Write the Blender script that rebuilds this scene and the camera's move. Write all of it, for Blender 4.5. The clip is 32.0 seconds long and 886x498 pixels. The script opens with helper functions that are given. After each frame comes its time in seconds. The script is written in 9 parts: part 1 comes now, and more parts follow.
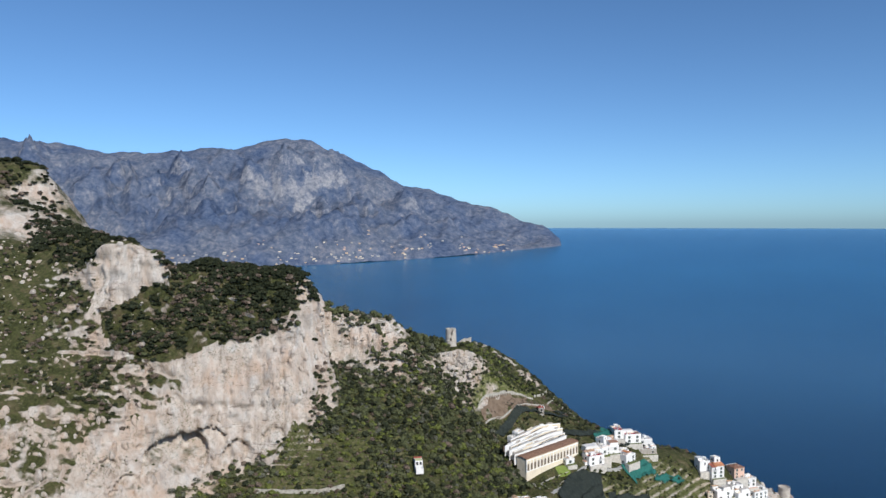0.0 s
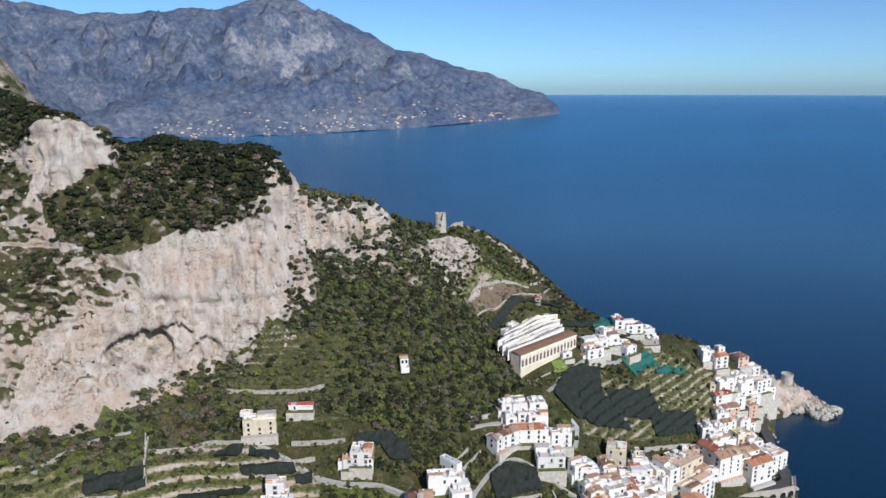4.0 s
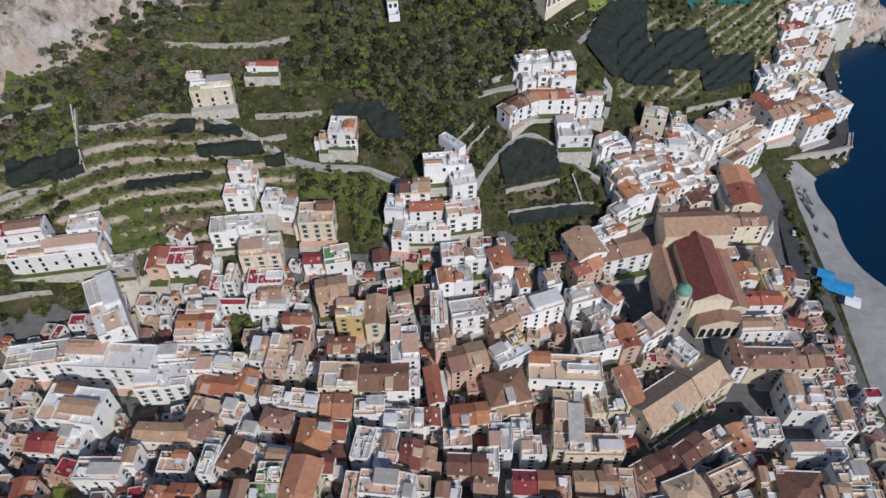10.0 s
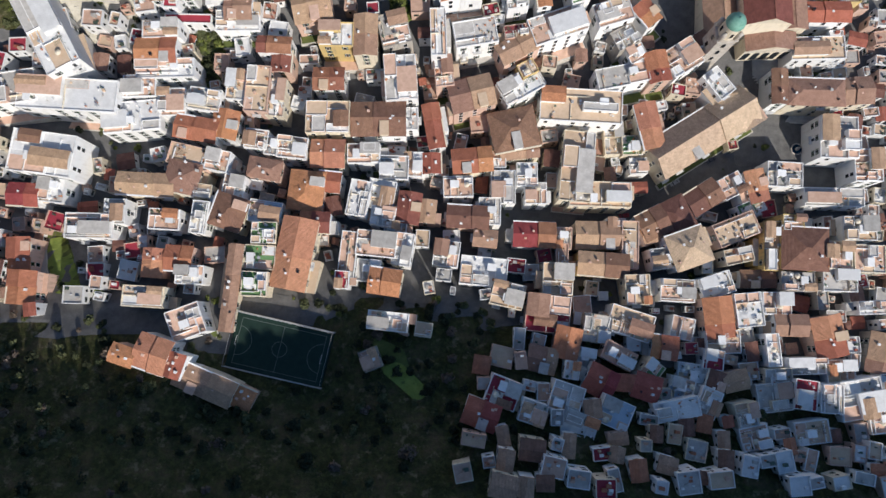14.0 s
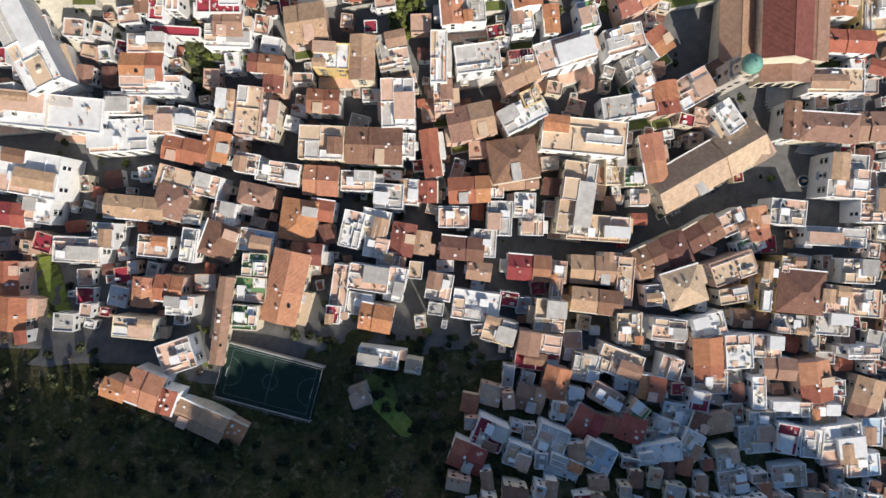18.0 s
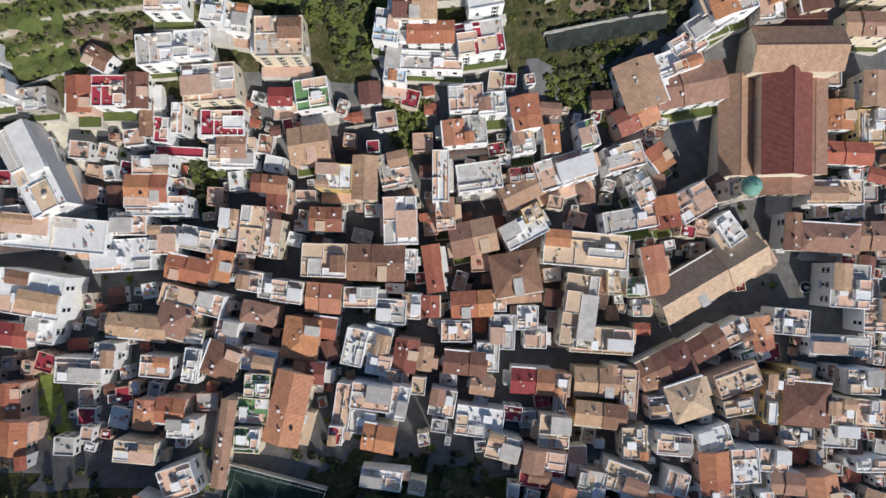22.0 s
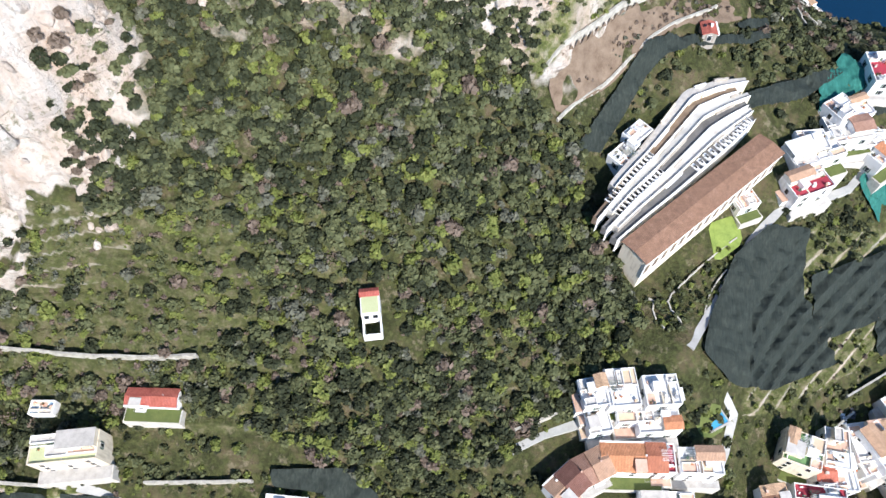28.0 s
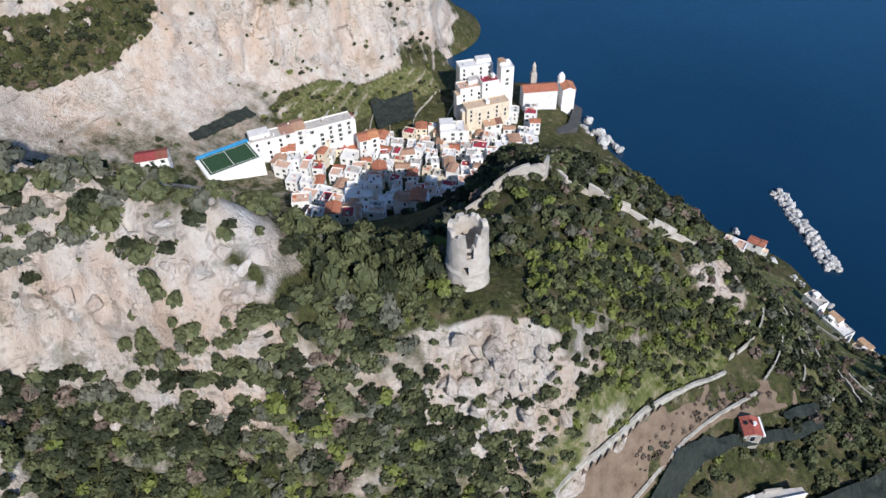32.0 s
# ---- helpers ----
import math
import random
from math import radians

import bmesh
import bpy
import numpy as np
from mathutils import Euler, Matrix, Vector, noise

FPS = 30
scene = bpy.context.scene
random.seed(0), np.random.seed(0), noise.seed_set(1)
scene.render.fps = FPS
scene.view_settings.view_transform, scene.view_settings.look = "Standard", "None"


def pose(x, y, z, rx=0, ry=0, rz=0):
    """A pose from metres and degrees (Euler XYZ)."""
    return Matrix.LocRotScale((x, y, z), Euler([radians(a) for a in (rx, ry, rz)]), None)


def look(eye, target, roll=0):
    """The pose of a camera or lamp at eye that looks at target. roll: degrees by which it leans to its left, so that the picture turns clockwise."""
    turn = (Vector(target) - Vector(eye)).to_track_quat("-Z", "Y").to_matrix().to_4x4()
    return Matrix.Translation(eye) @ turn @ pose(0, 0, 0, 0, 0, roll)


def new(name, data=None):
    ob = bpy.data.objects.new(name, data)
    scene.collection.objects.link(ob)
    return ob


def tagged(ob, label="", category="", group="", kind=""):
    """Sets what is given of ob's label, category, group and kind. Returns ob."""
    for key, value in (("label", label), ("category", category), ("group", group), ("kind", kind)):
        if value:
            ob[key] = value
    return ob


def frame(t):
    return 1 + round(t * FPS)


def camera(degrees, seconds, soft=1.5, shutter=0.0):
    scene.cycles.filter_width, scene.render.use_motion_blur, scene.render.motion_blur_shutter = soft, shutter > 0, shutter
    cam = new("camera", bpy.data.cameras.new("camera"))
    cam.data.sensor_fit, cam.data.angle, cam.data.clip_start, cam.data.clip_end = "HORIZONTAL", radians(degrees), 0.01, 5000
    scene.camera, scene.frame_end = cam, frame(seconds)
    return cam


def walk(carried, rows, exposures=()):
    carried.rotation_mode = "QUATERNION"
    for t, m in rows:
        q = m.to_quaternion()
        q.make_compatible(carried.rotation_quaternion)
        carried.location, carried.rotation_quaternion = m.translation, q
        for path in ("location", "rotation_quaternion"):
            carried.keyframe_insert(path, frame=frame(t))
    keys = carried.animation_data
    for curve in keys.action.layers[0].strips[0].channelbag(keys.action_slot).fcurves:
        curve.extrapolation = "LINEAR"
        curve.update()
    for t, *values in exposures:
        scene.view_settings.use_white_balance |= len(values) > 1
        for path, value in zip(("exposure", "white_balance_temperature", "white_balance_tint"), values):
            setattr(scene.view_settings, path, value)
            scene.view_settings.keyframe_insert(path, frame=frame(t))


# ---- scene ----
cam = camera(64.65, 32.0)
PATH = [
    (0.0, pose(-0.00, -0.00, 275.78, 87.848, 0.046, -0.002)),
    (0.5, pose(0.84, 5.68, 276.19, 87.595, 0.105, -0.114)),
    (1.0, pose(1.36, 11.61, 276.32, 86.619, 0.152, -0.234)),
    (1.5, pose(1.81, 18.23, 276.61, 85.337, 0.190, -0.331)),
    (2.0, pose(2.22, 25.66, 277.04, 84.284, 0.190, -0.405)),
    (2.5, pose(2.59, 33.53, 277.22, 82.822, 0.167, -0.478)),
    (3.0, pose(3.15, 41.66, 277.42, 81.053, 0.152, -0.523)),
    (3.5, pose(3.95, 50.06, 277.70, 79.151, 0.105, -0.485)),
    (5.5, pose(9.28, 86.33, 284.23, 70.394, 0.083, 0.054)),
    (6.0, pose(9.20, 95.39, 284.17, 68.111, 0.069, 0.057)),
    (6.5, pose(9.07, 104.27, 283.89, 65.809, 0.035, 0.067)),
    (7.0, pose(9.09, 113.37, 283.58, 63.200, -0.003, 0.098)),
    (7.5, pose(9.27, 122.63, 283.42, 60.290, -0.048, 0.166)),
    (8.0, pose(9.54, 131.87, 283.49, 57.210, -0.064, 0.228)),
    (8.5, pose(9.56, 141.02, 283.44, 53.704, -0.091, 0.279)),
    (9.0, pose(9.44, 150.08, 283.08, 49.743, -0.088, 0.319)),
    (9.5, pose(9.19, 158.87, 282.75, 45.806, -0.082, 0.318)),
    (10.0, pose(9.07, 167.59, 282.69, 41.677, -0.073, 0.364)),
    (10.5, pose(9.31, 176.34, 282.99, 37.397, -0.072, 0.469)),
    (11.0, pose(9.55, 185.65, 283.50, 33.047, -0.037, 0.557)),
    (11.5, pose(9.85, 195.32, 284.10, 28.656, 0.024, 0.648)),
    (12.0, pose(10.12, 205.20, 284.91, 24.141, 0.081, 0.783)),
    (12.5, pose(10.25, 214.98, 285.21, 19.652, 0.106, 0.942)),
    (13.0, pose(10.32, 224.59, 285.03, 15.212, 0.116, 1.014)),
    (13.5, pose(10.22, 233.85, 284.92, 10.859, 0.105, 1.074)),
    (14.0, pose(10.10, 242.73, 284.79, 6.527, 0.072, 1.260)),
    (14.5, pose(10.07, 251.01, 284.87, 2.372, 0.027, 1.669)),
    (16.5, pose(11.50, 275.47, 284.32, -1.070, -0.012, 3.407)),
    (17.0, pose(11.38, 280.03, 284.01, -1.067, -0.013, 3.457)),
    (17.5, pose(11.15, 284.32, 283.87, -1.038, -0.014, 3.379)),
    (18.0, pose(10.70, 288.37, 283.92, -0.999, -0.016, 3.267)),
    (18.5, pose(10.31, 292.23, 283.97, -0.935, -0.016, 3.122)),
    (19.0, pose(9.90, 295.84, 284.07, -0.825, -0.016, 3.006)),
    (19.5, pose(9.50, 299.45, 284.08, -0.630, -0.014, 2.914)),
    (20.0, pose(9.11, 303.06, 284.15, -0.407, -0.010, 2.874)),
    (20.5, pose(8.85, 306.58, 284.18, -0.237, -0.006, 2.856)),
    (21.0, pose(8.64, 310.49, 284.17, 0.188, 0.006, 2.877)),
    (21.5, pose(8.49, 314.58, 284.11, 0.739, 0.026, 2.881)),
    (22.0, pose(8.44, 318.88, 284.09, 1.542, 0.060, 2.922)),
    (22.5, pose(8.45, 323.37, 284.10, 2.619, 0.115, 2.963)),
    (23.0, pose(8.57, 327.85, 284.16, 3.800, 0.185, 2.989)),
    (23.5, pose(8.89, 332.60, 284.17, 5.334, 0.280, 3.073)),
    (24.0, pose(9.23, 337.63, 284.17, 7.135, 0.398, 3.160)),
    (24.5, pose(9.84, 343.17, 284.40, 9.213, 0.540, 3.187)),
    (26.5, pose(10.71, 375.43, 284.82, 19.283, 0.942, 3.643)),
    (27.0, pose(10.72, 384.83, 284.94, 22.214, 0.986, 3.738)),
    (27.5, pose(10.91, 394.27, 285.20, 25.398, 0.998, 3.854)),
    (28.0, pose(11.10, 403.41, 285.40, 28.813, 0.979, 3.979)),
    (28.5, pose(11.14, 412.55, 285.32, 32.375, 0.940, 4.086)),
    (29.0, pose(11.21, 421.55, 285.17, 36.233, 0.881, 4.243)),
    (29.5, pose(11.38, 430.47, 284.84, 40.139, 0.823, 4.412)),
    (30.0, pose(11.51, 439.32, 284.74, 43.828, 0.746, 4.617)),
    (30.5, pose(11.50, 447.67, 284.52, 45.907, 0.689, 4.747)),
    (31.0, pose(11.61, 455.80, 283.85, 46.079, 0.653, 4.848)),
    (31.5, pose(11.67, 463.95, 283.52, 46.156, 0.634, 4.963)),
    (32.0, pose(11.84, 471.74, 282.80, 46.223, 0.625, 5.102)),
]
EXPOSURES = [(0.0, -0.22, 6500, 10), (3.0, -0.25, 6450, 11), (6.0, -0.1, 6200, 12), (8.0, -0.37, 6300, 13), (9.0, -0.48, 6250, 13), (11.0, -0.62, 6300, 13), (12.0, -0.52, 6350, 12), (13.0, -0.26, 6350, 10), (14.5, -0.02, 6700, 10), (17.0, 0.15, 7000, 10), (20.0, 0.0, 6900, 10), (22.0, -0.15, 6550, 10),
             (24.0, -0.13, 6450, 10), (27.0, 0.5, 6350, 11), (28.5, 0.78, 6300, 11), (29.5, 0.55, 6250, 12), (30.5, 0.22, 6250, 12), (32.0, 0.1, 6300, 12)]
walk(cam, PATH, EXPOSURES)

from mathutils.bvhtree import BVHTree

# ---- light ----
SUN_FROM = Vector((0.50, -0.87, 0.0)).normalized()
SUN_UP = radians(37)
world = bpy.data.worlds.new("sky")
scene.world = world
world.use_nodes = True
wn = world.node_tree
sky = wn.nodes.new("ShaderNodeTexSky")
sky.sky_type, sky.sun_disc = "NISHITA", False
sky.sun_elevation = SUN_UP
sky.sun_rotation = math.atan2(SUN_FROM.x, SUN_FROM.y)
sky.altitude, sky.air_density, sky.dust_density, sky.ozone_density = 200, 0.6, 0.7, 2.0
wn.nodes["Background"].inputs["Strength"].default_value = 0.136
tint = wn.nodes.new("ShaderNodeMix")
tint.data_type, tint.blend_type = "RGBA", "MULTIPLY"
tint.inputs["Factor"].default_value = 1.0
tint.inputs["B"].default_value = (0.72, 1.01, 1.19, 1)
wn.links.new(sky.outputs["Color"], tint.inputs["A"])
wn.links.new(tint.outputs["Result"], wn.nodes["Background"].inputs["Color"])
sun = new("sun", bpy.data.lights.new("sun", "SUN"))
sun.data.energy, sun.data.angle, sun.data.color = 4.6, radians(0.5), (1.0, 0.95, 0.88)
sun_way = Vector((SUN_FROM.x * math.cos(SUN_UP), SUN_FROM.y * math.cos(SUN_UP), math.sin(SUN_UP)))
sun.matrix_world = look(sun_way * 400, (0, 0, 0))


# ---- materials ----
def material(name, rough=0.8, metal=0.0, spec=0.3):
    m = bpy.data.materials.new(name)
    m.use_nodes = True
    b = m.node_tree.nodes["Principled BSDF"]
    b.inputs["Roughness"].default_value = rough
    b.inputs["Metallic"].default_value = metal
    b.inputs["Specular IOR Level"].default_value = spec
    return m, m.node_tree, b


def noise_node(nt, scale, detail=4.0, rough=0.6, coord="Object"):
    c = nt.nodes.new("ShaderNodeTexCoord")
    n = nt.nodes.new("ShaderNodeTexNoise")
    n.inputs["Scale"].default_value, n.inputs["Detail"].default_value = scale, detail
    n.inputs["Roughness"].default_value = rough
    nt.links.new(c.outputs[coord], n.inputs["Vector"])
    return n.outputs["Fac"]


def ramp(nt, fac, stops):
    r = nt.nodes.new("ShaderNodeValToRGB")
    el = r.color_ramp.elements
    while len(el) < len(stops):
        el.new(0.5)
    for e, (pos, col) in zip(el, stops):
        e.position, e.color = pos, (*col, 1)
    nt.links.new(fac, r.inputs["Fac"])
    return r.outputs["Color"]


def mix(nt, fac, a, b, kind="MIX"):
    n = nt.nodes.new("ShaderNodeMix")
    n.data_type, n.blend_type = "RGBA", kind
    for socket, v in ((n.inputs["Factor"], fac), (n.inputs["A"], a), (n.inputs["B"], b)):
        if isinstance(v, (int, float)):
            socket.default_value = v
        elif isinstance(v, tuple):
            socket.default_value = (*v, 1)
        else:
            nt.links.new(v, socket)
    return n.outputs["Result"]


def calc(nt, op, a, b, clamp=False):
    n = nt.nodes.new("ShaderNodeMath")
    n.operation, n.use_clamp = op, clamp
    for socket, v in zip(n.inputs, (a, b)):
        if isinstance(v, (int, float)):
            socket.default_value = v
        else:
            nt.links.new(v, socket)
    return n.outputs[0]


def bump(nt, b, height, strength=0.4, distance=0.3):
    n = nt.nodes.new("ShaderNodeBump")
    n.inputs["Strength"].default_value, n.inputs["Distance"].default_value = strength, distance
    nt.links.new(height, n.inputs["Height"])
    nt.links.new(n.outputs["Normal"], b.inputs["Normal"])


def mottled(name, dark, light, scale, rough=0.85, bump_h=0.05, spread=0.35, per_piece=0.0, fine=9.0):
    """A surface of two close colours, mottled at a coarse and a fine scale; per_piece varies it from object to object."""
    m, nt, b = material(name, rough)
    coarse, small = noise_node(nt, scale), noise_node(nt, scale * fine, 3)
    fac = calc(nt, "ADD", calc(nt, "MULTIPLY", coarse, 0.65), calc(nt, "MULTIPLY", small, 0.35))
    col = ramp(nt, fac, [(0.5 - spread / 2, dark), (0.5 + spread / 2, light)])
    if per_piece:
        info = nt.nodes.new("ShaderNodeObjectInfo")
        hsv = nt.nodes.new("ShaderNodeHueSaturation")
        nt.links.new(calc(nt, "ADD", calc(nt, "MULTIPLY", info.outputs["Random"], per_piece), 1 - per_piece / 2), hsv.inputs["Value"])
        nt.links.new(col, hsv.inputs["Color"])
        col = hsv.outputs["Color"]
    nt.links.new(col, b.inputs["Base Color"])
    if bump_h:
        bump(nt, b, small, 0.6, bump_h)
    return m


def stretched(nt, scale, detail=6, rough=0.65, turn=(0, 0, 0)):
    """Noise drawn out along one axis: scale holds three frequencies per metre."""
    c = nt.nodes.new("ShaderNodeTexCoord")
    m = nt.nodes.new("ShaderNodeMapping")
    m.inputs["Scale"].default_value = scale
    m.inputs["Rotation"].default_value = turn
    n = nt.nodes.new("ShaderNodeTexNoise")
    n.inputs["Scale"].default_value, n.inputs["Detail"].default_value = 1.0, detail
    n.inputs["Roughness"].default_value = rough
    nt.links.new(c.outputs["Object"], m.inputs[0])
    nt.links.new(m.outputs[0], n.inputs["Vector"])
    return n.outputs["Fac"]


def make_ground(name="hill_ground", rock_only=False):
    """Limestone on the steep and bare parts, scrub and dry grass on the rest."""
    m, nt, b = material(name, 0.95, 0, 0.1)
    geo = nt.nodes.new("ShaderNodeNewGeometry")
    sep = nt.nodes.new("ShaderNodeSeparateXYZ")
    nt.links.new(geo.outputs["Normal"], sep.inputs[0])
    bare = nt.nodes.new("ShaderNodeAttribute")
    bare.attribute_name = "bare_rock"
    grey01 = lambda lo, hi, v0=0.0, v1=1.0: [(lo, (v0,) * 3), (hi, (v1,) * 3)]
    n1, n2, n3 = noise_node(nt, 0.02, 6), noise_node(nt, 0.11, 6, 0.7), noise_node(nt, 0.6, 5, 0.7)
    streak, flute = stretched(nt, (0.16, 0.16, 0.035)), stretched(nt, (0.75, 0.75, 0.11), 5, 0.7)
    ledge = stretched(nt, (0.05, 0.05, 0.42), 5, 0.7)
    rock = ramp(nt, streak, [(0.33, (0.45, 0.365, 0.30)), (0.50, (0.59, 0.52, 0.455)), (0.66, (0.68, 0.64, 0.59))])
    ochre = calc(nt, "MULTIPLY", ramp(nt, n1, grey01(0.44, 0.62, 0.1, 0.85)), ramp(nt, streak, grey01(0.40, 0.62, 1, 0.3)))
    rock = mix(nt, ochre, rock, (0.62, 0.46, 0.355))
    rock = mix(nt, ramp(nt, noise_node(nt, 0.045, 5, 0.7), grey01(0.52, 0.70, 0, 0.5)), rock, (0.43, 0.425, 0.415))
    # flutes, ledges and pits darkened: crack shade put into the rock colour
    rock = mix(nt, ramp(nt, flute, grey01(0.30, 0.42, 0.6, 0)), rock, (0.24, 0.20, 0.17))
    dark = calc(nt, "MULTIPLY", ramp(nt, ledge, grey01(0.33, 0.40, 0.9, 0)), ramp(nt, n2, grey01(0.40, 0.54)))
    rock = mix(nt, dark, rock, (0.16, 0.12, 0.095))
    pit_shade = ramp(nt, noise_node(nt, 0.34, 7, 0.75), grey01(0.38, 0.44, 0.4, 0))
    rock = mix(nt, pit_shade, rock, (0.21, 0.18, 0.15))
    tuft = calc(nt, "MULTIPLY", ramp(nt, n3, grey01(0.54, 0.60, 0, 0.9)), ramp(nt, noise_node(nt, 0.035, 4, 0.6), grey01(0.50, 0.62, 0, 0.7)))
    rock = mix(nt, tuft, rock, (0.12, 0.13, 0.06))
    scrub = ramp(nt, n2, [(0.32, (0.030, 0.035, 0.015)), (0.5, (0.060, 0.063, 0.027)), (0.66, (0.135, 0.105, 0.064))])
    scrub = mix(nt, ramp(nt, n3, grey01(0.45, 0.70, 0, 0.7)), scrub, (0.125, 0.14, 0.048))
    scrub = mix(nt, ramp(nt, noise_node(nt, 0.25, 5, 0.7), grey01(0.56, 0.68, 0, 0.6)), scrub, (0.30, 0.25, 0.17))
    meadow = nt.nodes.new("ShaderNodeAttribute")
    meadow.attribute_name = "meadow"
    grass = ramp(nt, noise_node(nt, 0.4, 6, 0.7), [(0.34, (0.075, 0.095, 0.030)), (0.50, (0.155, 0.170, 0.060)), (0.64, (0.33, 0.285, 0.18))])
    scrub = mix(nt, meadow.outputs["Fac"], scrub, grass)
    steep = calc(nt, "ADD", calc(nt, "SUBTRACT", 0.62, sep.outputs["Z"]), calc(nt, "MULTIPLY", calc(nt, "SUBTRACT", n2, 0.5), 0.55))
    steep = calc(nt, "ADD", steep, calc(nt, "MULTIPLY", bare.outputs["Fac"], 0.36))
    steep = calc(nt, "MULTIPLY", steep, 5.0, True)
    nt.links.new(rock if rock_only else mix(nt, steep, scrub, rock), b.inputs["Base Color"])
    rough = calc(nt, "ADD", calc(nt, "MULTIPLY", n3, 0.8), calc(nt, "MULTIPLY", flute, 1.1))
    rough = calc(nt, "ADD", rough, calc(nt, "MULTIPLY", ledge, 0.9))
    rough = calc(nt, "ADD", rough, calc(nt, "MULTIPLY", noise_node(nt, 1.8, 5, 0.75), 0.6))
    bump(nt, b, rough, 0.8, 1.4)
    return m


def make_water():
    m, nt, b = material("sea_water", 0.22, 0, 0.5)
    n1, n2 = noise_node(nt, 0.004, 5, 0.6), noise_node(nt, 0.35, 4, 0.6)
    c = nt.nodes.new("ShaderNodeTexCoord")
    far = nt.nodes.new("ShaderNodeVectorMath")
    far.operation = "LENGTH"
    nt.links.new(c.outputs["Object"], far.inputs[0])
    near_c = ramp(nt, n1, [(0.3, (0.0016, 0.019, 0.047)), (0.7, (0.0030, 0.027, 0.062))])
    # far water coloured paler, painting in the sky sheen of grazing views
    far_sheen_c = ramp(nt, n1, [(0.3, (0.013, 0.112, 0.240)), (0.7, (0.020, 0.140, 0.285))])
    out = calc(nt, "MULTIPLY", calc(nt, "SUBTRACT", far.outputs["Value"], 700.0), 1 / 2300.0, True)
    nt.links.new(mix(nt, out, near_c, far_sheen_c), b.inputs["Base Color"])
    bump(nt, b, n2, 0.35, 0.5)
    return m


GROUND, ROCK, WATER = make_ground(), make_ground("limestone", True), make_water()


def make_far_hill():
    """Distant wooded limestone: dark scrub on the easier slopes, pale rock on the steep ones, both blued to paint in
    haze.
    """
    m, nt, b = material("hazed_far_hillside", 0.95, 0, 0.1)
    geo = nt.nodes.new("ShaderNodeNewGeometry")
    sep = nt.nodes.new("ShaderNodeSeparateXYZ")
    nt.links.new(geo.outputs["Normal"], sep.inputs[0])
    n1, n2 = noise_node(nt, 0.014, 8, 0.75), noise_node(nt, 0.035, 6, 0.75)
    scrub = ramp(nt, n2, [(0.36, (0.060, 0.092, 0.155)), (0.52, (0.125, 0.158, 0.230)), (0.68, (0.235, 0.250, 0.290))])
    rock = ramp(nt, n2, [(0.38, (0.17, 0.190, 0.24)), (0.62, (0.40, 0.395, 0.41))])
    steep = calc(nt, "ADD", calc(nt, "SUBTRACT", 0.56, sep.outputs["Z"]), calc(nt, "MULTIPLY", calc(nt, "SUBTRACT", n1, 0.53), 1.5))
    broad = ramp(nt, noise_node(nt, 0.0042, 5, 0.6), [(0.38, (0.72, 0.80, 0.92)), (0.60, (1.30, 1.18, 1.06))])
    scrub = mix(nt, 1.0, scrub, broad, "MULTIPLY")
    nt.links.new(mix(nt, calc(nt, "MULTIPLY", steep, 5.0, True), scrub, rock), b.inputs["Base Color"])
    bump(nt, b, calc(nt, "ADD", n2, calc(nt, "MULTIPLY", n1, 2.0)), 0.6, 22.0)
    return m


FAR_HILL = make_far_hill()


def mesh_of(name, verts, faces, mat, smooth=False):
    me = bpy.data.meshes.new(name)
    me.from_pydata([tuple(v) for v in verts], [], faces)
    for mm in (mat if isinstance(mat, (list, tuple)) else [mat]):
        me.materials.append(mm)
    if smooth:
        me.polygons.foreach_set("use_smooth", [True] * len(me.polygons))
    me.update()
    return me


def grid_faces(nu, nv):
    return [(j * nu + i, j * nu + i + 1, (j + 1) * nu + i + 1, (j + 1) * nu + i) for j in range(nv - 1) for i in range(nu - 1)]


# ---- the lie of the land ----
SHORE = [(300, 60), (224, 300), (238, 387), (226, 446), (227, 478), (240, 486), (253, 492), (258, 506), (262, 528), (279, 583), (291, 612), (318, 628), (347, 623),
         (355, 655), (310, 690), (245, 682), (206, 692), (191, 730), (178, 768), (137, 799), (88, 866), (66, 908), (28, 955), (-36, 985), (-90, 1100)]
SHORE_OUT = [(340, 60), (262, 300), (262, 400), (252, 450), (256, 474), (276, 488), (288, 525), (306, 575), (330, 598), (375, 610), (390, 660),
             (330, 725), (250, 720), (225, 730), (215, 770), (165, 825), (110, 890), (90, 940), (0, 1010), (-50, 1120)]
SEA_EDGE = [(420, 0), (450, 500), (480, 800), (380, 1000), (200, 1100)]
RIDGE = [(328, 645, 18), (290, 640, 40), (241, 622, 62), (207, 636, 68), (139, 640, 70), (150, 624, 79), (112, 628, 106), (79, 620, 139), (69, 621, 145), (55, 620, 154), (40, 620, 162), (23, 620, 169), (8, 578, 173),
         (-20, 570, 178), (-32, 569, 188), (-41, 567, 197), (-58, 570, 200), (-76, 576, 199), (-79, 565, 203), (-95, 560, 209), (-102, 556, 224), (-112, 556, 234), (-130, 550, 239), (-153, 542, 241), (-179, 524, 243), (-197, 520, 236), (-212, 522, 238), (-240, 512, 258), (-268, 545, 266), (-333, 600, 279), (-350, 628, 286), (-362, 642, 324), (-385, 642, 331), (-470, 660, 335)]
CLIFF_TOP = [(-330, 420, 165), (-280, 436, 160), (-229, 452, 150), (-206, 474, 172), (-158, 502, 184), (-130, 510, 188), (-104, 520, 202), (-96, 534, 216)]
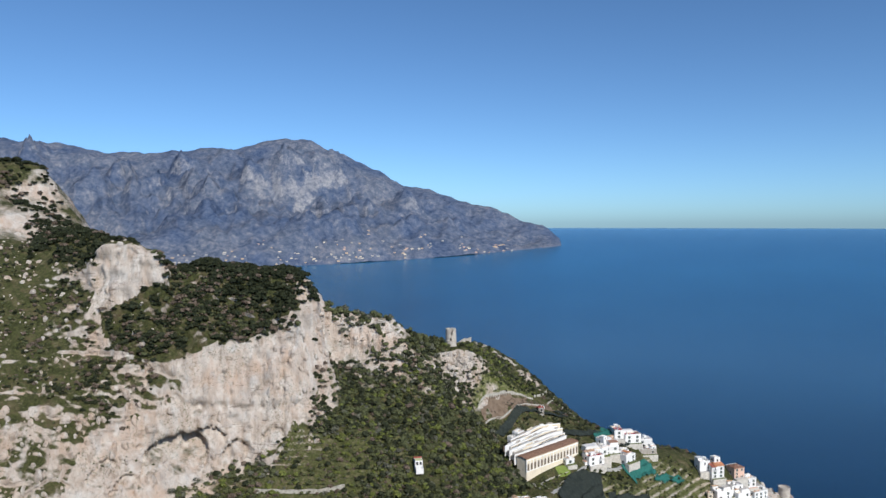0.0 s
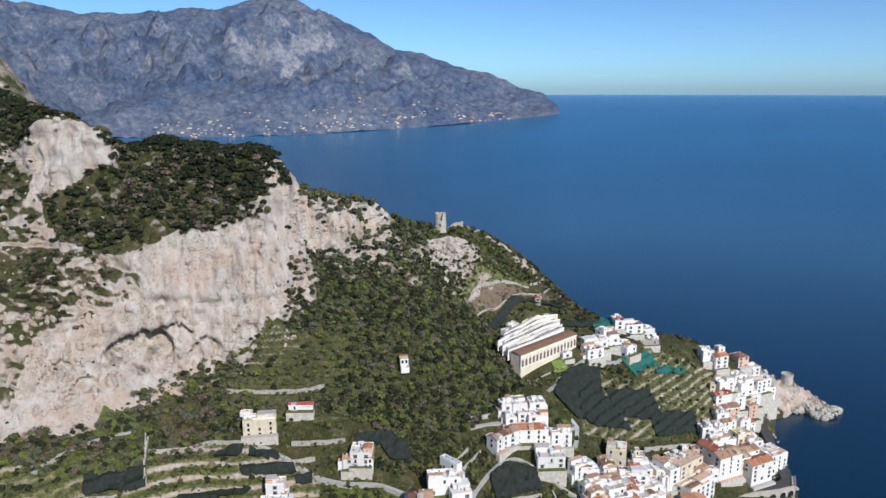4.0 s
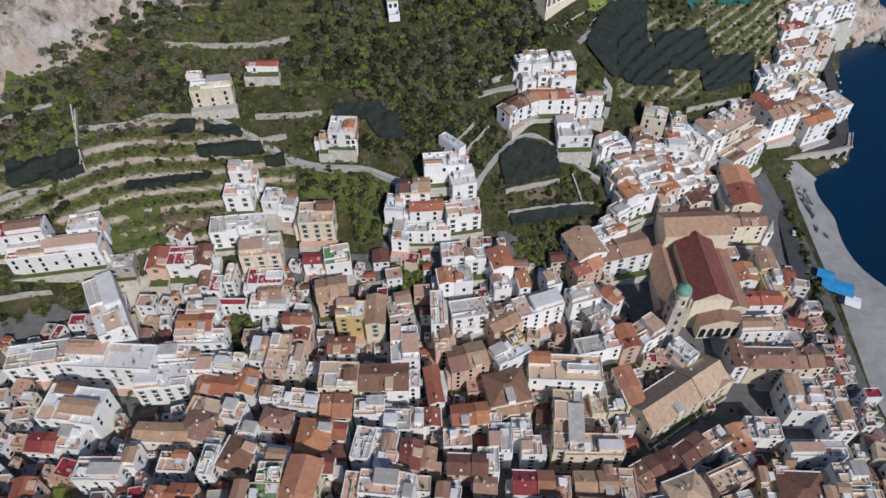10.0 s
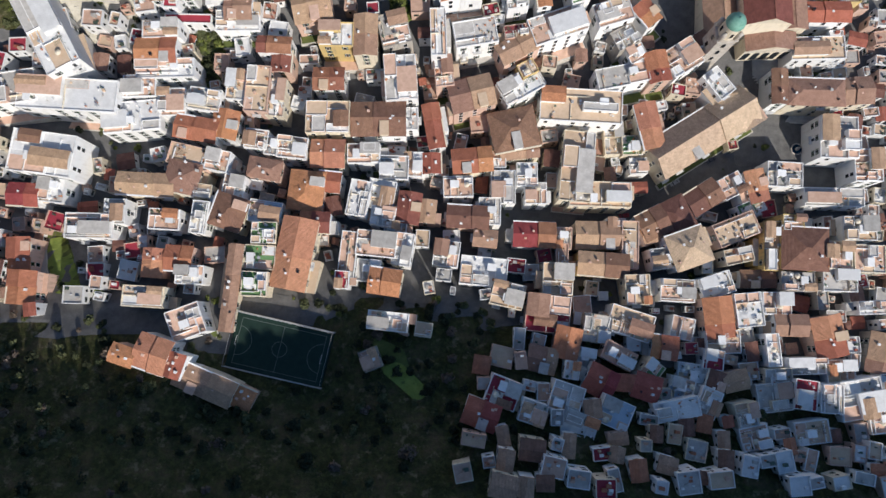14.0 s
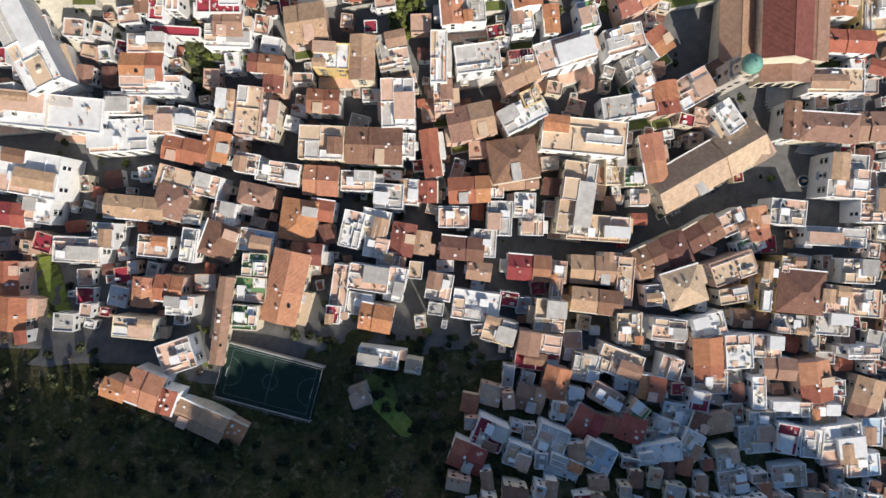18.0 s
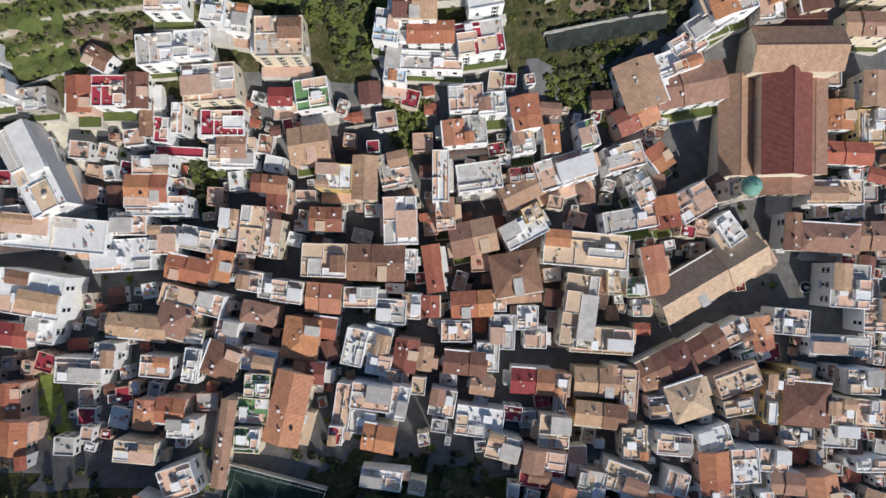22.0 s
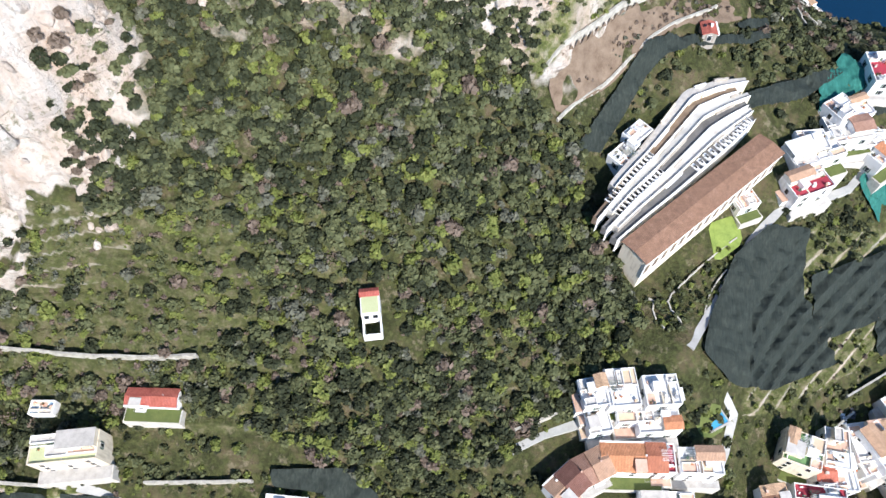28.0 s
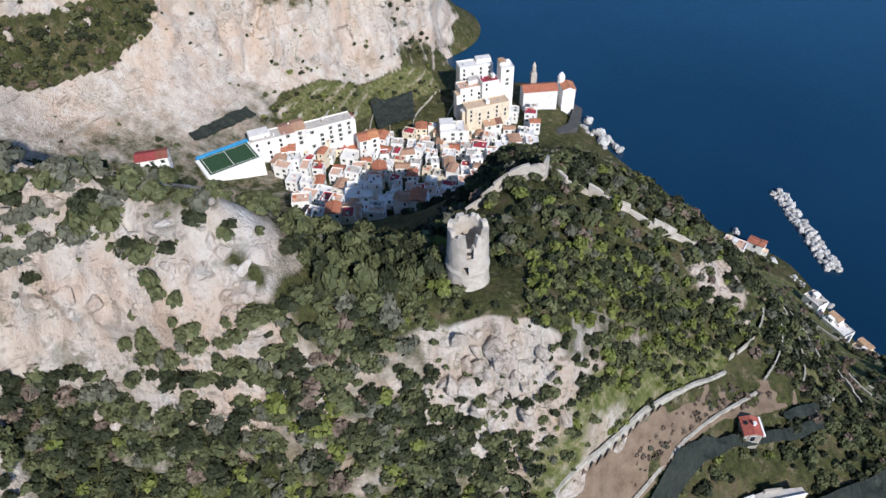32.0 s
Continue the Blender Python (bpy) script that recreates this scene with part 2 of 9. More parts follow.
CLIFF_FOOT = [(-330, 385, 96), (-290, 385, 90), (-230, 407, 92), (-194, 430, 96), (-172, 468, 110), (-130, 488, 117), (-100, 494, 120), (-87, 516, 142), (-86, 540, 162), (-88, 553, 169), (-66, 551, 165), (-40, 553, 172), (-24, 557, 174)]
UPPER_CRAG = [(-192, 498, 212), (-206, 503, 252), (-225, 499, 257), (-240, 501, 261), (-206, 494, 222), (-225, 489, 217), (-238, 487, 208), (-275, 500, 226), (-330, 560, 262), (-345, 590, 290), (-372, 615, 296)]
WOODED = [(-67, 500, 123), (-11, 524, 128), (-62, 542, 149), (-35, 546, 152), (-70, 540, 150), (20, 552, 135), (20, 502, 106), (-20, 480, 106), (14, 564, 170), (1, 563, 170), (27, 563, 165), (30, 553, 138), (6, 551, 142), (45, 556, 123)]
TERRACES = [(35, 541, 119), (82, 579, 118), (75, 594, 126), (60, 503, 88), (111, 543, 93), (93, 552, 98), (155, 589, 95), (125, 549, 86), (76, 483, 87), (160, 535, 62), (205, 560, 48), (241, 600, 58), (270, 622, 50)]
SLOPE = [(52, 454, 69), (63, 440, 65), (8, 426, 66), (-50, 424, 65), (-110, 432, 77), (-152, 400, 61), (-42, 395, 43), (-115, 372, 36), (-200, 380, 72), (-260, 360, 78), (110, 430, 40), (150, 470, 28), (190, 505, 24), (225, 545, 18), (250, 580, 20), (100, 470, 62), (130, 500, 60)]
TOWN = [(40, 368, 29), (-80, 366, 32), (-5, 311, 14), (52, 290, 8), (89, 307, 8), (152, 318, 5.5), (100, 395, 24), (111, 354, 15), (120, 385, 20), (-56, 279, 26), (-61, 250, 38), (-25, 245, 37), (-66, 226, 40), (-30, 218, 40), (-48, 235, 39), (-124, 272, 28),
        (-135, 332, 26), (57, 266, 15), (113, 244, 17), (-75, 228, 46), (175, 415, 8), (233, 490, 4.5), (190, 330, 4), (205, 394, 3), (216, 430, 2), (215, 460, 3), (-200, 320, 34), (-290, 300, 44), (170, 260, 12), (10, 330, 17)]
# crest is never in view; its heights are set to shade the lower town
WEST_HILL = [(0, 190, 66), (-48, 200, 58), (-100, 190, 78), (110, 190, 46), (170, 180, 40), (-200, 200, 80), (0, 120, 141), (150, 115, 128), (65, 118, 150), (0, 60, 184), (-110, 60, 198), (-55, 78, 184), (110, 60, 196), (185, 60, 192), (245, 50, 182), (0, 10, 212), (-200, 20, 208), (120, 0, 215), (0, -80, 225), (-300, 80, 220), (215, -40, 140)]
ATRANI = [(52, 905, 11), (0, 870, 10), (-60, 820, 24), (-110, 780, 40), (-30, 770, 26), (40, 810, 24), (66, 756, 42), (95, 745, 34), (122, 690, 66), (160, 690, 38), (28, 690, 119), (15, 655, 150), (38, 658, 147), (65, 657, 135), (80, 657, 124), (-60, 680, 86), (-110, 650, 118), (-150, 660, 128), (-50, 640, 100), (-90, 700, 72), (-105, 610, 150), (-140, 600, 170), (-30, 610, 140), (-30, 640, 102), (-75, 595, 172), (-150, 705, 70), (-185, 735, 70), (15, 930, 12), (-240, 690, 112), (-215, 760, 84), (-140, 775, 48), (-156, 762, 56), (45, 850, 14), (20, 780, 40)]
ATRANI_CLIFF = [(-32, 962, 14), (-44, 944, 24), (-90, 905, 44), (-150, 850, 66), (-200, 800, 92), (-260, 750, 132), (-50, 985, 85), (-70, 965, 100), (-100, 930, 130), (-165, 885, 142), (-215, 835, 160), (-290, 790, 180), (-200, 960, 158), (-330, 900, 196), (-100, 1050, 95), (-400, 1000, 190), (-480, 780, 250), (-460, 500, 300), (-460, 300, 130), (-470, 100, 260)]


def spots():
    out = [(x, y, 0.4) for x, y in SHORE] + [(x, y, -9) for x, y in SHORE_OUT] + [(x, y, -25) for x, y in SEA_EDGE]
    for line in (RIDGE, CLIFF_TOP, CLIFF_FOOT):
        for a, b in zip(line, line[1:]):
            n = max(1, int(math.dist(a[:2], b[:2]) / 28))
            out += [tuple(np.add(a, np.subtract(b, a) * k / n)) for k in range(n)]
        out.append(line[-1])
    for group in (UPPER_CRAG, WOODED, TERRACES, SLOPE, TOWN, WEST_HILL, ATRANI, ATRANI_CLIFF):
        out += group
    return np.array(out, float)


SPOTS = spots()


def fit_land():
    d = np.hypot(SPOTS[:, None, 0] - SPOTS[None, :, 0], SPOTS[:, None, 1] - SPOTS[None, :, 1])
    n = len(SPOTS)
    a = np.zeros((n + 1, n + 1))
    a[:n, :n], a[:n, n], a[n, :n] = np.sqrt(d * d + 16) + 0.0 * np.eye(n), 1, 1
    a[:n, :n] -= 0.6 * np.eye(n)
    return np.linalg.solve(a, np.r_[SPOTS[:, 2], 0])


WEIGHTS = fit_land()


def smooth_land(x, y):
    """The ground's height at plan points x, y (arrays), without terraces and small relief."""
    x, y = np.atleast_1d(x).astype(float), np.atleast_1d(y).astype(float)
    out = np.empty(len(x))
    for i in range(0, len(x), 4000):
        d2 = (x[i:i + 4000, None] - SPOTS[:, 0]) ** 2 + (y[i:i + 4000, None] - SPOTS[:, 1]) ** 2
        out[i:i + 4000] = np.sqrt(d2 + 16) @ WEIGHTS[:-1] + WEIGHTS[-1]
    return out


def rough_noise(x, y, cell, seed):
    """Smooth value noise on the plan, in -1 to 1."""
    r = np.random.RandomState(seed).uniform(-1, 1, (256, 256))
    u, v = x / cell, y / cell
    i, j = np.floor(u).astype(int), np.floor(v).astype(int)
    a, b = u - i, v - j
    a, b = a * a * (3 - 2 * a), b * b * (3 - 2 * b)
    g = lambda p, q: r[p % 256, q % 256]
    return (g(i, j) * (1 - a) + g(i + 1, j) * a) * (1 - b) + (g(i, j + 1) * (1 - a) + g(i + 1, j + 1) * a) * b


def inside(poly, x, y):
    hit = np.zeros(len(x), bool)
    for (x0, y0), (x1, y1) in zip(poly, poly[1:] + poly[:1]):
        cross = ((y0 > y) != (y1 > y)) & (x < (x1 - x0) * (y - y0) / (y1 - y0 + 1e-9) + x0)
        hit ^= cross
    return hit


# farmed slopes cut into steps: plan outline, height of a step, share of it that the riser takes
STEPPED = [([(-166, 383), (-125, 378), (-96, 384), (-60, 400), (-62, 418), (-80, 428), (-108, 434), (-140, 432), (-168, 420)], 4.4, 0.20),
           ([(-290, 348), (-200, 345), (-168, 384), (-168, 418), (-205, 402), (-290, 383)], 4.4, 0.34),
           ([(-119, 448), (-50, 450), (-25, 470), (-20, 505), (-50, 505), (-108, 497), (-128, 468)], 4.0, 0.52),
           ([(98, 470), (112, 474), (150, 497), (200, 535), (238, 590), (205, 590), (165, 575), (155, 540), (122, 532), (100, 500)], 4.2, 0.42),
           ([(-128, 834), (-108, 866), (-64, 909), (-42, 932), (-31, 915), (-62, 882), (-92, 838), (-110, 815)], 5.0, 0.4)]


def land(x, y):
    """The ground's height at plan points x, y (arrays), terraces included."""
    x, y = np.atleast_1d(x).astype(float), np.atleast_1d(y).astype(float)
    z = smooth_land(x, y)
    for outline, every, riser in STEPPED:
        m = inside(outline, x, y)
        if m.any():
            u = (z[m] + 0.9 * rough_noise(x[m], y[m], 24, 51)) / every
            f = np.floor(u)
            z[m] = (f + np.clip((u - f - 1 + riser) / riser, 0, 1) + 0.5 - riser / 2) * every
    return z


def lie(x, y):
    return float(land([x], [y])[0])


# outlines of the bare cliff and the crag behind it as their faces show (x, z), of the wood and the scrub slope beside them in plan
CLIFF_FACE = [(-229, 139), (-205, 144), (-181, 157), (-177, 185), (-142, 188), (-108, 196), (-107, 230), (-99, 212), (-79, 202), (-47, 197), (-35, 179), (-90, 174), (-104, 169), (-108, 147), (-96, 138), (-112, 122), (-139, 105), (-174, 104), (-190, 90), (-235, 90)]
CRAG_FACE = [(-247, 213), (-246, 262), (-203, 258), (-199, 236), (-237, 213)]
CRAG_WOOD = [(-200, 507), (-216, 526), (-180, 532), (-150, 550), (-120, 560), (-109, 550), (-114, 520), (-139, 513), (-163, 503), (-185, 489), (-210, 477), (-234, 482), (-240, 488), (-206, 498)]
VILLAGE_CLIFF = [(-228.7, 757.7), (-184.8, 820.4), (-179.8, 840.9), (-72.4, 932.0), (-58.1, 913.3), (-84.4, 890.1), (-125.8, 847.4), (-152.4, 778.3), (-155.6, 723.7), (-169.0, 666.7)]
LEFT_SLOPE = [(-300, 506), (-250, 494), (-232, 478), (-185, 487), (-181, 480), (-205, 461), (-232, 444), (-262, 438), (-330, 430), (-340, 500)]


VILLAGE_WOOD = [(-262, 772), (-240, 784), (-184, 838), (-186, 822), (-200, 800), (-212, 784), (-226, 764), (-245, 748)]
# open grass and dry weeds between the trees: outline and how much
MEADOWS = [([(88, 612), (104, 600), (125, 604), (150, 612), (165, 646), (190, 700), (175, 748), (140, 760), (122, 668)], 0.75), ([(22, 552), (26, 547), (40, 560), (52, 573), (77, 594), (79, 602), (52, 584), (36, 568)], 1.0)]


def build_ground():
    xs = np.r_[np.arange(-480, -320, 4.0), np.arange(-320, 250, 1.25), np.arange(250, 360, 2.0), np.arange(360, 471, 6.0)]
    ys = np.r_[np.arange(-140, 160, 6.0), np.arange(160, 380, 2.5), np.arange(380, 520, 0.75), np.arange(520, 602, 1.0), np.arange(602, 780, 2.5), np.arange(780, 1000, 2.5), np.arange(1000, 1120, 6.0)]
    gx, gy = [a.ravel() for a in np.meshgrid(xs, ys)]
    z = land(gx, gy)
    zz = z.reshape(len(ys), len(xs))
    sy, sx = np.gradient(zz, ys, xs)
    slope = np.hypot(sx, sy).ravel()
    k = np.clip((slope - 0.75) / 1.0, 0, 1) * (z > 2)
    u, v = gx + gy * 0.35, z * 0.8 + gy * 0.3
    rel = rough_noise(u, v, 24, 1) * 4.0 + rough_noise(u * 1.5, v * 0.8, 10, 2) * 2.4
    rel += (0.5 - np.abs(rough_noise(u * 1.3, v * 0.6, 7, 3))) * 2.6 + (0.5 - np.abs(rough_noise(u, v * 1.2, 4.0, 9))) * 1.5 + rough_noise(u, v, 2.3, 10) * 0.6
    rel += 1.3 * np.clip(rough_noise(u * 0.25, v, 13, 8) * 5 - 1.2, 0, 1) - 2.2 * np.clip(rough_noise(u * 0.3, v * 1.4, 9, 12) * 8 - 3.4, 0, 1)
    rel += (0.5 - np.abs(rough_noise(u * 1.2, v * 0.16, 3.4, 14))) * 1.7 + rough_noise(u, v * 0.2, 1.9, 15) * 0.5
    # overhangs: a sharp arched lip, the rock behind it coming forward again towards the ground
    for cx, cz, cw, ch, cd in ((-178, 131, 16, 20, 13), (-163, 134, 13, 16, 8), (-143, 124, 9, 14, 7), (-200, 114, 8, 14, 9), (-214, 124, 9, 9, 6), (-120, 132, 8, 9, 5), (-205, 150, 5, 7, 3), (-186, 158, 7, 9, 3), (-168, 150, 9, 8, 2.5), (-240, 118, 14, 10, 4), (-128, 160, 8, 7, 3)):
        drop = (cz - 8 * ((gx - cx) / cw) ** 2 - z) / ch
        rel -= cd * np.clip(1 - drop, 0, 1) * (drop > 0) * (np.abs(gx - cx) < cw) * (gy > 385) * (gy < 540)
    far_face = np.clip((-88 - gx) / 14, 0, 1) + np.clip((gy - 720) / 30, 0, 1)
    stone = np.clip((gy - 553) / 4, 0, 1) * np.clip((-26 - gx) / 6, 0, 1) + np.exp(-((gx - 14) / 14) ** 2 - ((gy - 562.5) / 5) ** 2)
    blocks = np.round(rough_noise(u * 0.9, v * 1.1, 7, 17) * 2.5) / 2.5 * 1.8 + np.round(rough_noise(u, v * 1.4, 3.2, 18) * 2) / 2 * 0.9
    rel += blocks
    k = k * (0.25 + 0.75 * np.clip(far_face + stone, 0, 1))
    for outline, _every, _riser in STEPPED:
        k = np.where(inside(outline, gx, gy), 0.0, k)
    rel -= 1.6
    # on steep rock the relief pushes out of the face
    px = gx - k * rel * (sx.ravel() / np.maximum(slope, 0.01)) * 0.9
    py = gy - k * rel * (sy.ravel() / np.maximum(slope, 0.01)) * 0.9
    wild = np.clip((z - 95) / 30, 0, 1)
    z = z + wild * (1 - k) * (rough_noise(gx, gy, 14, 4) * 1.3 + rough_noise(gx, gy, 6, 5) * 0.6)
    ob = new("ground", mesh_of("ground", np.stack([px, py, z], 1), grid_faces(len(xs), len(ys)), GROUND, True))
    bare = np.zeros(len(gx))
    for cx, cy, rx, ry, turn in ((-66, 566, 38, 10, 6), (-90, 560, 10, 12, 0), (-94, 512, 6, 9, 0), (14, 562.5, 15, 5, 4), (-98, 482, 8, 6, 0), (74, 616, 11, 9, 0), (-45, 549, 14, 3.5, 4), (-190, 448, 52, 13, 38), (-255, 402, 40, 10, 22), (-195, 795, 130, 80, -38), (-300, 452, 60, 20, 18), (-345, 585, 60, 45, 30), (330, 640, 30, 26, 0)):
        ca, sa = math.cos(radians(turn)), math.sin(radians(turn))
        p, q = ((gx - cx) * ca + (gy - cy) * sa) / rx, ((gy - cy) * ca - (gx - cx) * sa) / ry
        bare = np.maximum(bare, np.clip((1.15 - np.hypot(p, q)) * 3, 0, 1))
    rows = (gy > 415) & (gy < 578)
    bare = np.where(inside(LEFT_SLOPE, gx, gy), -0.35, bare)
    bare = np.where(rows & inside(CLIFF_FACE, gx, z), 1.0, bare)
    bare = np.where(inside(VILLAGE_CLIFF, gx, gy), 1.0, bare)
    bare = np.where(inside(CRAG_WOOD, gx, gy), -2.0, bare)
    bare = np.where(inside(VILLAGE_WOOD, gx, gy), -2.0, bare)
    bare = np.where(inside(MEADOWS[1][0], gx, gy) | inside(STEPPED[2][0], gx, gy), -0.45, bare)
    bare = np.where((gy > 482) & (gy < 507) & inside(CRAG_FACE, gx, z), 1.0, bare)
    global SURFACE
    SURFACE = BVHTree.FromPolygons([tuple(p) for p in np.stack([px, py, z], 1)], grid_faces(len(xs), len(ys)))
    meadow = np.zeros(len(gx))
    for (outline, _every, _riser), much in zip(STEPPED, (1.0, 0.9, 0.3, 0.6, 0.8)):
        meadow = np.where(inside(outline, gx, gy), much, meadow)
    for outline, much in MEADOWS:
        meadow = np.where(inside(outline, gx, gy), much, meadow)
    for name, value in (("bare_rock", bare), ("meadow", meadow)):
        layer = ob.data.attributes.new(name, "FLOAT", "POINT")
        layer.data.foreach_set("value", value)
    return tagged(ob, "steep limestone hills with scrub, terraces and a bare pale cliff", "hillside", kind="structure")


build_ground()


def on_surface(x, y):
    """The built ground's height, rock relief and all."""
    hit = SURFACE.ray_cast(Vector((x, y, 600)), Vector((0, 0, -1)))[0]
    return hit.z if hit else lie(x, y)


def build_sea():
    rings = [0, 60, 150, 300, 500, 800, 1200, 1500] + list(np.linspace(1600, 4850, 34))
    n = 96
    verts, faces = [], []
    for r in rings:
        s = min(max((r - 1500) / 3350, 0), 1)
        z = 239 * s * s * (3 - 2 * s)
        verts += [(r * math.sin(2 * math.pi * k / n), r * math.cos(2 * math.pi * k / n), z) for k in range(n)]
    for j in range(len(rings) - 1):
        for k in range(n):
            a, b = j * n + k, j * n + (k + 1) % n
            faces.append((a, b, b + n, a + n) if j else (a, b + n, a + n))
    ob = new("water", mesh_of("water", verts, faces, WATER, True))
    return tagged(ob, "calm deep blue sea reaching the hazy horizon", "sea", kind="structure")


build_sea()


def sea_level(x, y):
    s = min(max((math.hypot(x, y) - 1500) / 3350, 0), 1)
    return 239 * s * s * (3 - 2 * s)


def build_far_coast():
    """The mountain cape across the bay."""
    foot = [(-2600, 2300), (-1650, 2650), (-900, 2800), (-525, 2930), (41, 3190), (350, 3360), (560, 3480), (596, 3520)]
    crest = [(-3900, 4100, 900), (-2720, 4300, 805), (-2580, 4300, 785), (-2320, 4300, 755), (-2000, 4300, 700), (-1370, 4250, 735), (-1120, 4250, 765), (-830, 4250, 785),
             (-640, 4200, 705), (-420, 4150, 590), (-220, 4050, 495), (20, 3950, 430), (210, 3850, 372), (390, 3750, 310), (520, 3680, 262), (600, 3600, 190)]

    def along(line, f):
        d = np.r_[0, np.cumsum([math.dist(a[:2], b[:2]) for a, b in zip(line, line[1:])])]
        return [np.interp(f * d[-1], d, [p[k] for p in line]) for k in range(len(line[0]))]
    nu, nv = 330, 70
    fu = np.linspace(0, 1, nu)
    verts = []
    for j in range(nv):
        v = j / (nv - 1) * 1.25
        for f in fu:
            a, b = along(foot, f), along(crest, f)
            a.append(sea_level(*a) + 1)
            w = min(v, 1)
            lift = w ** 0.85
            x, y = a[0] + (b[0] - a[0]) * v, a[1] + (b[1] - a[1]) * v
            z = a[2] + (b[2] - a[2]) * lift - max(v - 1, 0) * 900
            amp = 1 * math.sin(math.pi * min(w, 0.96)) + 0.1
            n = noise.ridged_multi_fractal(Vector((x / 560, y / 560, 0.3)), 1.0, 2.1, 5, 1.0, 2.0) - 1.2
            fine = noise.fractal(Vector((x / 130, y / 130, 0.9)), 1.0, 2.0, 3)
            fine += 0.5 * noise.fractal(Vector((x / 48, y / 48, 2.9)), 1.0, 2.0, 2)
            z += amp * (112 * n + 50 * fine) * (1 if w < 0.8 else max(0.25, 1 - (w - 0.8) * 4)) * (b[2] - a[2]) / 450
            if w > 0.8:
                z += 26 * noise.fractal(Vector((x / 150, y / 400, 5.1)), 1.0, 2.0, 3)
            verts.append((x, y, max(z, a[2] - 3)))
    global FAR_SIDE
    FAR_SIDE = BVHTree.FromPolygons([Vector(v) for v in verts], grid_faces(nu, nv))
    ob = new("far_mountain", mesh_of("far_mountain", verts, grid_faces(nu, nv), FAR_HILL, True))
    return tagged(ob, "hazy grey-blue mountain cape across the bay", "mountain", kind="structure")


build_far_coast()
# ==== END LARGE ====


def part(name, bm, material_, parent, label=""):
    me = bpy.data.meshes.new(name)
    bm.to_mesh(me)
    bm.free()
    for mm in (material_ if isinstance(material_, (list, tuple)) else [material_]):
        me.materials.append(mm)
    ob = new(name, me)
    ob.parent = parent
    return tagged(ob, label)


def piece(name, me, parent, m, label=""):
    """One more object on a shared mesh."""
    ob = new(name, me)
    ob.parent = parent
    ob.matrix_basis = m
    return tagged(ob, label)


def box(bm, x0, x1, y0, y1, z0, z1, bev=0.0, mat=0):
    made = bmesh.ops.create_cube(bm, size=1, matrix=Matrix.Translation(((x0 + x1) / 2, (y0 + y1) / 2, (z0 + z1) / 2)) @ Matrix.Diagonal((x1 - x0, y1 - y0, z1 - z0, 1)))
    if bev:
        edges = list({e for v in made["verts"] for e in v.link_edges})
        bmesh.ops.bevel(bm, geom=edges, offset=bev, segments=1, affect="EDGES")
    if mat:
        for f in {f for v in made["verts"] if v.is_valid for f in v.link_faces}:
            f.material_index = mat
    return bm


def block(x0, x1, y0, y1, z0, z1, bev=0.0):
    return box(bmesh.new(), x0, x1, y0, y1, z0, z1, bev)


def cone(bm, r1, r2, z0, z1, seg=16, x=0, y=0):
    bmesh.ops.create_cone(bm, segments=seg, radius1=r1, radius2=r2, depth=z1 - z0, cap_ends=True, matrix=Matrix.Translation((x, y, (z0 + z1) / 2)))
    return bm


def plaster(name, base, worn):
    m, nt, b = material(name, 0.9, 0, 0.2)
    info = nt.nodes.new("ShaderNodeObjectInfo")
    c = nt.nodes.new("ShaderNodeTexCoord")
    mp = nt.nodes.new("ShaderNodeMapping")
    mp.inputs["Scale"].default_value = (1.3, 1.3, 0.18)
    n = nt.nodes.new("ShaderNodeTexNoise")
    n.inputs["Scale"].default_value, n.inputs["Detail"].default_value = 1.0, 6
    nt.links.new(c.outputs["Object"], mp.inputs[0])
    nt.links.new(mp.outputs[0], n.inputs["Vector"])
    blot = noise_node(nt, 0.25, 4)
    fac = calc(nt, "ADD", calc(nt, "MULTIPLY", n.outputs["Fac"], 0.6), calc(nt, "MULTIPLY", blot, 0.4))
    col = ramp(nt, fac, [(0.32, worn), (0.50, base)])
    hsv = nt.nodes.new("ShaderNodeHueSaturation")
    nt.links.new(calc(nt, "ADD", calc(nt, "MULTIPLY", info.outputs["Random"], 0.22), 0.84), hsv.inputs["Value"])
    nt.links.new(col, hsv.inputs["Color"])
    nt.links.new(hsv.outputs["Color"], b.inputs["Base Color"])
    bump(nt, b, noise_node(nt, 2.5, 5), 0.3, 0.06)
    return m


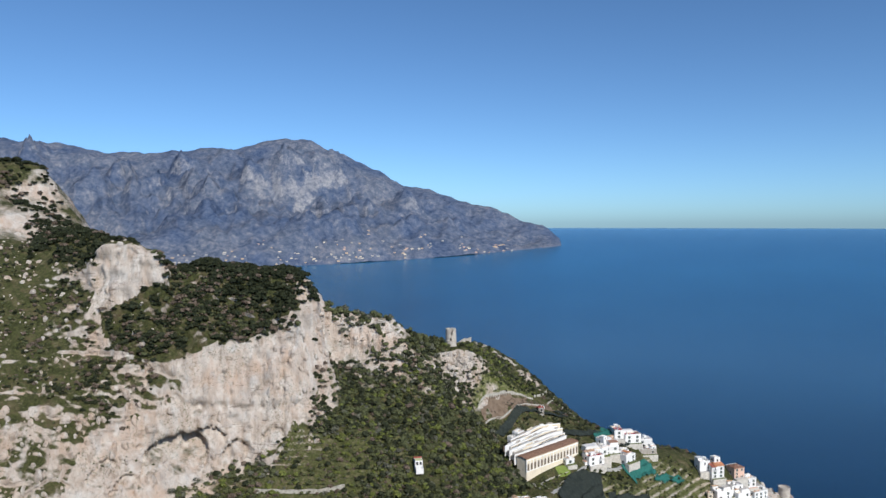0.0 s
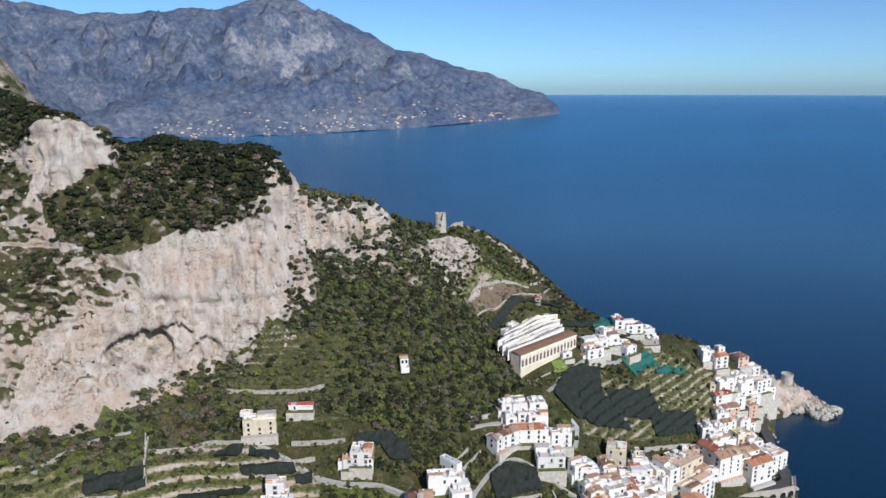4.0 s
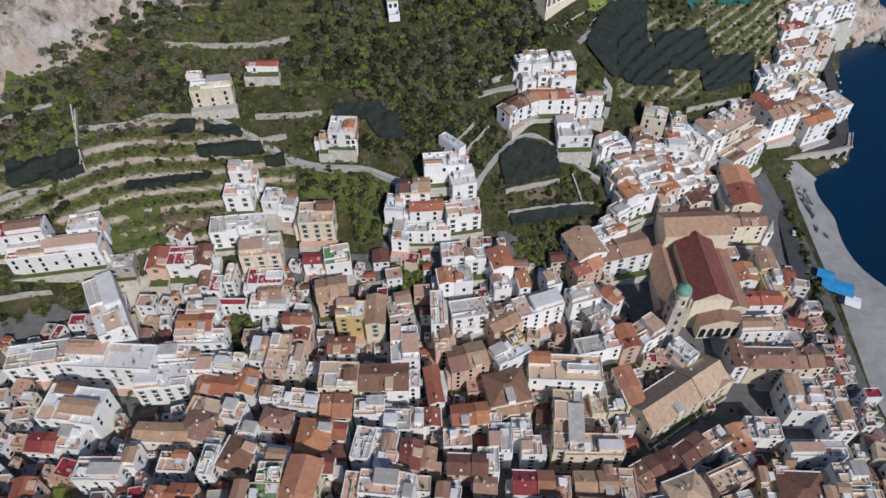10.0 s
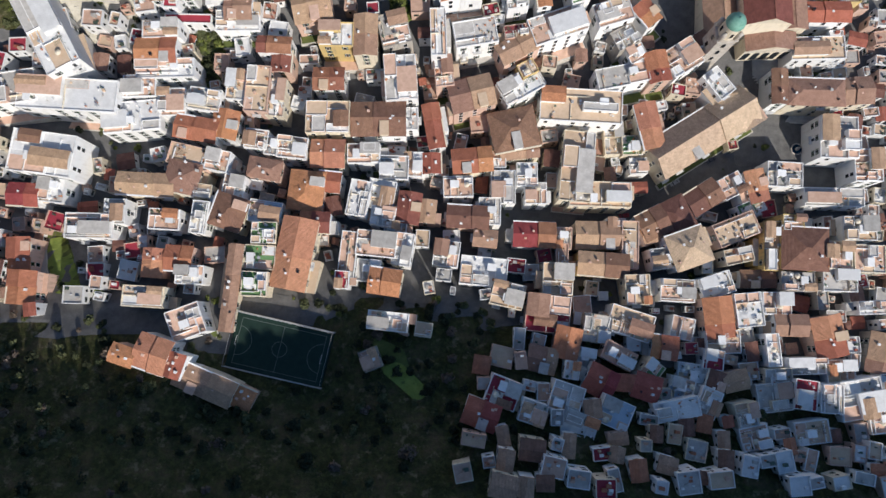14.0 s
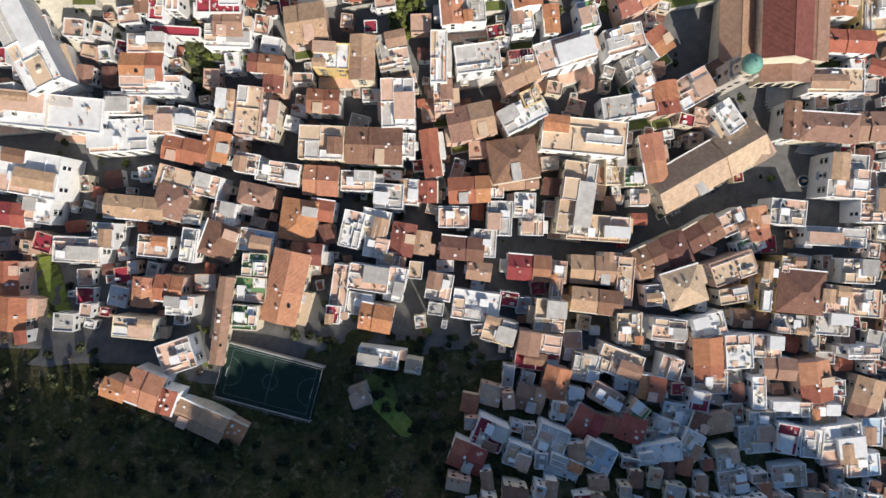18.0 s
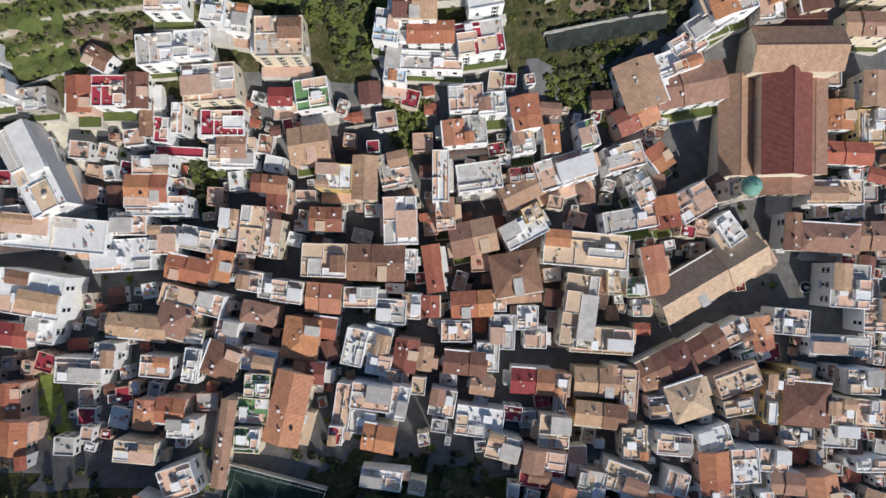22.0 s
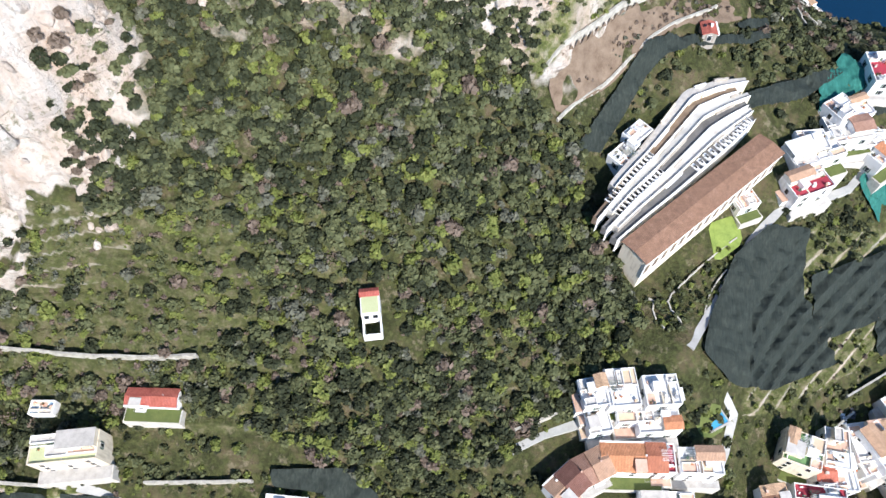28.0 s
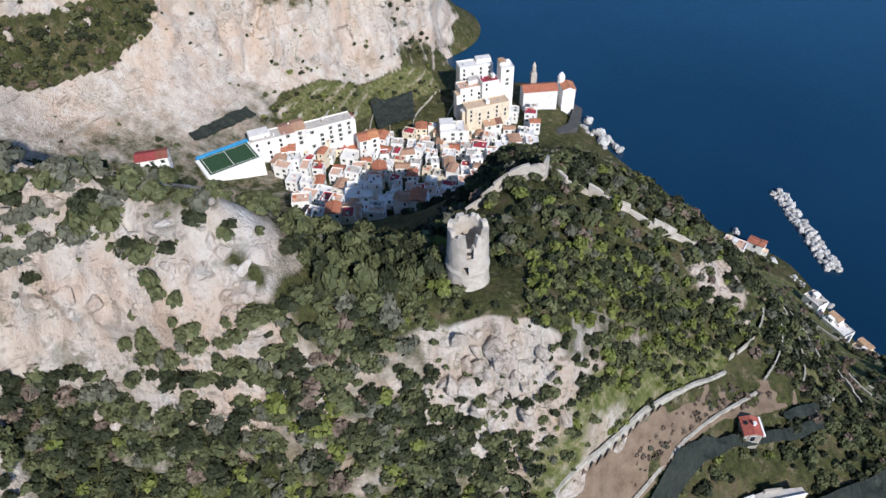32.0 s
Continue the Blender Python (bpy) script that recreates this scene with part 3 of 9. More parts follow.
def tiles(name, base, worn, pitch=0.42):
    """Rows of curved clay tiles running down the slope (local y)."""
    m, nt, b = material(name, 0.85, 0, 0.2)
    info = nt.nodes.new("ShaderNodeObjectInfo")
    c = nt.nodes.new("ShaderNodeTexCoord")
    w = nt.nodes.new("ShaderNodeTexWave")
    w.bands_direction = "X"
    w.inputs["Scale"].default_value, w.inputs["Distortion"].default_value = 0.314 / pitch, 0.6
    w.inputs["Detail"].default_value = 2
    nt.links.new(c.outputs["Object"], w.inputs["Vector"])
    blot, grain = noise_node(nt, 0.5, 5, 0.7), noise_node(nt, 3.5, 4, 0.8)
    fac = calc(nt, "ADD", calc(nt, "MULTIPLY", blot, 0.5), calc(nt, "MULTIPLY", grain, 0.5))
    col = ramp(nt, fac, [(0.34, worn), (0.5, base), (0.66, tuple(min(1, v * 1.35 + 0.04) for v in base))])
    lichen = calc(nt, "MULTIPLY", ramp(nt, noise_node(nt, 1.1, 5, 0.75), [(0.52, (0, 0, 0)), (0.66, (0.55, 0.55, 0.55))]), ramp(nt, noise_node(nt, 0.22, 3), [(0.42, (0.2, 0.2, 0.2)), (0.6, (1, 1, 1))]))
    col = mix(nt, lichen, col, tuple(v * 0.5 + 0.02 for v in worn))
    # troughs between the rows coloured darker, by the wave that drives the bump
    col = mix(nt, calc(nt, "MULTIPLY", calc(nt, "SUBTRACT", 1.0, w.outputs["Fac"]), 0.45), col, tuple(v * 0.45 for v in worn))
    hsv = nt.nodes.new("ShaderNodeHueSaturation")
    nt.links.new(calc(nt, "ADD", calc(nt, "MULTIPLY", info.outputs["Random"], 0.5), 0.75), hsv.inputs["Value"])
    nt.links.new(calc(nt, "ADD", calc(nt, "MULTIPLY", info.outputs["Random"], 0.03), 0.485), hsv.inputs["Hue"])
    nt.links.new(col, hsv.inputs["Color"])
    nt.links.new(hsv.outputs["Color"], b.inputs["Base Color"])
    bump(nt, b, w.outputs["Fac"], 0.8, 0.12)
    return m


WALLS = {
    "white": plaster("white_plaster", (0.86, 0.85, 0.83), (0.72, 0.695, 0.655)),
    "cream": plaster("cream_plaster", (0.77, 0.68, 0.53), (0.54, 0.45, 0.33)),
    "pink": plaster("pink_plaster", (0.70, 0.48, 0.38), (0.45, 0.32, 0.25)),
    "yellow": plaster("yellow_plaster", (0.68, 0.50, 0.22), (0.42, 0.32, 0.18)),
    "stone": plaster("grey_stone_wall", (0.42, 0.38, 0.33), (0.24, 0.21, 0.18)),
}
ROOFS = {
    "orange": tiles("orange_clay_tile", (0.54, 0.210, 0.120), (0.34, 0.140, 0.085)),
    "tan": tiles("tan_clay_tile", (0.52, 0.320, 0.215), (0.33, 0.205, 0.145)),
    "pale": tiles("pale_sand_tile", (0.62, 0.440, 0.310), (0.42, 0.290, 0.205)),
    "salmon": tiles("salmon_clay_tile", (0.60, 0.265, 0.165), (0.40, 0.180, 0.115)),
    "brown": tiles("brown_clay_tile", (0.29, 0.150, 0.105), (0.18, 0.100, 0.075)),
    "russet": tiles("russet_clay_tile", (0.39, 0.160, 0.105), (0.24, 0.105, 0.075)),
    "red": tiles("red_clay_tile", (0.46, 0.12, 0.095), (0.30, 0.08, 0.06)),
}
FLATS = {
    "grey": mottled("grey_roof_felt", (0.34, 0.315, 0.285), (0.58, 0.55, 0.51), 0.5, 0.9, 0.02, 0.4, 0.35),
    "white": mottled("whitewashed_roof", (0.58, 0.57, 0.55), (0.80, 0.79, 0.77), 0.35, 0.85, 0.02, 0.4, 0.15),
    "clay": mottled("clay_terrace_tile", (0.48, 0.30, 0.215), (0.69, 0.47, 0.36), 0.5, 0.85, 0.02, 0.4, 0.35),
    "sand": mottled("sand_terrace_tile", (0.50, 0.36, 0.24), (0.66, 0.50, 0.36), 0.4, 0.85, 0.02, 0.4, 0.25),
    "crimson": mottled("crimson_painted_roof", (0.26, 0.03, 0.05), (0.42, 0.05, 0.07), 0.3, 0.7, 0.02, 0.4, 0.2),
    "green": mottled("green_painted_roof", (0.10, 0.20, 0.09), (0.18, 0.32, 0.13), 0.3, 0.8, 0.02, 0.4, 0.25),
    "blue": mottled("pale_blue_roof", (0.36, 0.48, 0.58), (0.55, 0.66, 0.74), 0.3, 0.7, 0.02, 0.4, 0.2),
    "lime": mottled("pale_green_roof", (0.42, 0.45, 0.24), (0.56, 0.58, 0.34), 0.3, 0.85, 0.02, 0.4, 0.1),
}
STONE = mottled("pale_stone", (0.36, 0.31, 0.26), (0.58, 0.54, 0.48), 0.5, 0.9, 0.15)
DRYSTONE = mottled("terrace_stone", (0.27, 0.25, 0.21), (0.60, 0.57, 0.50), 0.6, 0.95, 0.25)
PAVING = mottled("street_paving", (0.085, 0.083, 0.082), (0.17, 0.165, 0.16), 0.3, 0.85, 0.02)
ROAD = mottled("pale_concrete_road", (0.34, 0.33, 0.31), (0.50, 0.49, 0.46), 0.25, 0.9, 0.02)
ASPHALT = mottled("asphalt", (0.05, 0.05, 0.052), (0.09, 0.09, 0.09), 0.3, 0.9, 0.02)


def make_net(name, dark, light):
    """Knitted shade cloth: folds run in long streaks, with dusty and torn patches."""
    m, nt, b = material(name, 0.8, 0, 0.2)
    fold, patch = stretched(nt, (1.6, 0.3, 0.8), 6, 0.75, (0, 0, radians(38))), noise_node(nt, 0.25, 6, 0.75)
    fac = calc(nt, "ADD", calc(nt, "MULTIPLY", fold, 0.6), calc(nt, "MULTIPLY", patch, 0.4))
    nt.links.new(ramp(nt, fac, [(0.36, dark), (0.55, tuple(0.6 * p + 0.4 * q for p, q in zip(dark, light))), (0.68, light)]), b.inputs["Base Color"])
    bump(nt, b, fold, 0.7, 0.5)
    return m


NET = make_net("black_shade_net", (0.014, 0.020, 0.017), (0.062, 0.072, 0.060))
NET_GREEN = make_net("teal_shade_net", (0.012, 0.085, 0.072), (0.06, 0.26, 0.21))
GRASS = mottled("garden_grass", (0.060, 0.085, 0.022), (0.14, 0.16, 0.05), 0.25, 0.95, 0.2, 0.4, fine=12)
GRAVEL = mottled("pale_gravel_yard", (0.36, 0.33, 0.26), (0.62, 0.58, 0.49), 0.25, 0.95, 0.05)
LAWN = mottled("bright_lawn", (0.12, 0.17, 0.035), (0.25, 0.31, 0.075), 0.4, 0.95, 0.15, 0.4, fine=8)
PALE_WALL = mottled("pale_terrace_wall", (0.40, 0.37, 0.32), (0.70, 0.66, 0.59), 0.5, 0.95, 0.1)
EARTH = mottled("bare_terrace_earth", (0.12, 0.082, 0.055), (0.24, 0.18, 0.13), 0.3, 0.95, 0.15)
SAND = mottled("grey_beach_pebbles", (0.25, 0.24, 0.23), (0.40, 0.39, 0.37), 0.15, 0.9, 0.05)
# glass of the windows; on arch slabs it paints the shade of openings
PANE_AND_ARCH_SHADE = material("dark_glass_and_arch_shade", 0.12, 0, 0.5)[0]
PANE_AND_ARCH_SHADE.node_tree.nodes["Principled BSDF"].inputs["Base Color"].default_value = (0.02, 0.025, 0.03, 1)
SHUTTER = mottled("painted_shutter", (0.05, 0.09, 0.07), (0.12, 0.15, 0.11), 2.0, 0.6, 0.0, 0.5, 0.8)
FRAME = mottled("white_window_frame", (0.62, 0.60, 0.57), (0.78, 0.77, 0.75), 2.0, 0.6, 0.0)
METAL = mottled("grey_metal", (0.30, 0.31, 0.32), (0.48, 0.49, 0.50), 1.0, 0.45, 0.0)
COPPER = mottled("green_copper", (0.10, 0.26, 0.20), (0.22, 0.42, 0.33), 0.5, 0.6, 0.02)
BARK = mottled("bark", (0.07, 0.05, 0.035), (0.15, 0.11, 0.08), 2.0, 0.95, 0.05)
WOOD = mottled("weathered_wood", (0.16, 0.11, 0.07), (0.30, 0.22, 0.15), 1.5, 0.9, 0.02)
POOL = material("pool_water", 0.08, 0, 0.5)[0]
POOL.node_tree.nodes["Principled BSDF"].inputs["Base Color"].default_value = (0.08, 0.38, 0.62, 1)
CANVAS = mottled("blue_canvas", (0.02, 0.22, 0.50), (0.06, 0.38, 0.68), 0.5, 0.7, 0.02)
# turf darkened to carry the western hill's shade in its colour
SHADED_TURF = mottled("shade_darkened_court_turf", (0.010, 0.026, 0.020), (0.018, 0.042, 0.032), 0.4, 0.95, 0.01)
COURT_GREEN = mottled("green_court_turf", (0.020, 0.055, 0.026), (0.035, 0.085, 0.04), 0.4, 0.95, 0.01)
# white lines greyed down, the same hill shade painted in
SHADED_LINE_PAINT = mottled("shade_darkened_line_paint", (0.08, 0.10, 0.09), (0.16, 0.18, 0.17), 1.0, 0.8, 0.0)


def shared(name, bm, mats):
    me = bpy.data.meshes.new(name)
    bm.to_mesh(me)
    bm.free()
    for mm in mats:
        me.materials.append(mm)
    return me


def window_mesh(half, shutters, name="window"):
    """One casement, its frame, pane and sill in one moulded piece; it faces -y."""
    xs = [-half - 0.5, -half, -half + 0.1, half - 0.1, half, half + 0.5] if shutters else [-half, -half + 0.1, half - 0.1, half]
    zs = [-1.12, -1.02, 0.93, 1.05]
    pane_x = 2 if shutters else 1
    bm = bmesh.new()
    front = {}
    for i, x in enumerate(xs):
        for j, z in enumerate(zs):
            front[i, j] = bm.verts.new((x, -0.18 if j < 2 and 0 < i < len(xs) - 1 else -0.07, z))
    for i in range(len(xs) - 1):
        for j in range(3):
            f = bm.faces.new((front[i, j], front[i + 1, j], front[i + 1, j + 1], front[i, j + 1]))
            f.material_index = 1 if (i, j) == (pane_x, 1) else (2 if shutters and i in (0, 4) else 0)
    rim = [e for e in bm.edges if e.is_boundary]
    for v in bmesh.ops.extrude_edge_only(bm, edges=rim)["geom"]:
        if isinstance(v, bmesh.types.BMVert):
            v.co.y = 0.05
    return shared(name, bm, [FRAME, PANE_AND_ARCH_SHADE, SHUTTER])


def balcony_mesh():
    bm = bmesh.new()
    box(bm, -1.6, 1.6, -1.2, 0, -0.15, 0, mat=0)
    box(bm, -1.6, 1.6, -1.2, -1.15, 0.9, 0.97, mat=1)
    for s in (-1.6, 1.55):
        box(bm, s, s + 0.05, -1.2, 0, 0.9, 0.97, mat=1)
    for k in range(11):
        x = -1.58 + k * 0.31
        box(bm, x, x + 0.05, -1.2, -1.15, 0, 0.9, mat=1)
    box(bm, -0.55, 0.55, -0.06, 0.03, 0, 2.2, mat=2)
    return shared("balcony", bm, [FRAME, METAL, PANE_AND_ARCH_SHADE])


WIN_A, WIN_B, BALCONY = window_mesh(0.62, True), window_mesh(0.75, False), balcony_mesh()


def chimney_mesh():
    bm = bmesh.new()
    box(bm, -0.35, 0.35, -0.35, 0.35, -0.6, 1.1, 0.03)
    box(bm, -0.45, 0.45, -0.45, 0.45, 1.1, 1.22, 0.02)
    return shared("chimney", bm, [WALLS["white"]])


def tank_mesh():
    bm = cone(bmesh.new(), 0.55, 0.55, 0.1, 1.2, 12)
    box(bm, -0.4, 0.4, -0.4, 0.4, 0, 0.1)
    cone(bm, 0.18, 0.15, 1.2, 1.3, 8)
    return shared("water_tank", bm, [METAL])


def dish_mesh():
    bm = cone(bmesh.new(), 0.04, 0.04, 0, 0.9, 6)
    bmesh.ops.create_cone(bm, segments=12, radius1=0.45, radius2=0.1, depth=0.16, cap_ends=True, matrix=Matrix.Translation((0.1, 0, 1.0)) @ Euler((0, radians(-60), 0)).to_matrix().to_4x4())
    return shared("satellite_dish", bm, [FRAME])


def stair_mesh():
    bm = block(-1.5, 1.5, -1.2, 1.2, 0, 2.3, 0.03)
    box(bm, -1.65, 1.65, -1.35, 1.35, 2.3, 2.45, 0.02)
    box(bm, -0.45, 0.45, -1.24, -1.18, 0, 1.9, mat=1)
    return shared("stair_hut", bm, [WALLS["white"], SHUTTER])


def pergola_mesh():
    bm = bmesh.new()
    for x in (-1.6, 1.6):
        for y in (-1.2, 1.2):
            box(bm, x - 0.06, x + 0.06, y - 0.06, y + 0.06, 0, 2.2)
    for k in range(9):
        x = -1.8 + k * 0.45
        box(bm, x - 0.05, x + 0.05, -1.5, 1.5, 2.2, 2.3)
    return shared("pergola", bm, [WOOD])


def pot_mesh():
    bm = cone(bmesh.new(), 0.2, 0.3, 0, 0.45, 10)
    r = random.Random(4)
    for _ in range(30):
        p = Vector((r.gauss(0, 0.22), r.gauss(0, 0.22), 0.7 + r.gauss(0, 0.18)))
        q = Euler((r.uniform(0, 6), r.uniform(0, 6), 0)).to_matrix()
        vs = [bm.verts.new(p + q @ Vector(c)) for c in ((-0.14, -0.1, 0), (0.14, -0.1, 0), (0.0, 0.16, 0))]
        bm.faces.new(vs).material_index = 1
    return shared("potted_plant", bm, [ROOFS["orange"], GRASS])


def table_mesh():
    bm = cone(bmesh.new(), 1.1, 0.05, 1.9, 2.5, 8)
    cone(bm, 0.04, 0.04, 0, 2.4, 6)
    cone(bm, 0.25, 0.22, 0, 0.1, 10)
    return shared("parasol", bm, [WALLS["cream"]])


CHIMNEY, TANK, DISH, STAIR, PERGOLA, POT, PARASOL = chimney_mesh(), tank_mesh(), dish_mesh(), stair_mesh(), pergola_mesh(), pot_mesh(), table_mesh()
WALL_WORDS = {"white": "white-plastered", "cream": "cream-plastered", "pink": "pink-plastered", "yellow": "yellow-plastered", "stone": "rough stone"}
ROOF_WORDS = {"orange": "orange clay-tile", "tan": "weathered tan tile", "brown": "dark brown tile", "pale": "pale sand-coloured tile", "salmon": "salmon clay-tile", "russet": "russet tile", "red": "red tile", "grey": "flat grey", "white": "flat whitewashed", "clay": "flat terracotta terrace",
              "sand": "flat sand-coloured terrace", "crimson": "crimson painted", "green": "green painted", "blue": "pale blue", "lime": "flat pale green"}
dice = random.Random(11)
HOUSES = []
ROOF_TOPS = []


def gable_bm(w, d, rise, over, hip=False, thick=0.22):
    """A pitched roof over w x d, its ridge along x."""
    bm = bmesh.new()
    a, b = w / 2 + over, d / 2 + over
    inset = min(b * 0.95, a * 0.9) if hip else 0
    low, ridge = -over * rise / (d / 2) * 0.8, rise
    outer = [(-a, -b, low), (a, -b, low), (a, b, low), (-a, b, low), (-a + inset, 0, ridge), (a - inset, 0, ridge)]
    up = [bm.verts.new(v) for v in outer]
    dn = [bm.verts.new((x, y, z - thick)) for x, y, z in outer]
    for f in ((0, 1, 5, 4), (2, 3, 4, 5), (1, 2, 5), (3, 0, 4)):
        if not hip and len(f) == 3:
            continue
        bm.faces.new([up[k] for k in f])
        bm.faces.new([dn[k] for k in reversed(f)])
    loop = (0, 1, 2, 3) if hip else (0, 1, 5, 2, 3, 4)
    for k in range(len(loop)):
        i, j = loop[k], loop[(k + 1) % len(loop)]
        bm.faces.new((dn[i], dn[j], up[j], up[i]))
    return bm


def ridge_bm(w, rise, over, hip, d):
    a = w / 2 + over - (min(d / 2 + over, w / 2) * 0.95 if hip else 0)
    bm = bmesh.new()
    bmesh.ops.create_cone(bm, segments=8, radius1=0.16, radius2=0.16, depth=max(2 * a, 0.3), cap_ends=True, matrix=Matrix.Translation((0, 0, rise + 0.02)) @ Euler((0, radians(90), 0)).to_matrix().to_4x4())
    return bm


STREET = [(-155.6, 316.1), (-134.4, 312.4), (-125.8, 307.8), (-96.4, 312.5), (-86.8, 309.4), (-72.2, 306.6), (-61.4, 304.7), (-46.6, 301.6), (-29.5, 297.7), (-10.1, 293.3), (5.0, 291.7), (29.2, 287.9), (49.4, 286.0), (71.7, 285.4), (82.6, 289.3), (97.5, 300.3), (112.9, 308.8), (130.8, 313.8), (146.8, 314.9)]


def near_line(line, x, y):
    best = 1e9
    for (x0, y0), (x1, y1) in zip(line, line[1:]):
        f = max(0, min(1, ((x - x0) * (x1 - x0) + (y - y0) * (y1 - y0)) / ((x1 - x0) ** 2 + (y1 - y0) ** 2)))
        best = min(best, math.hypot(x - x0 - f * (x1 - x0), y - y0 - f * (y1 - y0)))
    return best


def house(x, y, w, d, turn, top, roof="clay", wall="white", hip=False, deck=0.7, detail=1.0, low=None, rise=None, name="house"):
    """A house of w x d metres whose eaves stand at height top; tile roofs are pitched, the others are walled terraces."""
    t = radians(turn)
    cx = [x + sx * w / 2 * math.cos(t) - sy * d / 2 * math.sin(t) for sx in (-1, 0, 1) for sy in (-1, 0, 1)]
    cy = [y + sx * w / 2 * math.sin(t) + sy * d / 2 * math.cos(t) for sx in (-1, 0, 1) for sy in (-1, 0, 1)]
    g = land(cx, cy)
    foot = (float(g.min()) if low is None else low) - 0.6
    h = max(top - foot, 3.2)
    hs = new(name)
    hs.matrix_basis = pose(x, y, foot, 0, 0, turn)
    pitched = roof in ROOFS
    tagged(hs, f"{WALL_WORDS[wall]} house with a {ROOF_WORDS[roof]} roof", "house", "houses of the town")
    HOUSES.append((x, y, w, d, turn))
    ROOF_TOPS.append((x, y, foot + h, w, d, turn, pitched))
    body = part("wall", block(-w / 2, w / 2, -d / 2, d / 2, 0, h, 0.06), WALLS[wall], hs)
    if pitched:
        if d > w:
            turn_roof, rw, rd = 90, d, w
        else:
            turn_roof, rw, rd = 0, w, d
        rise = rd * (rise or (0.20 if hip else 0.17))
        over = 0.35
        kin = {"orange": "salmon", "salmon": "orange", "tan": "brown", "brown": "tan", "russet": "orange", "red": "russet", "pale": "tan"}[roof]
        if hip or rw < 9:
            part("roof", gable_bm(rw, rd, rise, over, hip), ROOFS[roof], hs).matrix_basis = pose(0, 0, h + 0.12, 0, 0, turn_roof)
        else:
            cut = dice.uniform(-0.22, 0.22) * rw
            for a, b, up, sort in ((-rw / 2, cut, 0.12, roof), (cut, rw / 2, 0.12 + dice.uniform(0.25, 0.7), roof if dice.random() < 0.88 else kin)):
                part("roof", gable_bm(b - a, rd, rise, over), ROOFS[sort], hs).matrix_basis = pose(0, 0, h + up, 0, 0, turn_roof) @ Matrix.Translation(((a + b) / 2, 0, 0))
        if not hip:
            for s in (-1, 1):
                bm = bmesh.new()
                vs = [bm.verts.new(v) for v in ((s * (rw / 2 - 0.02), -rd / 2, -0.1), (s * (rw / 2 - 0.02), rd / 2, -0.1), (s * (rw / 2 - 0.02), 0, rise - 0.06))]
                vs += [bm.verts.new((v.co.x - s * 0.3, v.co.y, v.co.z)) for v in vs]
                for f in ((0, 1, 2), (3, 5, 4), (0, 3, 4, 1), (1, 4, 5, 2), (2, 5, 3, 0)):
                    bm.faces.new([vs[k] for k in f])
                bmesh.ops.recalc_face_normals(bm, faces=bm.faces)
                part("gable", bm, WALLS[wall], hs).matrix_basis = pose(0, 0, h, 0, 0, turn_roof)
        if dice.random() < 0.6:
            piece("chimney", CHIMNEY, hs, pose(dice.uniform(-0.3, 0.3) * w, dice.uniform(-0.3, 0.3) * d, h + rise * 0.6))
    else:
        part("terrace", block(-w / 2 + 0.25, w / 2 - 0.25, -d / 2 + 0.25, d / 2 - 0.25, h, h + 0.1), FLATS[roof], hs)
        bm, e = bmesh.new(), deck
        box(bm, -w / 2, w / 2, -d / 2, -d / 2 + 0.28, h, h + e)
        box(bm, -w / 2, w / 2, d / 2 - 0.28, d / 2, h, h + e)
        box(bm, -w / 2, -w / 2 + 0.28, -d / 2 + 0.28, d / 2 - 0.28, h, h + e)
        box(bm, w / 2 - 0.28, w / 2, -d / 2 + 0.28, d / 2 - 0.28, h, h + e)
        part("parapet", bm, WALLS[wall], hs)
        room = lambda m: (dice.uniform(-1, 1) * max(w / 2 - m, 0), dice.uniform(-1, 1) * max(d / 2 - m, 0))
        k = detail * w * d / 60
        if w > 6 and d > 6 and dice.random() < 0.65 * detail:
            a, b = room(2.4)
            piece("stair_hut", STAIR, hs, pose(a, b, h + 0.1, 0, 0, dice.choice((0, 90, 180, 270))))
        for nm, me, chance, m in (("chimney", CHIMNEY, 0.5, 0.9), ("water_tank", TANK, 0.45, 1.0), ("satellite_dish", DISH, 0.5, 0.8), ("potted_plant", POT, 0.6, 0.6), ("potted_plant", POT, 0.5, 0.6), ("parasol", PARASOL, 0.2, 1.5)):
            if w > 3.5 and d > 3.5 and dice.random() < chance * min(k, 1.5):
                a, b = room(m)
                piece(nm, me, hs, pose(a, b, h + (0.7 if nm == "chimney" else 0.1), 0, 0, dice.uniform(0, 360)))
        if w > 7 and d > 6 and dice.random() < 0.1 * detail:
            a, b = room(2.4)
            piece("pergola", PERGOLA, hs, pose(a, b, h + 0.1, 0, 0, dice.choice((0, 90))))
    # on a steep plot a walled garden bed steps down in front
    drop = float(g.max() - g.min())
    if drop > 2.5 and w > 5 and low is None:
        up, out, side = float(np.median(g)) - foot + dice.uniform(0, 0.8), dice.uniform(2.0, 4.2), dice.uniform(0.2, 1.2)
        part("retaining_wall", block(-w / 2 - side, w / 2 + side, -d / 2 - out, -d / 2 + 0.1, -4, up, 0.05), PALE_WALL, hs, "rough pale retaining wall")
        part("garden_bed", block(-w / 2 - side + 0.4, w / 2 + side - 0.4, -d / 2 - out + 0.4, -d / 2 - 0.02, up, up + 0.2), dice.choice((GRASS, GRASS, FLATS["grey"], FLATS["clay"])), hs)
    # wings and upper rooms, as most of the houses have grown by pieces
    if detail >= 1 and w > 6 and d > 6 and not pitched and dice.random() < 0.6:
        uw, ud, uh = w * dice.uniform(0.4, 0.65), d * dice.uniform(0.4, 0.65), dice.uniform(2.4, 3.0)
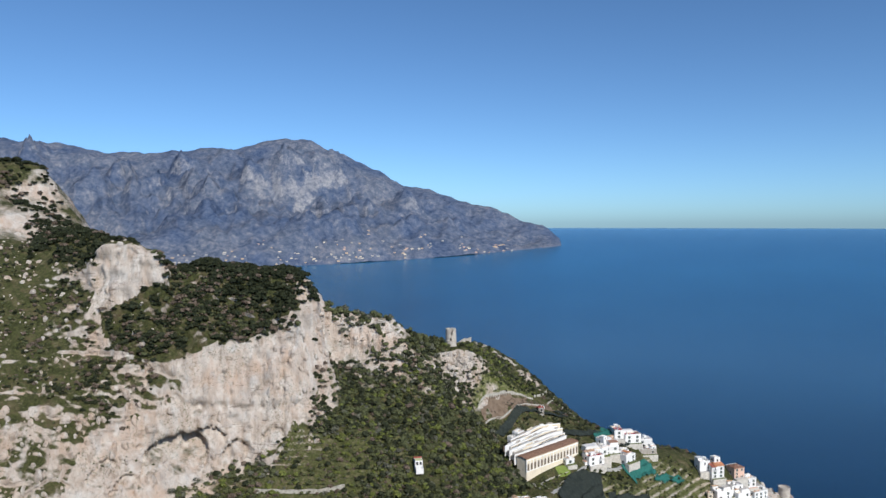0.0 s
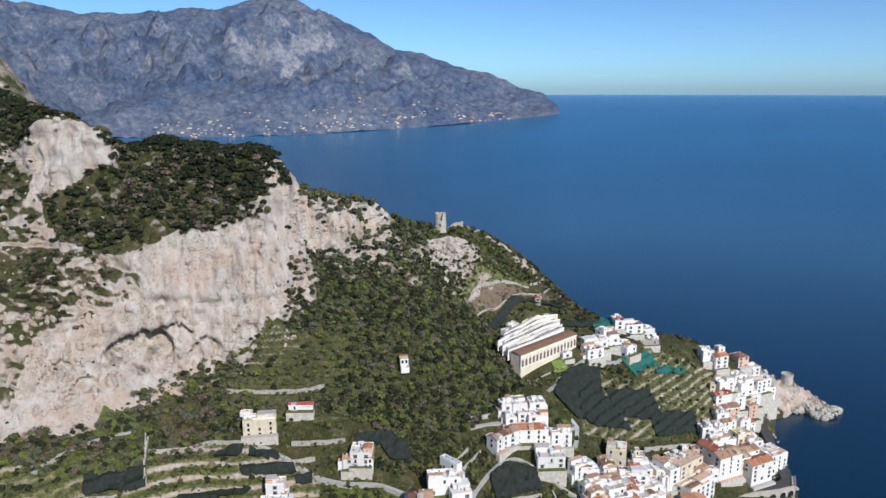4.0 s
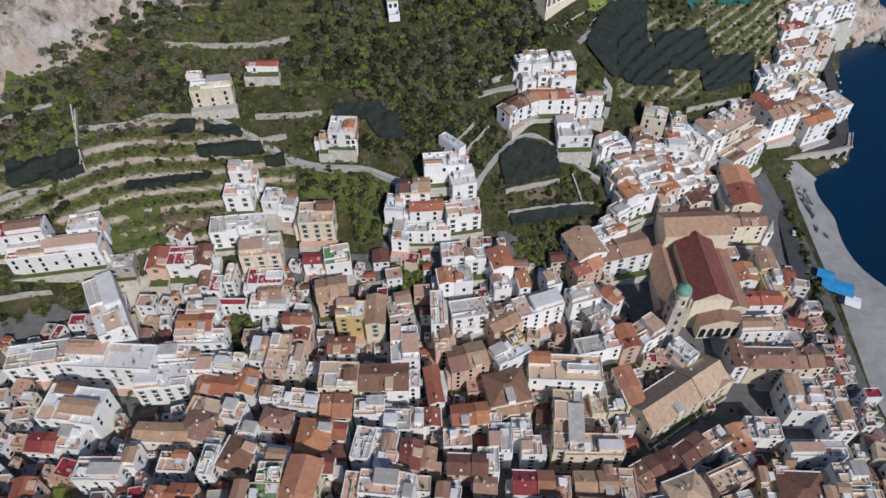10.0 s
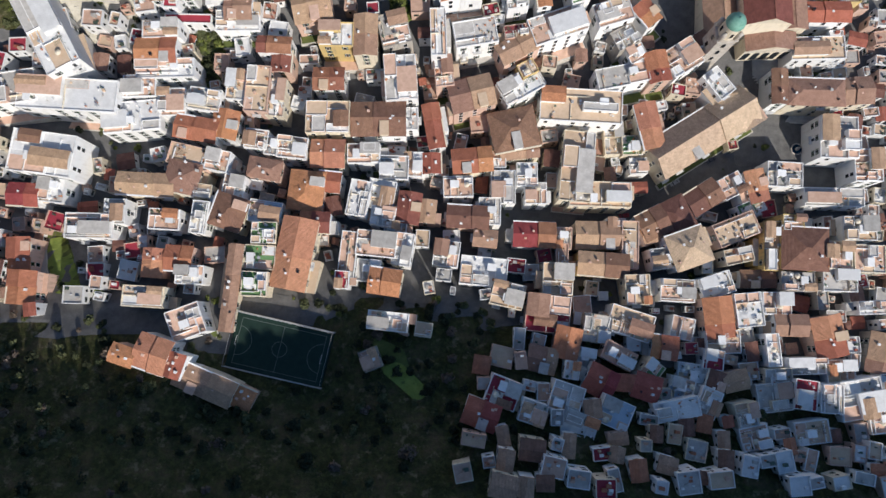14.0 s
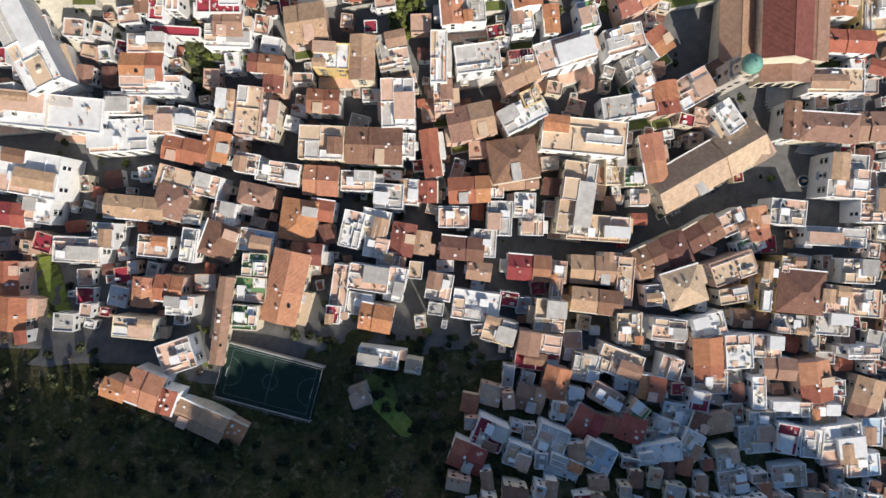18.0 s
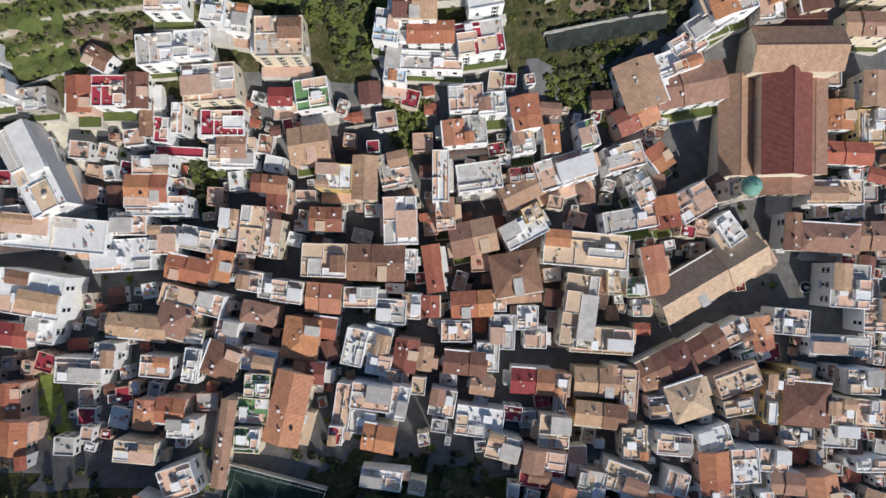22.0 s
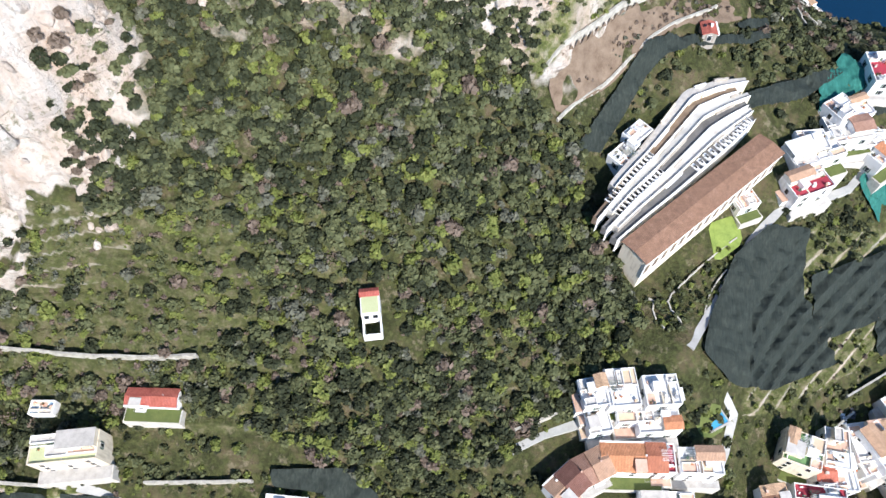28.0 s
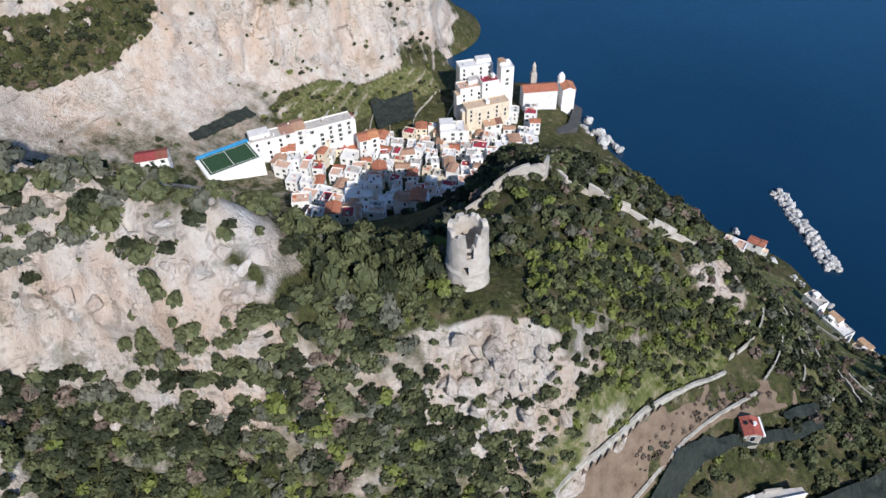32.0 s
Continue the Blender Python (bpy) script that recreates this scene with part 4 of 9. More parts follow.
        ux, uy = dice.choice((-1, 1)) * (w - uw) / 2 * 0.94, dice.choice((-0.4, 1)) * (d - ud) / 2 * 0.94
        up = part("upper_room", block(ux - uw / 2, ux + uw / 2, uy - ud / 2, uy + ud / 2, h + 0.1, h + uh, 0.05), WALLS[wall], hs)
        kind = dice.choice(("clay", "grey", "white", "tan"))
        if kind in ROOFS:
            part("upper_roof", gable_bm(max(uw, ud), min(uw, ud), 0.7, 0.25), ROOFS[kind], hs).matrix_basis = pose(ux, uy, h + uh + 0.1, 0, 0, 0 if uw > ud else 90)
        else:
            part("upper_roof", block(ux - uw / 2 - 0.12, ux + uw / 2 + 0.12, uy - ud / 2 - 0.12, uy + ud / 2 + 0.12, h + uh, h + uh + 0.18, 0.03), FLATS[kind], hs)
    if detail >= 1 and dice.random() < 0.55:
        side, ext, wl = dice.choice((-1, 1)), dice.uniform(1.5, 3.0), d * dice.uniform(0.4, 0.7)
        wy = dice.uniform(-0.5, 0.5) * (d - wl)
        wh = h - dice.uniform(2.0, 5.0)
        sx, sy = side * (w / 2 + ext), wy
        if wh > 3 and near_line(STREET, x + sx * math.cos(t) - sy * math.sin(t), y + sx * math.sin(t) + sy * math.cos(t)) > 2.5 + wl / 2:
            part("side_wing", block(min(side * w / 2, side * (w / 2 + ext)) - 0.05, max(side * w / 2, side * (w / 2 + ext)), wy - wl / 2, wy + wl / 2, -2, wh, 0.05), WALLS[wall], hs)
            part("side_roof", block(min(side * w / 2, side * (w / 2 + ext)) - 0.03, max(side * w / 2, side * (w / 2 + ext)) + 0.1, wy - wl / 2 - 0.1, wy + wl / 2 + 0.1, wh, wh + 0.15), FLATS[dice.choice(("clay", "grey", "white", "sand"))], hs)
    # windows, storey by storey, on the walls that stand clear of the hill
    storeys = (4, 2, 0, 0) if x < 10 else (4, 0, 0, 2)
    for side in range(4):
        length = w if side % 2 == 0 else d
        out = d / 2 if side % 2 == 0 else w / 2
        wide = max(1, int(length / 5.2))
        if length < 3:
            continue
        me = WIN_A if dice.random() < 0.5 else WIN_B
        mid = (Matrix.Rotation(t + side * math.pi / 2, 4, "Z") @ Vector((0, -out - 0.5, 0)))
        bank = lie(x + mid.x, y + mid.y) - foot
        level = h - 1.75
        n = 0
        while level > max(bank + 1.2, 1.4) and n < storeys[side]:
            for k in range(wide):
                if dice.random() < 0.18:
                    continue
                u = (k + 0.5) / wide * length - length / 2
                m = Matrix.Rotation(side * math.pi / 2, 4, "Z") @ Matrix.Translation((u, -out, level))
                if dice.random() < 0.07 and length > 5:
                    piece("balcony", BALCONY, hs, m @ Matrix.Translation((0, 0, -1.0)))
                else:
                    piece("window", me, hs, m)
            level -= 3.2
            n += 1
    return hs


def drape(points, step=2.5):
    """Plan points along a line, close enough together to follow the ground."""
    out = []
    for a, b in zip(points, points[1:]):
        n = max(1, int(math.dist(a, b) / step))
        out += [(a[0] + (b[0] - a[0]) * k / n, a[1] + (b[1] - a[1]) * k / n) for k in range(n)]
    return out + [points[-1]]


def ribbon(name, points, width, mat, lift=0.35, thick=0.5, label="", category="", kind="", level=None):
    """A path or road laid along the ground, with thickness."""
    line = drape(points)
    arr = np.array(line)
    tang = np.gradient(arr, axis=0)
    tang /= np.maximum(np.hypot(tang[:, 0], tang[:, 1])[:, None], 1e-6)
    nrm = np.stack([-tang[:, 1], tang[:, 0]], 1) * width / 2
    z = land(arr[:, 0], arr[:, 1]) if level is None else np.full(len(arr), float(level))
    z = np.convolve(np.pad(z, 3, "edge"), np.ones(7) / 7, "valid") + lift
    verts, faces = [], []
    for (px, py), (nx, ny), pz in zip(arr, nrm, z):
        verts += [(px + nx, py + ny, pz), (px - nx, py - ny, pz), (px - nx, py - ny, pz - thick - 2), (px + nx, py + ny, pz - thick - 2)]
    for k in range(len(arr) - 1):
        o = 4 * k
        for i in range(4):
            j = (i + 1) % 4
            faces.append((o + i, o + j, o + 4 + j, o + 4 + i))
    faces += [(0, 3, 2, 1), (4 * len(arr) - 4, 4 * len(arr) - 3, 4 * len(arr) - 2, 4 * len(arr) - 1)]
    me = mesh_of(name, verts, faces, mat)
    bm = bmesh.new()
    bm.from_mesh(me)
    bmesh.ops.recalc_face_normals(bm, faces=bm.faces)
    bm.to_mesh(me)
    bm.free()
    return tagged(new(name, me), label, category, kind=kind)


def bank_wall(points, height=2.7, thick=0.7, mat=None, label="dry-stone retaining wall along a hillside terrace", level=None):
    line = drape(points, 3.0)
    arr = np.array(line)
    tang = np.gradient(arr, axis=0)
    tang /= np.maximum(np.hypot(tang[:, 0], tang[:, 1])[:, None], 1e-6)
    nrm = np.stack([-tang[:, 1], tang[:, 0]], 1) * thick / 2
    z = land(arr[:, 0], arr[:, 1]) if level is None else np.full(len(arr), float(level))
    verts, faces = [], []
    for k, ((px, py), (nx, ny), pz) in enumerate(zip(arr, nrm, z)):
        hh = height + 0.25 * math.sin(k * 1.7) + 0.15 * math.sin(k * 0.6)
        verts += [(px + nx, py + ny, pz - 1.5), (px - nx, py - ny, pz - 1.5), (px - nx, py - ny, pz + hh), (px + nx, py + ny, pz + hh)]
    for k in range(len(arr) - 1):
        o = 4 * k
        for i in range(4):
            j = (i + 1) % 4
            faces.append((o + i, o + 4 + i, o + 4 + j, o + j))
    faces += [(0, 1, 2, 3), (4 * len(arr) - 1, 4 * len(arr) - 2, 4 * len(arr) - 3, 4 * len(arr) - 4)]
    me = mesh_of("terrace_wall", verts, faces, mat or DRYSTONE)
    bm = bmesh.new()
    bm.from_mesh(me)
    bmesh.ops.recalc_face_normals(bm, faces=bm.faces)
    bm.to_mesh(me)
    bm.free()
    return tagged(new("terrace_wall", me), label, "wall", "terrace walls")


def field(name, poly, mat, lift=0.25, step=1.5, sag=0.0, label="", category="", kind="", thick=0.3, level=None):
    """A patch of ground cover or netting that follows the land inside a plan outline."""
    xs = np.arange(min(p[0] for p in poly), max(p[0] for p in poly) + step, step)
    ys = np.arange(min(p[1] for p in poly), max(p[1] for p in poly) + step, step)
    gx, gy = [a.ravel() for a in np.meshgrid(xs, ys)]
    ok = inside(poly, gx, gy).astype(int)
    z = (land(gx, gy) if level is None else np.full(len(gx), float(level))) + lift
    if sag:
        z = z + sag * (rough_noise(gx, gy, 4.5, 21) * 0.5 + rough_noise(gx, gy, 2.2, 22) * 0.35)
    nx = len(xs)
    use, verts, faces = {}, [], []

    def vid(k):
        if k not in use:
            use[k] = len(verts)
            verts.append((gx[k], gy[k], z[k]))
        return use[k]
    for j in range(len(ys) - 1):
        for i in range(nx - 1):
            q = (j * nx + i, j * nx + i + 1, (j + 1) * nx + i + 1, (j + 1) * nx + i)
            if ok[q[0]] + ok[q[1]] + ok[q[2]] + ok[q[3]] >= 3:
                faces.append(tuple(vid(k) for k in q))
    # draw the stepped rim onto the outline
    edges = {}
    for f in faces:
        for k in range(4):
            e = tuple(sorted((f[k], f[(k + 1) % 4])))
            edges[e] = edges.get(e, 0) + 1
    for k in {v for e, n in edges.items() if n == 1 for v in e}:
        px, py, pz = verts[k]
        best = (1.6 * step, px, py)
        for (x0, y0), (x1, y1) in zip(poly, poly[1:] + poly[:1]):
            f = ((px - x0) * (x1 - x0) + (py - y0) * (y1 - y0)) / ((x1 - x0) ** 2 + (y1 - y0) ** 2 + 1e-9)
            f = min(max(f, 0), 1)
            qx, qy = x0 + f * (x1 - x0), y0 + f * (y1 - y0)
            best = min(best, (math.hypot(qx - px, qy - py), qx, qy))
        verts[k] = (best[1], best[2], pz)
    me = mesh_of(name, verts, faces, mat)
    bm = bmesh.new()
    bm.from_mesh(me)
    rim = [e for e in bm.edges if e.is_boundary]
    down = bmesh.ops.extrude_edge_only(bm, edges=rim)
    for v in down["geom"]:
        if isinstance(v, bmesh.types.BMVert):
            v.co.z -= thick
    bm.to_mesh(me)
    bm.free()
    return tagged(new(name, me), label, category, kind=kind)


def shade_net(poly, mat=None, lift=2.2, label="dark shade net stretched over a lemon terrace", level=None):
    net = new("shade_net")
    tagged(net, label, "shade net", "shade nets")
    sheet = field("net_sheet", poly, mat or NET, lift, 0.9, 1.7, thick=0.12, level=level)
    sheet.parent = net
    for a, b in zip(poly, poly[1:] + poly[:1]):
        for px, py in drape([a, b], 9.0)[:-1]:
            piece("pole", POLE, net, pose(px, py, lie(px, py)))
    return net


POLE = shared("pole", cone(bmesh.new(), 0.07, 0.06, -0.3, 2.3, 6), [WOOD])

# lower town along the main street
house(-133.9, 345.3, 32, 12.6, -59.7, 46.7, "white", "white")
house(-127.6, 324, 36.1, 11.9, -2.2, 40.2, "white", "white")
house(-105.8, 317.5, 20.9, 11.5, 6.5, 35.6, "white", "white")
house(-103.4, 328.9, 12, 8.3, 3.6, 36.4, "clay", "white")
house(-94.1, 335.6, 21.4, 7.2, 2.9, 37, "white", "white")
house(-97.2, 341.5, 14.8, 9, 1.5, 39.3, "orange", "white")
house(-95.8, 349.7, 13.7, 6.7, 2.9, 39.2, "clay", "white")
house(-91.7, 323.7, 10, 10.4, 2.9, 34.5, "clay", "white")
house(-82.2, 313.7, 15.6, 8.4, -9.3, 35, "orange", "white")
house(-71.8, 315.7, 9.3, 10.4, -9.2, 34.6, "orange", "white")
house(-79.6, 324.7, 11.9, 8.4, -7.2, 35.3, "grey", "white")
house(-60.1, 328.7, 8.7, 17.4, -2.9, 36.8, "sand", "pink")
house(-68.4, 330.4, 6.8, 11.1, -3.6, 35.4, "sand", "white")
house(-54.6, 345.3, 12.4, 5.9, -2.9, 37.5, "russet", "white")
house(-52.1, 340.1, 7.2, 8, -2.9, 35.2, "russet", "pink")
house(-53.5, 326.2, 6.8, 14.1, -5, 34.2, "white", "cream")
house(-34.6, 334.1, 11.2, 8.1, 0.7, 33.9, "russet", "white")
house(-34.4, 319.4, 16.2, 12.2, 0.7, 34, "sand", "cream")
house(-15.8, 319.5, 19.9, 12.6, 1.4, 32.6, "brown", "white")
house(-4.1, 320.8, 5.7, 8.6, 1.4, 29.4, "white", "white")
house(-31.6, 348.9, 12.6, 9, 0.7, 39.3, "white", "yellow")
house(-20.9, 349.1, 8.3, 15, 0.7, 39, "tan", "cream")
house(-10.7, 352.5, 11.1, 12.6, 14.6, 36.9, "grey", "stone")
house(-8, 335, 12, 17.2, 5, 34.2, "white", "white")
house(-40.9, 359.6, 13.7, 12.5, 11, 40.1, "tan", "pink")
house(-71, 365.4, 15.2, 9, 2.9, 41.5, "crimson", "white")
house(-67.9, 358.1, 9.9, 8.6, 1.5, 39.6, "tan", "white")
house(-68.6, 354.5, 16.4, 8, 1.4, 36.6, "white", "white")
house(-92.9, 362.1, 5.9, 9, -2.2, 40.1, "crimson", "white")
house(-86.5, 366.1, 4.3, 10.8, 0.7, 42.3, "clay", "white")
house(-97.8, 365.9, 4.2, 12.7, 3, 41.6, "brown", "white")
house(-87.6, 355.4, 17.6, 3.6, 0, 35.5, "crimson", "white")
house(5.7, 351.3, 5.9, 18.2, 2.9, 38, "white", "white")
house(8, 338.2, 6.9, 11.3, 7, 32.4, "clay", "pink")
house(4.7, 318.5, 6.2, 16.9, 11.2, 28.6, "orange", "white")
house(-83.9, 303.2, 15.4, 8, -12.1, 35.5, "sand", "pink")
house(-73.2, 301.7, 8.5, 7.9, -11.4, 36.4, "clay", "white")
house(-56.5, 299.4, 12, 7.2, -9.3, 34.8, "tan", "pink", hip=True)
house(-60.2, 310.5, 8.5, 7.3, -6.4, 34.1, "clay", "white")
house(-53.7, 308.1, 6.8, 6.8, -5, 33.8, "grey", "white")
house(-46.9, 307.6, 11, 8, -5, 34.3, "clay", "white")
house(-33.9, 305.9, 12.2, 10.1, -0.7, 33, "salmon", "cream")
house(-21, 306.7, 12.2, 7.4, 1.4, 31, "clay", "white")
house(-9.7, 302, 10.7, 9, -0.7, 29.5, "grey", "white")
house(4.1, 304.5, 7.1, 7.4, 2.8, 26.8, "orange", "white")
house(-2.7, 304.2, 7.1, 9.5, -0.7, 26.3, "clay", "white")
house(-135.3, 302.3, 23.2, 15.5, -6.6, 39.5, "white", "white")
house(-98.9, 292.4, 20.8, 8, -2.1, 36, "tan", "cream")
house(-85.6, 295.1, 12, 11.7, -12.3, 36.5, "tan", "cream", hip=True)
house(-40.7, 291.4, 12.3, 14.1, -5.1, 35.9, "orange", "pink", hip=True)
house(-33, 295.4, 8.1, 7.3, -4.9, 33.2, "orange", "white")
house(-21.7, 289.2, 7.7, 13.2, -9.2, 35.1, "white", "white")
house(-14.1, 291.1, 10.1, 11.5, -9.2, 31.4, "white", "white")
house(-13, 283.1, 9, 7.3, -7, 32.4, "white", "white")
house(-3.7, 286.6, 8.2, 11.4, -7, 31, "russet", "pink")
house(-142.1, 287.5, 11.2, 8, -2.1, 37, "red", "white")
house(-132.2, 289.4, 9.6, 8.8, -5, 36.4, "white", "white")
house(-116.7, 276.5, 17, 9.1, 0, 38.8, "grey", "white")
house(-108.3, 281.9, 7.9, 9.2, 0, 37.8, "grey", "white")
house(-90, 279.3, 11.1, 7.5, -2.2, 39, "clay", "white")
house(-77.7, 280.4, 5.9, 11.9, -5.1, 38.7, "grey", "white")
house(-67.5, 282.5, 11.8, 11.9, -17, 38.8, "brown", "cream", hip=True)
house(-54.9, 283.1, 11.9, 8, -7.2, 36.8, "blue", "white")
house(-54, 275, 9, 7.9, 0, 40.3, "green", "cream")
house(-54.8, 266.3, 10.9, 8.6, -1.5, 40.9, "green", "cream")
house(-55.5, 256.8, 9, 8.6, -0.7, 43.8, "green", "cream")
house(-42.8, 267.8, 12.1, 25, -9.6, 41.4, "salmon", "cream")
house(-36.8, 279.7, 10.4, 7.1, -2.1, 37.6, "russet", "white")
house(-63.3, 255.3, 4.7, 29.8, -4.4, 44.1, "tan", "cream")
house(-26, 259.1, 5.1, 6.3, -2.2, 40.4, "crimson", "white")
house(-11, 258.8, 11, 9, -7.3, 39.9, "orange", "cream")
house(-91.6, 263.4, 7, 9.8, -2.9, 42.5, "salmon", "pink")
house(-82.5, 265.1, 9.3, 8.6, -3, 43, "orange", "pink")
house(-78.2, 259.5, 9.8, 6.6, -0.7, 43.3, "white", "white")
house(-92.3, 251.5, 14.3, 7.3, -2.2, 46.6, "sand", "cream")
house(-76.3, 243.2, 11.8, 10.7, 21.5, 49.3, "clay", "white")
house(-9.4, 245, 14.3, 6.7, -5.1, 40.8, "white", "white")
house(-84.7, 232.6, 11.1, 11.1, -17.2, 54.3, "salmon", "white")
house(-94.4, 232, 7.8, 6, -17.2, 54.8, "orange", "pink")
house(-77.4, 229.1, 6.3, 7.8, -17.2, 54.5, "orange", "white")
house(-68.4, 223, 20.4, 8.3, -21.8, 50.7, "tan", "cream")
house(-56.5, 218.6, 7.7, 6.9, -22.2, 48.1, "orange", "pink")
house(-14.7, 231.9, 6.3, 7.4, 23.3, 44, "clay", "stone")
house(-138.9, 265.1, 7.8, 12.1, 2.9, 41.9, "orange", "pink")
house(-134.4, 253.8, 9.6, 11.2, -2.2, 45.9, "orange", "pink")
house(3, 242.4, 6, 5.2, -7.2, 38.8, "sand", "cream")

# round the cathedral square
house(33.9, 373.6, 9.6, 11, 13.5, 45.2, "orange", "white")
house(34.2, 364.4, 7.9, 7.8, 10.9, 39, "grey", "white")
house(9.4, 365.9, 7.4, 8.5, 8.1, 42.1, "salmon", "white")
house(16.8, 367.5, 8.2, 10.1, 8.1, 41.5, "grey", "white")
house(19.4, 352, 15.9, 9.9, 10.9, 36.6, "grey", "white")
house(34.7, 353.7, 8.9, 5.2, 8.5, 34.3, "crimson", "pink")
house(44.1, 366, 5.1, 9.3, 8, 39.6, "orange", "white")
house(50, 356.2, 20.8, 10.7, 20.5, 35.6, "clay", "white")
house(58.1, 359.2, 4.4, 8.3, 16.8, 36.6, "white", "white")
house(56.9, 368.8, 7.1, 9.9, 18.4, 37.6, "green", "white")
house(71, 362, 14, 9.2, 18.2, 34.6, "clay", "white")
house(84.2, 362.7, 6.9, 9.2, 38, 32.7, "orange", "white")
house(73.3, 375.6, 14.5, 9, 28.2, 38.8, "salmon", "pink")
house(76.4, 354, 9.4, 8.1, 28.4, 30.3, "grey", "stone")
house(81, 348.5, 7.4, 6.2, 28.1, 28.2, "clay", "white")
house(76.1, 340.1, 20.3, 8.2, 12.5, 27.5, "grey", "white")
house(89.1, 343.5, 8.2, 11.5, 13.4, 28.3, "orange", "pink")
house(98.7, 347.5, 13.6, 11.1, 33.1, 27.5, "clay", "white")
house(105.9, 352.9, 9.1, 8.6, 33.1, 27.2, "brown", "stone")
house(34.9, 318.1, 17.2, 15.6, 12.7, 27.5, "brown", "cream", hip=True)
house(37.3, 310.1, 14.6, 5, 6.9, 25, "tan", "cream")
house(18.5, 330.3, 16.3, 11.9, 14.9, 31.6, "tan", "pink")
house(36.8, 334.3, 16.3, 9.4, 31, 30.3, "white", "white")
house(39.3, 340.3, 6.8, 5.7, 28.2, 32, "sand", "yellow")
house(35.1, 347.8, 14.9, 8.1, 28.2, 34, "tan", "pink")
house(60.4, 328.2, 31.2, 12.9, -2.1, 26.7, "sand", "white")
house(59.6, 305.4, 12.2, 27.4, -4.8, 23.5, "sand", "cream")
house(68.3, 294.9, 23.5, 9.7, -0.7, 23, "sand", "cream")
house(87.4, 322.1, 8, 17.7, 13, 22.9, "salmon", "cream")
house(113.3, 338.6, 7.4, 11.7, 38.1, 25.5, "white", "white")
house(125.2, 329.7, 9.3, 14, 32.9, 20.9, "pale", "cream")
house(153, 337.6, 22.1, 10.6, -0.7, 20.9, "tan", "cream", hip=True)
house(138.5, 339.2, 5.9, 13.6, -0.7, 21.7, "brown", "white")
house(153.2, 354.6, 21.3, 9.3, 2.7, 22.6, "sand", "white")
house(156.9, 369.5, 19.1, 8, 0, 22.5, "red", "white")
house(152.7, 383.3, 10.1, 10.8, 2.7, 24.8, "orange", "white")
house(167, 380.7, 9.8, 12.6, 3.4, 20.4, "sand", "yellow")
house(161.3, 319.8, 14.9, 16.6, -1.3, 20.3, "grey", "white")
house(172.8, 309.3, 10.8, 12.8, 0.7, 19.2, "clay", "white")
house(19.4, 306.1, 14.8, 9.2, 6.3, 26.7, "orange", "cream")
house(29.5, 307.6, 5.5, 7.6, 2.7, 24.7, "clay", "white")
house(14.3, 295.9, 11.2, 7.9, 2.8, 26.7, "clay", "white")
house(31.3, 296.4, 9.2, 12.9, 0.7, 25.3, "grey", "white")
house(40.5, 301.9, 8, 9.2, 1.4, 22.9, "white", "white")
house(43.9, 294.9, 8.4, 8.4, 1.4, 22.1, "clay", "white")
house(84.4, 307.5, 6.9, 6.5, 3.3, 17.1, "grey", "white")
house(82.5, 315.4, 7.3, 7.3, 2.7, 17, "green", "white")
house(170.7, 339.2, 10.6, 10.6, 3.4, 18.5, "tan", "cream")

# grown out of several roofs each
house(108.4, 320.6, 44.2, 15.7, 33.0, 20.6, "pale", "cream", rise=0.34)
house(144.6, 275.6, 17.2, 15.9, -2.0, 24.6, "brown", "yellow", hip=True)
house(133.6, 276.5, 7.2, 18.6, -2.0, 22.0, "sand", "yellow")
house(156.9, 273.5, 10.5, 10.5, -2.0, 24.0, "clay", "cream")
house(140.5, 285.3, 8.0, 6.3, -2.0, 24.2, "clay", "yellow")
house(129.8, 237.8, 5.0, 12.0, 5.0, 28, "white", "white")
house(-24.5, 268.3, 6.0, 16.7, -5.0, 37.6, "clay", "white")
house(-14.5, 272.3, 14.3, 9.1, -5.0, 38.2, "clay", "white")
house(-5.1, 270.7, 6.8, 12.0, -9.0, 36.6, "white", "white")
house(-17.3, 262.9, 8.8, 8.0, -5.0, 35.5, "grey", "white")
house(80.9, 315.2, 6.4, 7.7, 3.0, 19, "green", "cream")
house(74.8, 318.3, 7.3, 12.9, 3.0, 17, "sand", "cream")

# the row on the shaded side of the street and square
house(97.5, 287.7, 12.4, 12.8, 28.0, 20, "brown", "cream", hip=True)
house(109.0, 295.3, 13.3, 9.4, 33.0, 19, "brown", "white")
house(120.1, 300.2, 9.9, 8.6, 28.0, 18.5, "clay", "white")
house(129.7, 300.2, 7.3, 12.4, 13.0, 19, "salmon", "white")
house(140.8, 305.1, 13.7, 9.9, -2.0, 18.5, "grey", "white")
house(160.2, 296.9, 23.3, 7.3, 0.0, 17, "grey", "white")
house(88.5, 281.0, 7.7, 7.7, 23.0, 20, "tan", "white")
house(74.7, 282.9, 7.2, 6.4, 0.0, 21, "clay", "white")
house(128.1, 291.9, 10.8, 5.6, 23.0, 17, "green", "white")
house(-80.8, 290.7, 12.0, 5.2, -7.0, 36, "sand", "cream")
house(-66.8, 292.4, 8.0, 8.0, -9.0, 36, "clay", "white")
house(-8.4, 279.2, 8.2, 5.3, -5.0, 31.5, "grey", "white")
house(2.5, 285.8, 7.0, 8.2, -5.0, 30, "tan", "pink")
house(26.3, 286.9, 8.3, 10.4, 0.0, 26, "grey", "white")
house(53.7, 269.3, 4.6, 12.6, -1.0, 24, "clay", "pink")
house(128.4, 264.2, 12.8, 6.4, 1.0, 20, "brown", "white")
